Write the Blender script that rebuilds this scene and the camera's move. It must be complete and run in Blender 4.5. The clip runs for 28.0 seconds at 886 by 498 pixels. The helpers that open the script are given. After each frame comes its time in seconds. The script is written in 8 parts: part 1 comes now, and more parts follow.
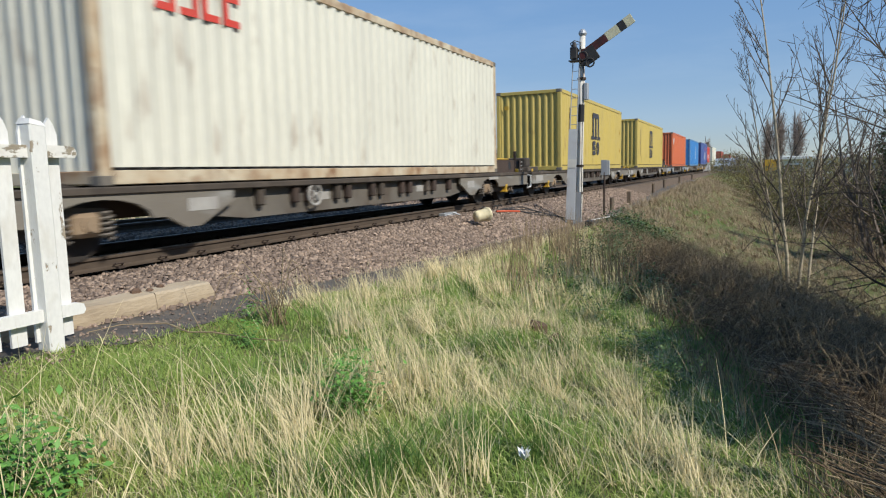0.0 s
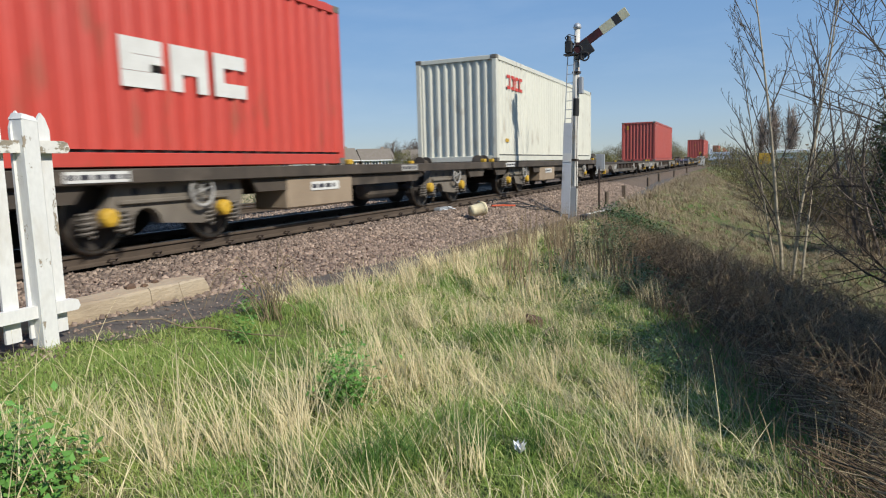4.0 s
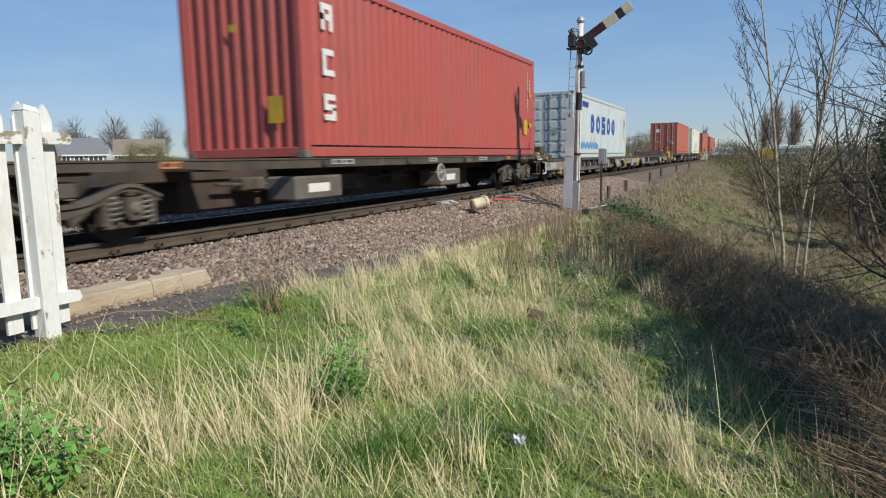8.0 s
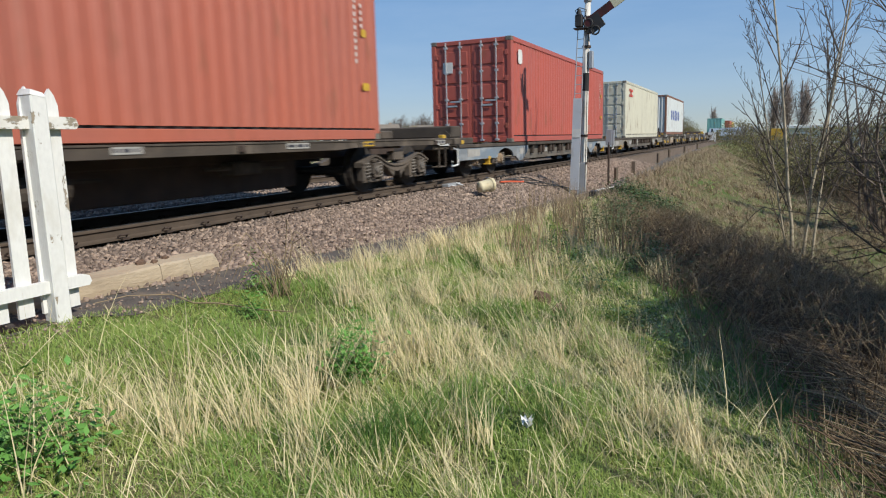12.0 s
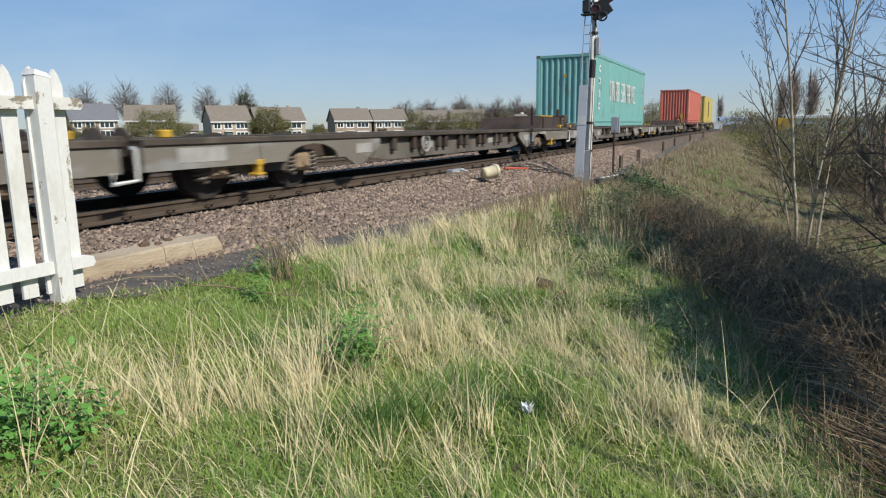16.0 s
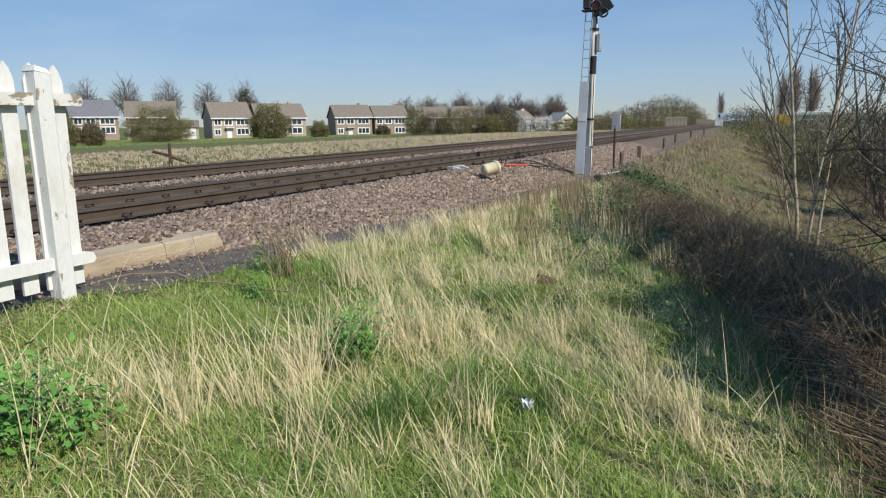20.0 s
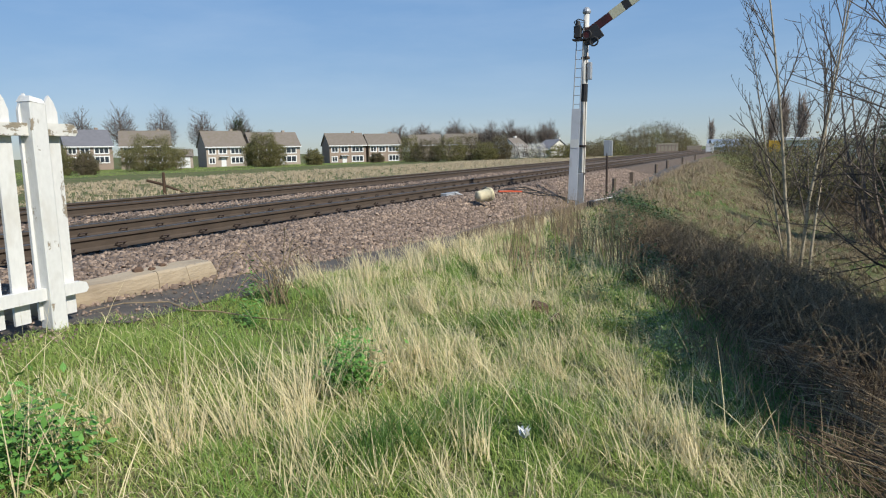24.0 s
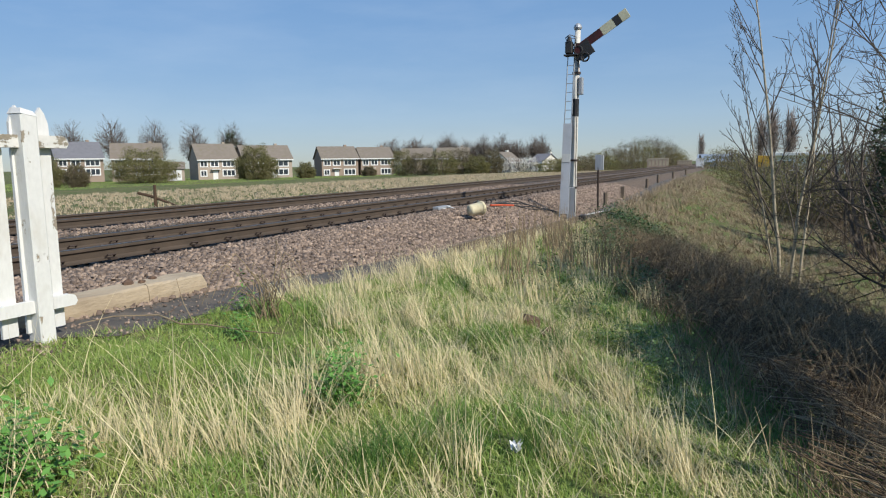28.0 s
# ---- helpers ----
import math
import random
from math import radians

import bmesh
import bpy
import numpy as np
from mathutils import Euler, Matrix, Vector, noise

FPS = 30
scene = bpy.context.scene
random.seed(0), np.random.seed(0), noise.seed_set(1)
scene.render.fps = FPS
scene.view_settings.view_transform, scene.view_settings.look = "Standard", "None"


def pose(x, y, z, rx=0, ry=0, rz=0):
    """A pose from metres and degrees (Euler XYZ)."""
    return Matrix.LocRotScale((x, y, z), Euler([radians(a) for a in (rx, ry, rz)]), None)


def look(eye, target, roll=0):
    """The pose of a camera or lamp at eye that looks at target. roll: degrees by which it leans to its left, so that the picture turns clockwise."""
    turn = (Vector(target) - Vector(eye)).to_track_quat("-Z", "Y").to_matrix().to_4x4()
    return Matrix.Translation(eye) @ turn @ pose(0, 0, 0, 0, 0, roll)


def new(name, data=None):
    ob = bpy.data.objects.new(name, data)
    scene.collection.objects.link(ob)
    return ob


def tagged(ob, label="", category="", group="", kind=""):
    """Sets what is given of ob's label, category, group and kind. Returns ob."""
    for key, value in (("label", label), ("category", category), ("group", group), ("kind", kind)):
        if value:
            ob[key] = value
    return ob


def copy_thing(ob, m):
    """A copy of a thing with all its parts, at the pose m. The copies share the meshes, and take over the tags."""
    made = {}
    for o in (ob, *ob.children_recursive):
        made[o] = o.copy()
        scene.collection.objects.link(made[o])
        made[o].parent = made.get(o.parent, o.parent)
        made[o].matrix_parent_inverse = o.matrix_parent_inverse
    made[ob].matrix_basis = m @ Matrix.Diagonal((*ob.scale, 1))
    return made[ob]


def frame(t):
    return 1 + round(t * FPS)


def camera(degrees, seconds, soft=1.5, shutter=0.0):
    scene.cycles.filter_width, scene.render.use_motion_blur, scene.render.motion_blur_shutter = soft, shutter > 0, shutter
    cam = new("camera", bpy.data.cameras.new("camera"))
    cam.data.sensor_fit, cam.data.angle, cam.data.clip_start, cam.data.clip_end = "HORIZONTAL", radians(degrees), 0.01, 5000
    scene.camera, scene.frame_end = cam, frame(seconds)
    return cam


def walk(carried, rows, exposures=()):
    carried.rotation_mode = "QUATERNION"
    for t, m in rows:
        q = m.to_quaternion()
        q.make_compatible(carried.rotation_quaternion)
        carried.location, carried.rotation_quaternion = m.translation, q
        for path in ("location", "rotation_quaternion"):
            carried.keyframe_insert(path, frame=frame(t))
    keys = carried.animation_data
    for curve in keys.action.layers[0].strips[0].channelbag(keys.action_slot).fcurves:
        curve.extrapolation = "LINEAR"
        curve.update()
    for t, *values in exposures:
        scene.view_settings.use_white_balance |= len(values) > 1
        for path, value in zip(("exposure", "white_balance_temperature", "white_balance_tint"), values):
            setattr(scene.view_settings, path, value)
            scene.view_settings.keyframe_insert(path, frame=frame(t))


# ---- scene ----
PATH = [
    (0, 24.77, -6.62, -1.36), (0.5, 24.68, -6.16, -1.12), (1, 24.42, -5.94, -0.93), (1.5, 24.12, -6.28, -0.80),
    (2, 24.00, -6.63, -0.59), (2.5, 23.93, -7.59, -0.57), (4.5, 24.46, -6.87, -1.66), (5, 24.58, -6.74, -1.39),
    (5.5, 24.65, -6.72, -1.30), (6, 24.60, -6.71, -1.17), (6.5, 24.54, -6.69, -1.22), (7, 24.52, -7.13, -1.28),
    (7.5, 24.51, -7.19, -1.17), (8, 24.52, -7.64, -1.17), (8.5, 24.56, -7.98, -1.28), (9, 24.64, -8.20, -1.49),
    (9.5, 24.73, -8.48, -1.41), (10, 24.83, -9.02, -1.48), (10.5, 24.92, -9.30, -1.70), (11, 25.03, -9.04, -1.86),
    (11.5, 25.10, -9.13, -1.86), (12, 25.14, -9.10, -1.55), (12.5, 25.21, -9.18, -1.44), (14.5, 25.33, -9.92, -0.86),
    (15, 25.35, -9.90, -0.84), (15.5, 25.42, -10.14, -0.73), (16, 25.44, -10.30, -0.83), (16.5, 25.45, -10.26, -1.07),
    (17, 25.50, -10.50, -1.08), (17.5, 25.50, -10.57, -1.03), (18, 25.54, -10.80, -1.17), (18.5, 25.57, -10.81, -1.14),
    (19, 25.61, -10.64, -1.03), (19.5, 25.50, -10.67, -1.00), (20, 25.48, -10.59, -0.81), (20.5, 25.27, -10.24, -0.66),
    (21, 25.15, -10.25, -0.76), (21.5, 24.97, -9.84, -0.84), (22, 24.96, -9.25, -1.07), (22.5, 24.86, -8.79, -0.90),
    (24.5, 24.97, -8.25, -1.19), (25, 24.96, -8.17, -0.99), (25.5, 24.87, -8.10, -0.79), (26, 24.80, -8.27, -0.64),
    (26.5, 24.59, -7.67, -0.31), (27, 24.48, -7.52, -0.43), (27.5, 24.37, -7.26, -0.54), (28, 24.23, -7.18, -0.90),
]
cam = camera(66.8, 28.0, soft=1.15, shutter=0.12)
EYE = Vector((0.0, 0.0, 0.90))
SPEED, GAIN = 26.357, 0.0274


def aim(yaw, pitch, roll):
    yaw, pitch = radians(yaw), radians(pitch)
    ahead = Vector((-math.sin(yaw) * math.cos(pitch), math.cos(yaw) * math.cos(pitch), math.sin(pitch)))
    return look(EYE, EYE + ahead, roll)


walk(cam, [(t, aim(y, p, r)) for t, y, p, r in PATH])

# ---- daylight ----
SUN_UP, SUN_TURN = 40.0, 107.0
world = bpy.data.worlds.new("sky")
scene.world = world
world.use_nodes = True
wn = world.node_tree
sky = wn.nodes.new("ShaderNodeTexSky")
sky.sky_type, sky.sun_disc = "NISHITA", False
sky.sun_elevation, sky.sun_rotation = radians(SUN_UP), radians(SUN_TURN)
sky.air_density, sky.dust_density, sky.ozone_density = 1.0, 0.0, 2.0
soft = wn.nodes.new("ShaderNodeGamma")
soft.inputs[1].default_value = 0.26
tint = wn.nodes.new("ShaderNodeHueSaturation")
tint.inputs["Saturation"].default_value = 2.55
wn.links.new(sky.outputs[0], soft.inputs[0])
wn.links.new(soft.outputs[0], tint.inputs["Color"])
cool = wn.nodes.new("ShaderNodeMix")
cool.data_type, cool.blend_type = "RGBA", "MULTIPLY"
cool.inputs[0].default_value = 1.0
cool.inputs[7].default_value = (0.78, 0.93, 1.2, 1)
wn.links.new(tint.outputs[0], cool.inputs[6])
# thin high cirrus
spot, drift, haze = wn.nodes.new("ShaderNodeTexCoord"), wn.nodes.new("ShaderNodeMapping"), wn.nodes.new("ShaderNodeTexNoise")
drift.inputs["Scale"].default_value, drift.inputs["Rotation"].default_value = (1.2, 2.0, 7.0), (0.15, 0.1, 0.5)
haze.inputs["Scale"].default_value, haze.inputs["Detail"].default_value, haze.inputs["Roughness"].default_value = 2.2, 6.0, 0.6
wisp, veil = wn.nodes.new("ShaderNodeMapRange"), wn.nodes.new("ShaderNodeMix")
wisp.inputs[1].default_value, wisp.inputs[2].default_value, wisp.inputs[4].default_value = 0.45, 0.85, 0.13
veil.data_type = "RGBA"
veil.inputs[7].default_value = (2.3, 2.6, 2.9, 1)
wn.links.new(spot.outputs["Generated"], drift.inputs[0])
wn.links.new(drift.outputs[0], haze.inputs["Vector"])
wn.links.new(haze.outputs[0], wisp.inputs[0])
wn.links.new(wisp.outputs[0], veil.inputs[0])
wn.links.new(cool.outputs[2], veil.inputs[6])
wn.links.new(veil.outputs[2], wn.nodes["Background"].inputs[0])
wn.nodes["Background"].inputs[1].default_value = 0.345
sun = new("sun", bpy.data.lights.new("sun", "SUN"))
sun.data.energy, sun.data.angle, sun.data.color = 5.0, radians(0.5), (1.0, 0.94, 0.84)
sun_way = Vector((math.sin(radians(SUN_TURN)), math.cos(radians(SUN_TURN)), math.tan(radians(SUN_UP))))
sun.matrix_world = look(sun_way * 100, (0, 0, 0))
scene.view_settings.exposure = 0.0


# ---- materials ----
def mat(name, base, other=None, rough=0.8, metal=0.0, scale=4.0, amount=0.5, fine=60.0, bump=0.15, stain=None, stain_amount=0.0,
        stain_scale=1.5, stretch=(1, 1, 1), by_object=0.0, by_island=0.0, spec=0.4, sheer=0.0, object_space=True, bump_scale=0.02):
    """A painted, stony or leafy surface: two colours mixed by a coarse and a fine noise, with stains and relief."""
    m = bpy.data.materials.new(name)
    m.use_nodes = True
    nt = m.node_tree
    n, ln = nt.nodes, nt.links
    b = n["Principled BSDF"]
    co = n.new("ShaderNodeTexCoord")
    mp = n.new("ShaderNodeMapping")
    mp.inputs["Scale"].default_value = stretch
    ln.new(co.outputs["Object" if object_space else "Generated"], mp.inputs["Vector"])

    def noisy(sc, detail=5.0):
        t = n.new("ShaderNodeTexNoise")
        t.inputs["Scale"].default_value, t.inputs["Detail"].default_value = sc, detail
        ln.new(mp.outputs[0], t.inputs["Vector"])
        return t.outputs[0]

    def mixed(fac, a, c, mode="MIX"):
        x = n.new("ShaderNodeMix")
        x.data_type, x.blend_type = "RGBA", mode
        for s, v in (("A", a), ("B", c)):
            sock = [i for i in x.inputs if i.name == s and i.type == "RGBA"][0]
            if isinstance(v, tuple):
                sock.default_value = (*v, 1)
            else:
                ln.new(v, sock)
        if isinstance(fac, float):
            x.inputs[0].default_value = fac
        else:
            ln.new(fac, x.inputs[0])
        return [o for o in x.outputs if o.type == "RGBA"][0]

    def ramp(src, lo, hi, top=1.0):
        r = n.new("ShaderNodeMapRange")
        r.inputs[1].default_value, r.inputs[2].default_value, r.inputs[4].default_value = lo, hi, top
        ln.new(src, r.inputs[0])
        return r.outputs[0]

    other = other or tuple(c * 0.6 for c in base)
    col = mixed(ramp(noisy(scale), 0.5 - 0.25 / max(amount, 0.05) * 0.5, 0.5 + 0.3, amount * 2 if amount < 0.5 else 1.0), base, other)
    small = noisy(fine, 3.0)
    col = mixed(ramp(small, 0.35, 0.75, 0.35), col, tuple(c * 0.72 for c in base))
    if stain:
        col = mixed(ramp(noisy(stain_scale, 8.0), 0.62 - 0.22 * stain_amount, 0.72, min(1.0, stain_amount + 0.3)), col, stain)
    for want, node, out in ((by_object, "ShaderNodeObjectInfo", "Random"), (by_island, "ShaderNodeNewGeometry", "Random Per Island")):
        if want:
            r = n.new(node)
            col = mixed(ramp(r.outputs[out], 0, 1, want), col, other)
    ln.new(col, b.inputs["Base Color"])
    b.inputs["Roughness"].default_value, b.inputs["Metallic"].default_value = rough, metal
    b.inputs["Specular IOR Level"].default_value = spec
    if sheer:
        tl, mx = n.new("ShaderNodeBsdfTranslucent"), n.new("ShaderNodeMixShader")
        ln.new(col, tl.inputs["Color"])
        mx.inputs[0].default_value = sheer
        ln.new(b.outputs[0], mx.inputs[1])
        ln.new(tl.outputs[0], mx.inputs[2])
        ln.new(mx.outputs[0], n["Material Output"].inputs["Surface"])
    if bump:
        bp = n.new("ShaderNodeBump")
        bp.inputs["Strength"].default_value, bp.inputs["Distance"].default_value = bump, bump_scale
        ln.new(small, bp.inputs["Height"])
        ln.new(bp.outputs[0], b.inputs["Normal"])
    return m


def paint(name, base, wear=0.3, rough=0.5, streak=True):
    """Weathered paint on steel: faded patches, rusty specks, streaks that run down."""
    return mat(name, base, tuple(min(1, c * 0.8 + 0.03) for c in base), rough=rough, scale=0.9, amount=0.55, fine=14.0, bump=0.05,
               stain=(0.16, 0.08, 0.04), stain_amount=wear * 0.5, stain_scale=3.0, stretch=(1, 1, 0.35) if streak else (1, 1, 1))


RUST = mat("rusty_steel", (0.075, 0.05, 0.038), (0.03, 0.024, 0.02), rough=0.85, scale=3, amount=0.6, fine=40, bump=0.3)
GRIME = mat("brake_dust_grime", (0.085, 0.068, 0.052), (0.035, 0.03, 0.026), rough=0.9, scale=2, amount=0.6, fine=30, stain=(0.16, 0.13, 0.1), stain_amount=0.4)
SILL = mat("grimy_grey_steel", (0.17, 0.155, 0.13), (0.08, 0.07, 0.058), rough=0.75, scale=0.8, amount=0.6, fine=20, stain=(0.07, 0.05, 0.035), stain_amount=0.5, stain_scale=1.2)
SILL_BLUE = mat("dusty_blue_paint", (0.018, 0.032, 0.11), (0.04, 0.038, 0.045), rough=0.6, scale=1.2, amount=0.5, fine=20)
SILL_RED = mat("faded_maroon_paint", (0.16, 0.045, 0.035), (0.09, 0.05, 0.04), rough=0.7, scale=1.5, amount=0.5, fine=20)
YELLOW = mat("safety_yellow", (0.62, 0.38, 0.03), (0.35, 0.22, 0.04), rough=0.6, scale=3, amount=0.4, fine=30)
WHITE = mat("white_marking", (0.72, 0.72, 0.68), (0.55, 0.54, 0.5), rough=0.6, scale=4, amount=0.4, fine=40)
DARKMARK = mat("dark_marking", (0.035, 0.035, 0.045), (0.06, 0.06, 0.07), rough=0.6, scale=4, amount=0.4, fine=40)
BLUEMARK = mat("blue_marking", (0.02, 0.06, 0.32), (0.04, 0.09, 0.35), rough=0.55, scale=4, amount=0.4, fine=40)
REDMARK = mat("red_marking", (0.6, 0.05, 0.03), (0.5, 0.08, 0.06), rough=0.55, scale=4, amount=0.4, fine=40)
BOGIE = mat("brown_bogie_casting", (0.12, 0.1, 0.08), (0.045, 0.036, 0.03), rough=0.9, scale=3, amount=0.55, fine=30, bump=0.25, stain=(0.2, 0.16, 0.12), stain_amount=0.35)
PLATE = mat("chalky_grey_plate_paint", (0.215, 0.195, 0.16), (0.125, 0.11, 0.09), rough=0.75, scale=1.1, amount=0.6, fine=24, stain=(0.34, 0.355, 0.35), stain_amount=0.4, stain_scale=1.6, stretch=(1, 0.5, 1.4))
PLATE_BLUE = mat("worn_pale_blue_paint", (0.17, 0.235, 0.3), (0.2, 0.18, 0.15), rough=0.7, scale=1.3, amount=0.6, fine=24, stain=(0.4, 0.43, 0.44), stain_amount=0.45, stain_scale=1.8, stretch=(1, 0.5, 1.4))
AXLETAN = mat("dusty_tan_axle_box", (0.3, 0.22, 0.14), (0.16, 0.115, 0.08), rough=0.85, scale=5, amount=0.5, fine=30)
SPRING = mat("dusty_spring_steel", (0.17, 0.15, 0.125), (0.07, 0.062, 0.055), rough=0.7, scale=5, amount=0.5)
ORANGE = mat("faded_orange_paint", (0.55, 0.2, 0.05), (0.35, 0.15, 0.06), rough=0.65, scale=4, amount=0.5)
WHEEL = mat("worn_wheel_steel", (0.05, 0.042, 0.036), (0.025, 0.021, 0.018), rough=0.75, metal=0.0, scale=6, amount=0.5)
TREAD = mat("polished_tread", (0.26, 0.23, 0.2), (0.15, 0.125, 0.1), rough=0.42, metal=1.0, bump=0.02)
GALV = mat("galvanised_steel", (0.42, 0.44, 0.46), (0.33, 0.35, 0.37), rough=0.5, metal=0.3, scale=3, amount=0.5, bump=0.05)
BLACK = mat("black_paint_and_recess_shade", (0.02, 0.02, 0.022), (0.04, 0.038, 0.035), rough=0.6)


def peeling(name, coat, wood, amount, scale, stretch):
    """Old paint that has flaked off in sharp-edged patches, with bare wood below and hairline cracks."""
    m = mat(name, coat, tuple(c * 0.9 for c in coat), rough=0.7, scale=5, amount=0.4, fine=50, bump=0.0, stain=(0.5, 0.47, 0.4), stain_amount=0.3, stain_scale=6, stretch=stretch)
    n, ln = m.node_tree.nodes, m.node_tree.links
    b = n["Principled BSDF"]
    coated = b.inputs["Base Color"].links[0].from_socket
    co, mp = n.new("ShaderNodeTexCoord"), n.new("ShaderNodeMapping")
    mp.inputs["Scale"].default_value = stretch
    ln.new(co.outputs["Object"], mp.inputs["Vector"])
    t, g = n.new("ShaderNodeTexNoise"), n.new("ShaderNodeTexNoise")
    t.inputs["Scale"].default_value, t.inputs["Detail"].default_value, t.inputs["Roughness"].default_value = scale, 9.0, 0.66
    g.inputs["Scale"].default_value, g.inputs["Detail"].default_value = 90.0, 4.0
    ln.new(mp.outputs[0], t.inputs["Vector"])
    ln.new(mp.outputs[0], g.inputs["Vector"])
    edge = n.new("ShaderNodeMapRange")
    edge.inputs[1].default_value, edge.inputs[2].default_value = 0.66 - 0.2 * amount, 0.675 - 0.2 * amount
    ln.new(t.outputs[0], edge.inputs[0])
    grain, mx = n.new("ShaderNodeMix"), n.new("ShaderNodeMix")
    grain.data_type = mx.data_type = "RGBA"
    grain.inputs[6].default_value, grain.inputs[7].default_value = (*wood, 1), (*(c * 0.5 for c in wood), 1)
    ln.new(g.outputs[0], grain.inputs[0])
    ln.new(edge.outputs[0], mx.inputs[0])
    ln.new(coated, mx.inputs[6])
    ln.new(grain.outputs[2], mx.inputs[7])
    ln.new(mx.outputs[2], b.inputs["Base Color"])
    bp = n.new("ShaderNodeBump")
    bp.invert = True
    bp.inputs["Strength"].default_value, bp.inputs["Distance"].default_value = 0.6, 0.004
    ln.new(edge.outputs[0], bp.inputs["Height"])
    ln.new(bp.outputs[0], b.inputs["Normal"])
    return m


FENCE_WHITE = peeling("peeling_white_paint", (0.72, 0.72, 0.69), (0.4, 0.34, 0.26), 0.25, 4.0, (1, 1, 0.4))
POST_WHITE = peeling("flaking_white_post_paint", (0.72, 0.72, 0.69), (0.42, 0.35, 0.26), 0.3, 8.0, (1.6, 0.8, 0.5))
FENCE_RAIL = peeling("flaked_white_over_grey_wood", (0.7, 0.69, 0.64), (0.36, 0.31, 0.23), 0.85, 5.0, (1, 0.5, 1))
PALEPANEL = mat("dusty_pale_panel", (0.4, 0.39, 0.36), (0.25, 0.24, 0.22), rough=0.8, scale=5, amount=0.5)
CONCRETE = mat("old_concrete", (0.4, 0.35, 0.26), (0.3, 0.26, 0.19), rough=0.9, scale=3, amount=0.5, fine=70, bump=0.4, stain=(0.2, 0.17, 0.12), stain_amount=0.4, stain_scale=4)
SLEEPER = mat("sleeper_concrete", (0.2, 0.17, 0.145), (0.1, 0.085, 0.07), rough=0.95, scale=2, amount=0.6, fine=50, by_object=0.4)


# ---- mesh helpers ----
def mesh_of(name, verts, faces, material=None, smooth=False):
    me = bpy.data.meshes.new(name)
    me.from_pydata(verts, [], faces)
    if material:
        for m in (material if isinstance(material, (list, tuple)) else [material]):
            me.materials.append(m)
    if smooth:
        me.polygons.foreach_set("use_smooth", [True] * len(me.polygons))
    me.update()
    return me


def soup(name, v, quads, material, smooth=False):
    """A large mesh from arrays: v (n, 3), quads or triangles (m, k)."""
    me = bpy.data.meshes.new(name)
    k = quads.shape[1]
    me.vertices.add(len(v))
    me.vertices.foreach_set("co", np.ascontiguousarray(v, dtype=np.float32).ravel())
    me.loops.add(quads.size)
    me.loops.foreach_set("vertex_index", np.ascontiguousarray(quads, dtype=np.int32).ravel())
    me.polygons.add(len(quads))
    me.polygons.foreach_set("loop_start", np.arange(0, quads.size, k, dtype=np.int32))
    me.materials.append(material)
    if smooth:
        me.polygons.foreach_set("use_smooth", np.ones(len(quads), dtype=bool))
    me.update(calc_edges=True)
    return me


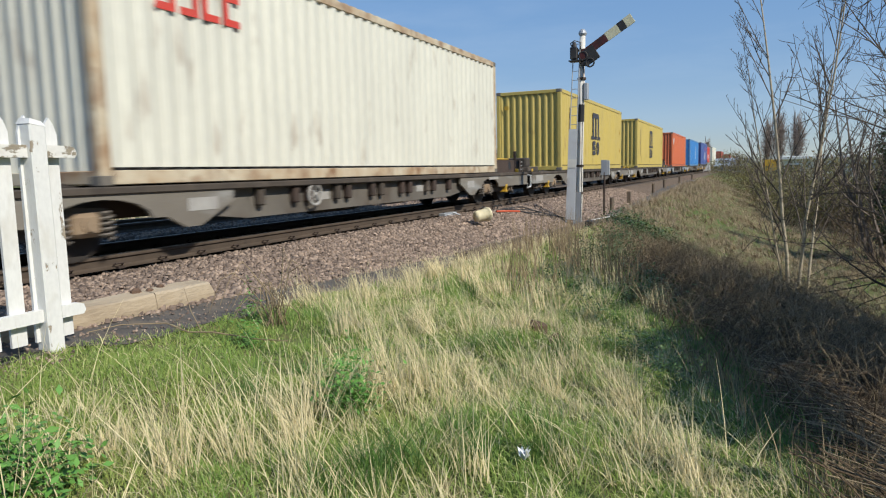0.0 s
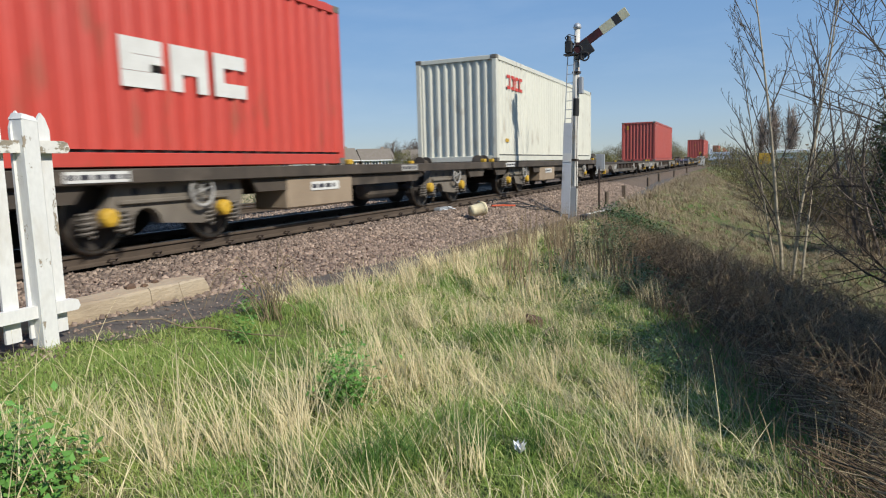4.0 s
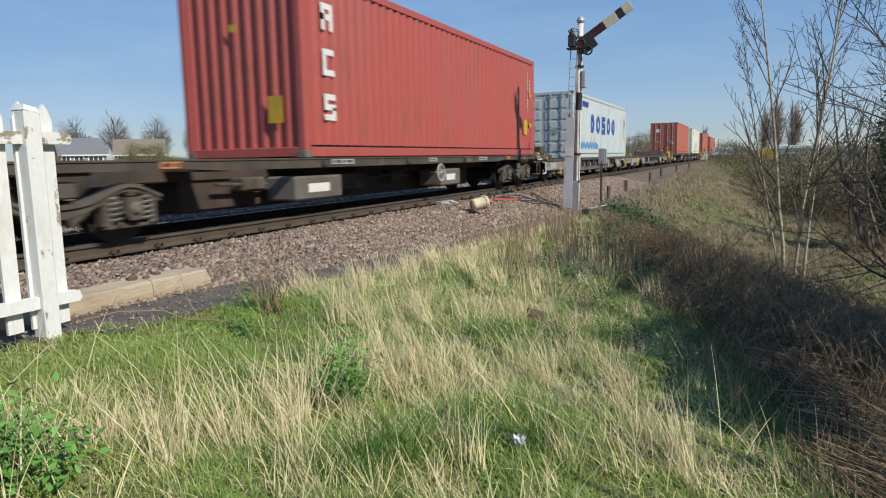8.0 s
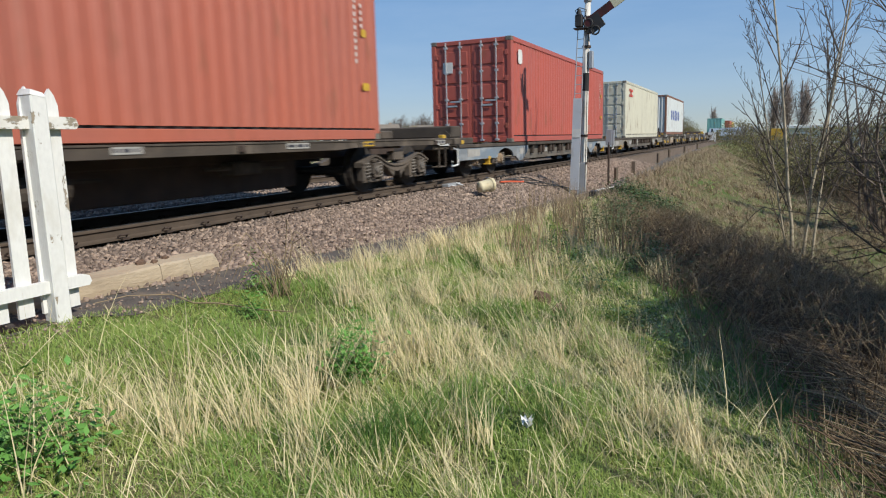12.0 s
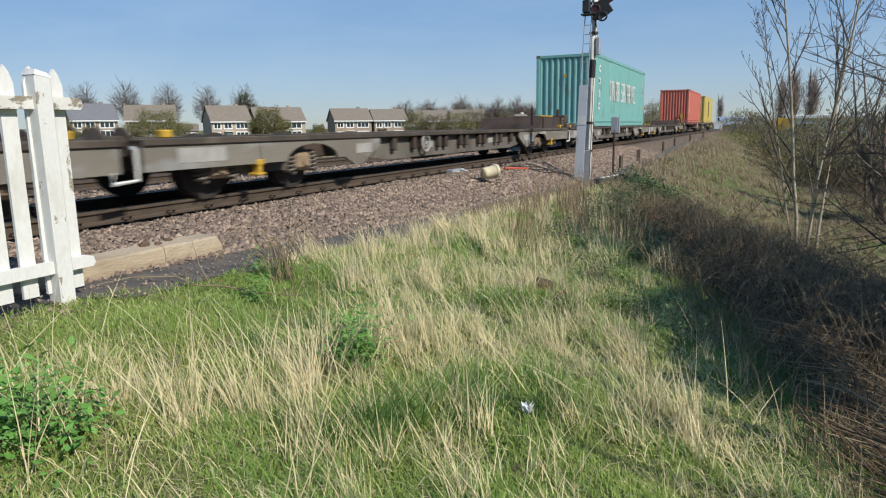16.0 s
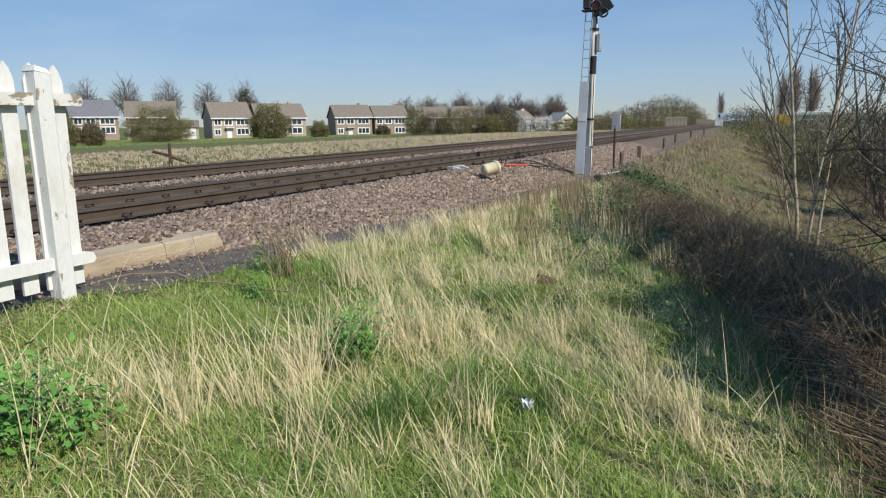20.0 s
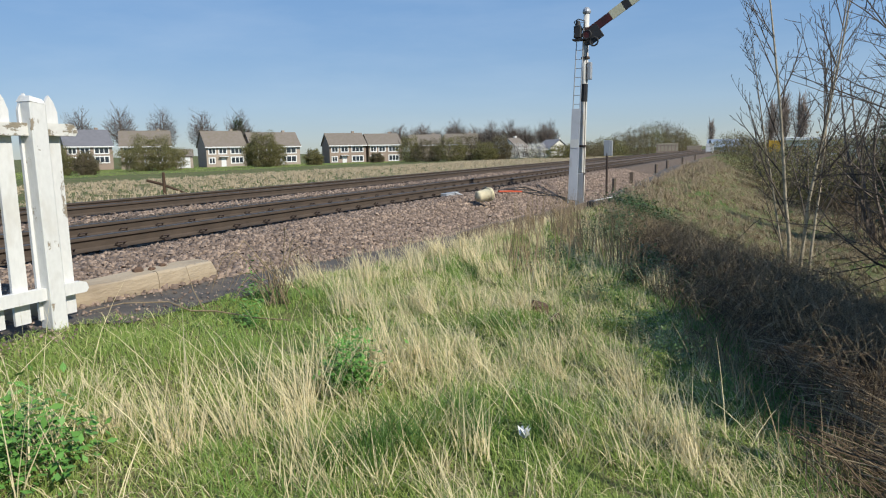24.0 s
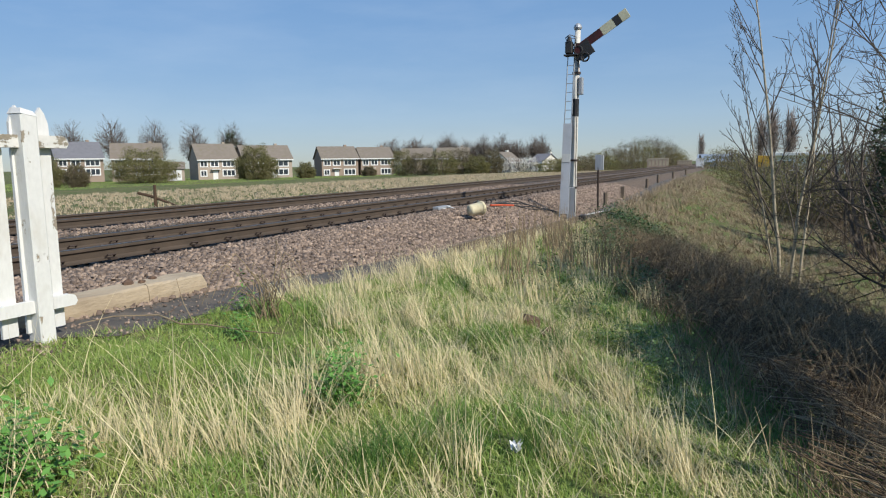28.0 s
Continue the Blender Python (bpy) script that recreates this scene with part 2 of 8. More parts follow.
class Shape:
    """Gathers boxes, prisms and tubes into one mesh."""

    def __init__(self):
        self.v, self.f = [], []

    def add(self, verts, faces):
        k = len(self.v)
        self.v += [tuple(p) for p in verts]
        self.f += [tuple(i + k for i in f) for f in faces]
        return self

    def box(self, x0, x1, y0, y1, z0, z1, c=0.0, m=None):
        """A box with its edges cut off by c."""
        bm = bmesh.new()
        bmesh.ops.create_cube(bm, size=1.0, matrix=Matrix.Translation(((x0 + x1) / 2, (y0 + y1) / 2, (z0 + z1) / 2)) @ Matrix.Diagonal((x1 - x0, y1 - y0, z1 - z0, 1)))
        if c:
            bmesh.ops.bevel(bm, geom=list(bm.edges), offset=c, segments=1, affect="EDGES")
        bm.verts.index_update()
        vs = [(m @ v.co) if m else v.co.copy() for v in bm.verts]
        self.add(vs, [[v.index for v in f.verts] for f in bm.faces])
        bm.free()
        return self

    def prism(self, outline, axis, a, b):
        """An outline of (u, w) pairs drawn along axis from a to b. axis 0: (y, z); 1: (x, z); 2: (x, y)."""
        n = len(outline)
        vs = []
        for s in (a, b):
            for u, w in outline:
                vs.append((s, u, w) if axis == 0 else (u, s, w) if axis == 1 else (u, w, s))
        self.add(vs, [tuple(range(n)), tuple(range(2 * n - 1, n - 1, -1))] + [(i, i + n, (i + 1) % n + n, (i + 1) % n) for i in range(n)])
        return self

    def tube(self, points, radii, sides=8, caps=True):
        k = len(points)
        vs, fs = [], []
        for i, p in enumerate(points):
            p = Vector(p)
            d = (Vector(points[min(i + 1, k - 1)]) - Vector(points[max(i - 1, 0)])).normalized()
            a = d.orthogonal().normalized() if abs(d.z) > 0.99 else d.cross(Vector((0, 0, 1))).normalized()
            b2 = d.cross(a)
            r = radii[i] if isinstance(radii, (list, tuple)) else radii
            for s in range(sides):
                w = 2 * math.pi * s / sides
                vs.append(p + a * (r * math.cos(w)) + b2 * (r * math.sin(w)))
        for i in range(k - 1):
            for s in range(sides):
                q = (s + 1) % sides
                fs.append((i * sides + s, i * sides + q, (i + 1) * sides + q, (i + 1) * sides + s))
        if caps:
            fs.append(tuple(range(sides - 1, -1, -1)))
            fs.append(tuple((k - 1) * sides + s for s in range(sides)))
        return self.add(vs, fs)

    def rod(self, p, q, r, sides=8):
        return self.tube([p, q], r, sides)

    def ring(self, centre, axis, r, t, sides=20, cross=6):
        """A torus of radius r and thickness t about an axis."""
        ax = Vector(axis).normalized()
        a = ax.orthogonal().normalized()
        b2 = ax.cross(a)
        vs, fs = [], []
        for i in range(sides):
            w = 2 * math.pi * i / sides
            o = a * math.cos(w) + b2 * math.sin(w)
            for j in range(cross):
                u = 2 * math.pi * j / cross
                vs.append(Vector(centre) + o * (r + t * math.cos(u)) + ax * (t * math.sin(u)))
        for i in range(sides):
            for j in range(cross):
                i2, j2 = (i + 1) % sides, (j + 1) % cross
                fs.append((i * cross + j, i2 * cross + j, i2 * cross + j2, i * cross + j2))
        return self.add(vs, fs)

    def mesh(self, name, material, smooth=False):
        me = mesh_of(name, self.v, self.f, material, smooth)
        bm = bmesh.new()
        bm.from_mesh(me)
        bmesh.ops.recalc_face_normals(bm, faces=bm.faces)
        bm.to_mesh(me)
        bm.free()
        return me


def part(name, shape, material, parent, label="", smooth=False, at=None):
    """Links a Shape (or a mesh) as one mesh object under a thing or a part."""
    me = shape.mesh(name, material, smooth) if isinstance(shape, Shape) else shape
    ob = new(name, me)
    ob.parent = parent
    if at is not None:
        ob.matrix_basis = at
    return tagged(ob, label)


def thing(name, label, category, group="", kind="", at=None):
    ob = new(name)
    if at is not None:
        ob.matrix_basis = at
    return tagged(ob, label, category, group, kind)


def single(name, shape, material, label, category, group="", kind="", at=None, smooth=False):
    me = shape.mesh(name, material, smooth) if isinstance(shape, Shape) else shape
    ob = new(name, me)
    if at is not None:
        ob.matrix_basis = at
    return tagged(ob, label, category, group, kind)


# ---- the land ----
TRACK_X, FAR_X = -7.487, -11.80
RAILS_NEAR, RAILS_FAR = (TRACK_X + 0.7525, TRACK_X - 0.7525), (FAR_X + 0.7525, FAR_X - 0.7525)


def steps(table, s):
    return np.interp(s, [a for a, _ in table], [b for _, b in table])


CESS = [(-60, -0.2), (3, -0.22), (4.6, -0.25), (7, -0.38), (12.5, -0.6), (19.5, -0.74), (26, -0.66), (41, -0.35), (80, -0.25), (700, -0.25)]
CREST = [(-60, 1.0), (0, 0.6), (3.4, 0.0), (4.4, -0.34), (6.2, -0.9), (10, -2.0), (17.3, -3.9), (30, -3.8), (60, -3.6), (700, -3.4)]
TOE = -4.62


def land(x, y):
    """The height of the ground."""
    x, y = np.asarray(x, float), np.asarray(y, float)
    cess, crest = steps(CESS, y), steps(CREST, y)
    # towards the camera the bank falls gently from the cess to its crest
    span = np.clip((x - TOE) / np.maximum(crest - TOE, 0.3), 0, 1)
    lip = np.where(y < 14, np.interp(y, [-5, 3, 6, 10, 14], [-0.72, -0.68, -0.62, -0.66, -0.72]), cess - 0.03)
    top = cess + (lip - cess) * span ** 1.3
    down = np.clip(x - crest, 0, None)
    grade = np.interp(y, [0, 6, 18, 40, 90], [0.40, 0.36, 0.30, 0.42, 0.45])
    right = top - np.where(down > 0, grade * down * down / (down + 0.5), 0)
    floor = -2.35 + 0.0 * x
    right = np.where(right < floor, floor + (right - floor) * 0.04, right)
    # trackbed
    bed = np.interp(x, [-15.2, -14.0, -13.2, -6.0, -5.85, TOE], [-0.62, -0.3, -0.18, -0.18, -0.18, 0])
    shoulder = np.clip((x + 5.85) / (TOE + 5.85), 0, 1)
    bed = np.where(x > -5.85, -0.18 + (cess + 0.18) * shoulder, bed)
    left = np.interp(x, [-6000, -400, -150, -60, -25, -15.2], [-1.9, -1.9, -1.9, -1.15, -0.75, -0.62])
    z = np.where(x > TOE, right, np.where(x > -15.2, bed, left))
    return z


def rolling(x, y):
    """Cheap bumps for the grassy ground."""
    return 0.035 * np.sin(x * 3.1 + 1.7 * np.sin(y * 1.3)) * np.sin(y * 2.7 + 1.1 * np.sin(x * 1.9)) + 0.02 * np.sin(x * 7.3 + y * 5.1) * np.sin(y * 6.1 - x * 4.3)


def surface(x, y):
    """Ground with its bumps."""
    x, y = np.asarray(x, float), np.asarray(y, float)
    rough = np.clip((x - TOE - 0.6) / 0.5, 0, 1) + np.clip((-15.6 - x) / 2, 0, 1)
    return land(x, y) + rolling(x, y) * np.clip(rough, 0, 1) * 1.3


def sheet(name, xs, ys, material):
    gx, gy = np.meshgrid(xs, ys)
    z = surface(gx.ravel(), gy.ravel())
    v = np.stack([gx.ravel(), gy.ravel(), z], -1)
    nx, ny = len(xs), len(ys)
    i = (np.arange(ny - 1)[:, None] * nx + np.arange(nx - 1)).ravel()
    q = np.stack([i, i + 1, i + 1 + nx, i + nx], -1)
    return soup(name, v, q, material, smooth=True)


def spread(a, b, near, far, grow):
    out, s, x = [a], near, a
    while x < b:
        x += s
        out.append(min(x, b))
        s = min(s * grow, far)
    return out


def ground_material():
    """Soil, turf, dry grass and, on the trackbed, ballast dust, laid out by place."""
    m = bpy.data.materials.new("turf_and_soil")
    m.use_nodes = True
    n, ln = m.node_tree.nodes, m.node_tree.links
    b = n["Principled BSDF"]
    b.inputs["Roughness"].default_value, b.inputs["Specular IOR Level"].default_value = 0.95, 0.2
    co = n.new("ShaderNodeTexCoord")

    def noisy(sc, detail=6):
        t = n.new("ShaderNodeTexNoise")
        t.inputs["Scale"].default_value, t.inputs["Detail"].default_value = sc, detail
        ln.new(co.outputs["Object"], t.inputs["Vector"])
        return t.outputs[0]

    def rng(src, lo, hi):
        r = n.new("ShaderNodeMapRange")
        r.inputs[1].default_value, r.inputs[2].default_value = lo, hi
        ln.new(src, r.inputs[0])
        return r.outputs[0]

    def mixed(fac, a, c):
        x = n.new("ShaderNodeMix")
        x.data_type = "RGBA"
        for s, v in (("A", a), ("B", c)):
            sock = [i for i in x.inputs if i.name == s and i.type == "RGBA"][0]
            if isinstance(v, tuple):
                sock.default_value = (*v, 1)
            else:
                ln.new(v, sock)
        ln.new(fac, x.inputs[0])
        return [o for o in x.outputs if o.type == "RGBA"][0]

    turf = mixed(rng(noisy(0.35), 0.4, 0.62), (0.1, 0.16, 0.035), (0.2, 0.19, 0.08))
    turf = mixed(rng(noisy(3.0), 0.45, 0.7), turf, (0.2, 0.16, 0.085))
    turf = mixed(rng(noisy(45.0), 0.4, 0.7), turf, (0.045, 0.05, 0.018))
    stone = mixed(rng(noisy(22.0, 3), 0.4, 0.65), (0.2, 0.15, 0.11), (0.09, 0.068, 0.05))
    sep = n.new("ShaderNodeSeparateXYZ")
    ln.new(co.outputs["Object"], sep.inputs[0])
    wob = n.new("ShaderNodeMath")
    wob.operation = "MULTIPLY_ADD"
    ln.new(noisy(1.2), wob.inputs[0])
    wob.inputs[1].default_value = 0.5
    ln.new(sep.outputs[0], wob.inputs[2])
    edge_r = rng(wob.outputs[0], TOE + 0.30, TOE + 0.22)
    edge_l = rng(wob.outputs[0], -15.4, -14.9)
    both = n.new("ShaderNodeMath")
    both.operation = "MULTIPLY"
    ln.new(edge_r, both.inputs[0])
    ln.new(edge_l, both.inputs[1])
    col = mixed(both.outputs[0], turf, stone)
    ln.new(col, b.inputs["Base Color"])
    bp = n.new("ShaderNodeBump")
    bp.inputs["Strength"].default_value, bp.inputs["Distance"].default_value = 0.6, 0.05
    ln.new(noisy(30.0), bp.inputs["Height"])
    ln.new(bp.outputs[0], b.inputs["Normal"])
    return m


TURF = ground_material()
xs_right = spread(-3.9, 8, 0.12, 0.5, 1.01) + spread(8, 4000, 0.6, 500, 1.25)[1:]
xs_left = [-x for x in spread(15.4, 4000, 0.6, 500, 1.2)][::-1]
xs_mid = [-15.2, -14.6, -14, -13.2, -12.5, -11.8, -11, -10, -9.2, -8.2, -7.5, -6.7, -6.2, -5.85, -5.55, -5.25, -4.95, -4.72, TOE, -4.5, -4.35, -4.2, -4.05]
ys = [-4000, -1000, -300, -100, -50, -25, -12, -8, -5, -3] + spread(-2, 22, 0.14, 0.5, 1.012) + spread(22, 4000, 0.6, 500, 1.12)[1:]
tagged(new("ground", sheet("ground", xs_left + xs_mid + xs_right, ys, TURF)), "grassy railway embankment with dry turf and stony trackbed", "ground", kind="structure")

# worn dark path along the foot of the ballast
PATH_MAT = mat("worn_asphalt", (0.125, 0.112, 0.097), (0.055, 0.05, 0.044), rough=0.95, scale=4, amount=0.6, fine=55, bump=0.8, stain=(0.16, 0.13, 0.095), stain_amount=0.6, stain_scale=5)
pys = spread(-2, 60, 0.25, 0.5, 1.0)
pv, pf = [], []
for i, y in enumerate(pys):
    for k, x in enumerate((-4.75, -4.5, -4.2, (-3.86 if y > 4 else -3.98 if y > 3.2 else -4.2) + 0.05 * math.sin(y * 2.1))):
        pv.append((x, y, float(land(max(x, TOE), y)) + 0.009 + 0.005 * math.sin(y * 5 + k * 2)))
for i in range(len(pys) - 1):
    for k in range(3):
        pf.append((i * 4 + k, i * 4 + k + 1, i * 4 + k + 5, i * 4 + k + 4))
tagged(new("pavement", mesh_of("pavement", pv, pf, PATH_MAT, True)), "narrow dark worn path beside the ballast", "path", kind="structure")


# ---- tracks ----
def rail_outline(x0):
    half = [(0.0, 0.0), (0.033, -0.003), (0.036, -0.012), (0.036, -0.034), (0.011, -0.048), (0.009, -0.12), (0.03, -0.137), (0.07, -0.148), (0.07, -0.159)]
    return [(x0 + a, b) for a, b in half] + [(x0 - a, b) for a, b in half[::-1][:-1]]


RAIL_SIDE = mat("brown_rusty_rail", (0.095, 0.07, 0.05), (0.055, 0.041, 0.03), rough=0.8, scale=4, amount=0.5, fine=30)


def rail(x0, parent, y0=-30, y1=700, up=0.0):
    part("rail", Shape().prism(rail_outline(x0), 1, y0, y1), RAIL_SIDE, parent, at=pose(0, 0, up))
    part("running_surface", Shape().box(x0 - 0.026, x0 + 0.026, y0, y1, -0.004, 0.0035), TREAD, parent, "polished steel running band on the rail head", at=pose(0, 0, up))


CLIP = Shape().tube([(0.05, -0.06, -0.125), (0.085, -0.05, -0.10), (0.095, 0.0, -0.10), (0.085, 0.05, -0.10), (0.05, 0.06, -0.125)], 0.012, 5)
CLIP.box(0.03, 0.12, -0.045, 0.045, -0.16, -0.135)
CLIP_MESH = CLIP.mesh("rail_clip", RUST)
SL = Shape()
SL.prism([(-1.26, -0.36), (-1.26, -0.185), (-1.22, -0.168), (-0.5, -0.168), (-0.4, -0.2), (0.4, -0.2), (0.5, -0.168), (1.22, -0.168), (1.26, -0.185), (1.26, -0.36)], 1, -0.125, 0.125)
SLEEPER_MESH = SL.mesh("sleeper", SLEEPER)


CANT = 0.028


def track(name, x0, count, label):
    root = thing(name, label, "railway track", "railway tracks", "structure")
    for dx in (0.7525, -0.7525):
        rail(x0 + dx, root, up=CANT if dx > 0 else 0.0)
    for i in range(count):
        y = -3.0 + 0.65 * i
        part("sleeper", SLEEPER_MESH, SLEEPER, root, at=pose(x0, y, 0.0))
    if count > 100:
        for i in range(75):
            y = -3.0 + 0.65 * i
            for dx in (0.7525, -0.7525):
                part("rail_clip", CLIP_MESH, RUST, root, at=pose(x0 + dx, y, CANT if dx > 0 else 0.0))
                part("rail_clip", CLIP_MESH, RUST, root, at=pose(x0 + dx, y, CANT if dx > 0 else 0.0, rz=180))
    rest = Shape()
    for i in range(count, 700):
        y = -3.0 + 0.65 * i
        rest.add([(x0 + a, y + b, c) for a in (-1.25, 1.25) for b in (-0.12, 0.12) for c in (-0.36, -0.17)],
                 [(0, 1, 3, 2), (4, 6, 7, 5), (0, 4, 5, 1), (2, 3, 7, 6), (1, 5, 7, 3), (0, 2, 6, 4)])
    ob = part("far_sleepers", rest, SLEEPER, root)
    ob["kind"] = "stuff"
    return root


track("near_track", TRACK_X, 130, "near railway track with brown rails on grimy concrete sleepers")
track("far_track", FAR_X, 90, "far railway track with brown rails on grimy concrete sleepers")


# ---- the train: containers ----
MOVERS = []
DECK, HIGH = 0.82, 0.96


def at_train(s, dz=0.0):
    """The pose at the clip's start of a thing whose leading end lies s metres along the train."""
    return pose(TRACK_X, s - 0.5 * GAIN * 81, DECK + dz)


def corrugated(name, length, height, material, pitch=0.278, depth=0.036, flat=0.072, lean=0.068):
    """A corrugated sheet in the plane x = 0, from y = 0 to length, z = 0 to height, its outer face towards +x."""
    y, line = 0.0, []
    n = max(1, round(length / pitch))
    k = length / n / pitch
    for i in range(n):
        y0 = i * length / n
        line += [(y0, 0), (y0 + flat * k, 0), (y0 + (flat + lean) * k, -depth), (y0 + (flat * 2 + lean) * k, -depth)]
    line.append((length, 0))
    v, f = [], []
    for yy, xx in line:
        v += [(xx, yy, 0), (xx, yy, height), (xx - 0.004, yy, 0), (xx - 0.004, yy, height)]
    for i in range(len(line) - 1):
        a, b = i * 4, i * 4 + 4
        f += [(a, b, b + 1, a + 1), (a + 2, a + 3, b + 3, b + 2)]
    return mesh_of(name, v, f, material)


LW = 2.438
CAST = Shape().box(-0.089, 0.089, 0, 0.162, 0, 0.118, 0.012).mesh("corner_casting", SILL)


def bars(parent, x, y, z, cells, material, name="marking"):
    """Plain marks on the +x side: (dy, dz, wide, high), lower corner first."""
    s = Shape()
    for dy, dz, w, h in cells:
        c = min(w, h) * 0.18
        s.prism([(y + dy + c, z + dz), (y + dy + w - c, z + dz), (y + dy + w, z + dz + c), (y + dy + w, z + dz + h - c), (y + dy + w - c, z + dz + h),
                 (y + dy + c, z + dz + h), (y + dy, z + dz + h - c), (y + dy, z + dz + c)], 0, x, x + 0.003)
    return part(name, s, material, parent)


def container(label, material, length=12.192, height=2.896, doors=False, frame_mat=None, group="containers on the train"):
    """A shipping container; its leading end is y = 0, its base z = 0."""
    root = thing("shipping_container", label, "container", group)
    fm = frame_mat or material
    h, L, half = height, length, LW / 2
    side = corrugated("side_panel", L - 0.32, h - 0.335, material)
    part("side_panel", side, material, root, at=pose(half - 0.012, 0.16, 0.205))
    part("side_panel", side, material, root, at=pose(-half + 0.012, L - 0.16, 0.205, rz=180))
    # black strip behind each bottom rail, the recess's shade put into colour
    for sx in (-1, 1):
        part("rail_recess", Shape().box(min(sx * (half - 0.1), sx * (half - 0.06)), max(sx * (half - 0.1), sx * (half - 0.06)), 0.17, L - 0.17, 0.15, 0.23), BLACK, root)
    roof = Shape()
    n = 18
    for i in range(n):
        y0 = 0.12 + (L - 0.24) / n * i
        roof.box(-half + 0.05, half - 0.05, y0 + 0.02, y0 + (L - 0.24) / n - 0.02, h - 0.045, h - 0.012, 0.01)
    roof.box(-half + 0.03, half - 0.03, 0.05, L - 0.05, h - 0.06, h - 0.03)
    part("roof", roof, material, root)
    part("floor", Shape().box(-half + 0.04, half - 0.04, 0.06, L - 0.06, 0.10, 0.16), RUST, root)
    for sx in (-1, 1):
        part("bottom_rail", Shape().box(min(sx * (half - 0.07), sx * half), max(sx * (half - 0.07), sx * half), 0.17, L - 0.17, 0.015, 0.17, 0.008), fm, root)
        part("top_rail", Shape().box(min(sx * (half - 0.06), sx * half), max(sx * (half - 0.06), sx * half), 0.17, L - 0.17, h - 0.13, h - 0.005, 0.008), fm, root)
        bead = Shape()
        k = int(L / 0.28)
        for i in range(k):
            y0 = 0.2 + i * (L - 0.4) / k
            bead.box(min(sx * (half - 0.05), sx * (half - 0.01)), max(sx * (half - 0.05), sx * (half - 0.01)), y0, y0 + 0.16, h - 0.006, h + 0.006)
        part("roof_seam", bead, fm, root)["kind"] = "stuff"
        for y0 in (0.0, L - 0.16):
            part("corner_post", Shape().box(min(sx * (half - 0.14), sx * half), max(sx * (half - 0.14), sx * half), y0 + 0.004, y0 + 0.156, 0.1, h - 0.1, 0.015), fm, root)
            for z0 in (0.0, h - 0.118):
                part("corner_casting", CAST, SILL, root, at=pose(sx * (half - 0.087), y0 - 0.001, z0 + 0.0))
    # the trailing end, and the leading end where it has no doors
    ends = [(L - 0.03, 90)] if doors else [(L - 0.03, 90), (0.03, -90)]
    end = corrugated("end_wall", LW - 0.28, h - 0.3, material, pitch=0.24, depth=0.046, flat=0.055, lean=0.055)
    for y0, turn in ends:
        part("end_wall", end, material, root, at=pose((half - 0.14) if turn > 0 else -(half - 0.14), y0, 0.17, rz=turn))
    for y0 in (0.0, L - 0.1):
        part("end_sill", Shape().box(-half + 0.14, half - 0.14, y0 + 0.01, y0 + 0.1, 0.02, 0.17, 0.01), fm, root)
        part("end_header", Shape().box(-half + 0.14, half - 0.14, y0 + 0.01, y0 + 0.1, h - 0.13, h - 0.01, 0.01), fm, root)
    if doors:
        for sx in (-1, 1):
            x0, x1 = sorted((sx * 0.012, sx * (half - 0.145)))
            door = part("door", Shape().box(x0, x1, 0.03, 0.07, 0.17, h - 0.13, 0.008), material, root)
            for i in range(5):
                z0 = 0.24 + i * (h - 0.5) / 5
                part("door_panel", Shape().box(x0 + 0.09, x1 - 0.09, 0.008, 0.0295, z0 + 0.04, z0 + (h - 0.5) / 5 - 0.05, 0.01), material, door)
            for k in (0.3, 0.72):
                x = x0 + (x1 - x0) * k
                s = Shape().rod((x, -0.025, 0.06), (x, -0.025, h - 0.05), 0.019, 6)
                for z in (0.09, 0.55, 1.25, 2.0, h - 0.2):
                    s.box(x - 0.05, x + 0.05, -0.04, 0.03, z - 0.03, z + 0.03, 0.006)
                part("lock_rod", s, GALV, door, "galvanised locking rod")
                part("door_handle", Shape().box(x - 0.02, x + 0.33 * (1 if k < 0.5 else -1) if k < 0.5 else x + 0.02, -0.045, -0.025, 1.0 + 0.12 * k, 1.05 + 0.12 * k, 0.005)
                     if k < 0.5 else Shape().box(x - 0.33, x + 0.02, -0.045, -0.025, 1.16, 1.21, 0.005), GALV, door)
            for z in (0.4, 1.0, 1.7, 2.4):
                part("hinge", Shape().box(sx * (half - 0.15) - 0.05, sx * (half - 0.15) + 0.05, -0.004, 0.03, z, z + 0.14, 0.006), fm, door)
    # number rows and small plates on the side near its trailing corner
    return root


def end_mark(root, x, z, w, h, material, name="label_plate"):
    part(name, Shape().box(x, x + w, -0.012, -0.006, z, z + h, 0.0), material, root)


def side_numbers(root, length, height, material=None):
    material = material or WHITE
    x = LW / 2 - 0.004
    cells = [(0, k * 0.11, 0.045, 0.07) for k in range(11)]
    bars(root, x, length - 0.72, height - 1.6, cells, material, "number_row")
    bars(root, x, length - 0.52, height - 1.0, [(0, k * 0.11, 0.045, 0.07) for k in range(4)], material, "number_row")
    warning_plates(root, length)


def warning_plates(root, length):
    x = LW / 2 - 0.004
    bars(root, x, length - 0.5, 1.75, [(0, 0, 0.15, 0.13)], YELLOW, "warning_plate")
    bars(root, x, length - 0.52, 0.85, [(0, 0, 0.22, 0.13)], YELLOW, "warning_plate")


def add_box(s, label, base, doors=False, wear=0.3, length=12.192, height=2.896, dz=0.0, rail_paint=None, numbers=True, num_mat=None):
    m = paint("container_paint", base, wear)
    root = container(label, m, length, height, doors, rail_paint)
    if numbers:
        side_numbers(root, length, height, num_mat)
    root.matrix_basis = at_train(s, dz)
    MOVERS.append(root)
    return root


SX = LW / 2 - 0.004


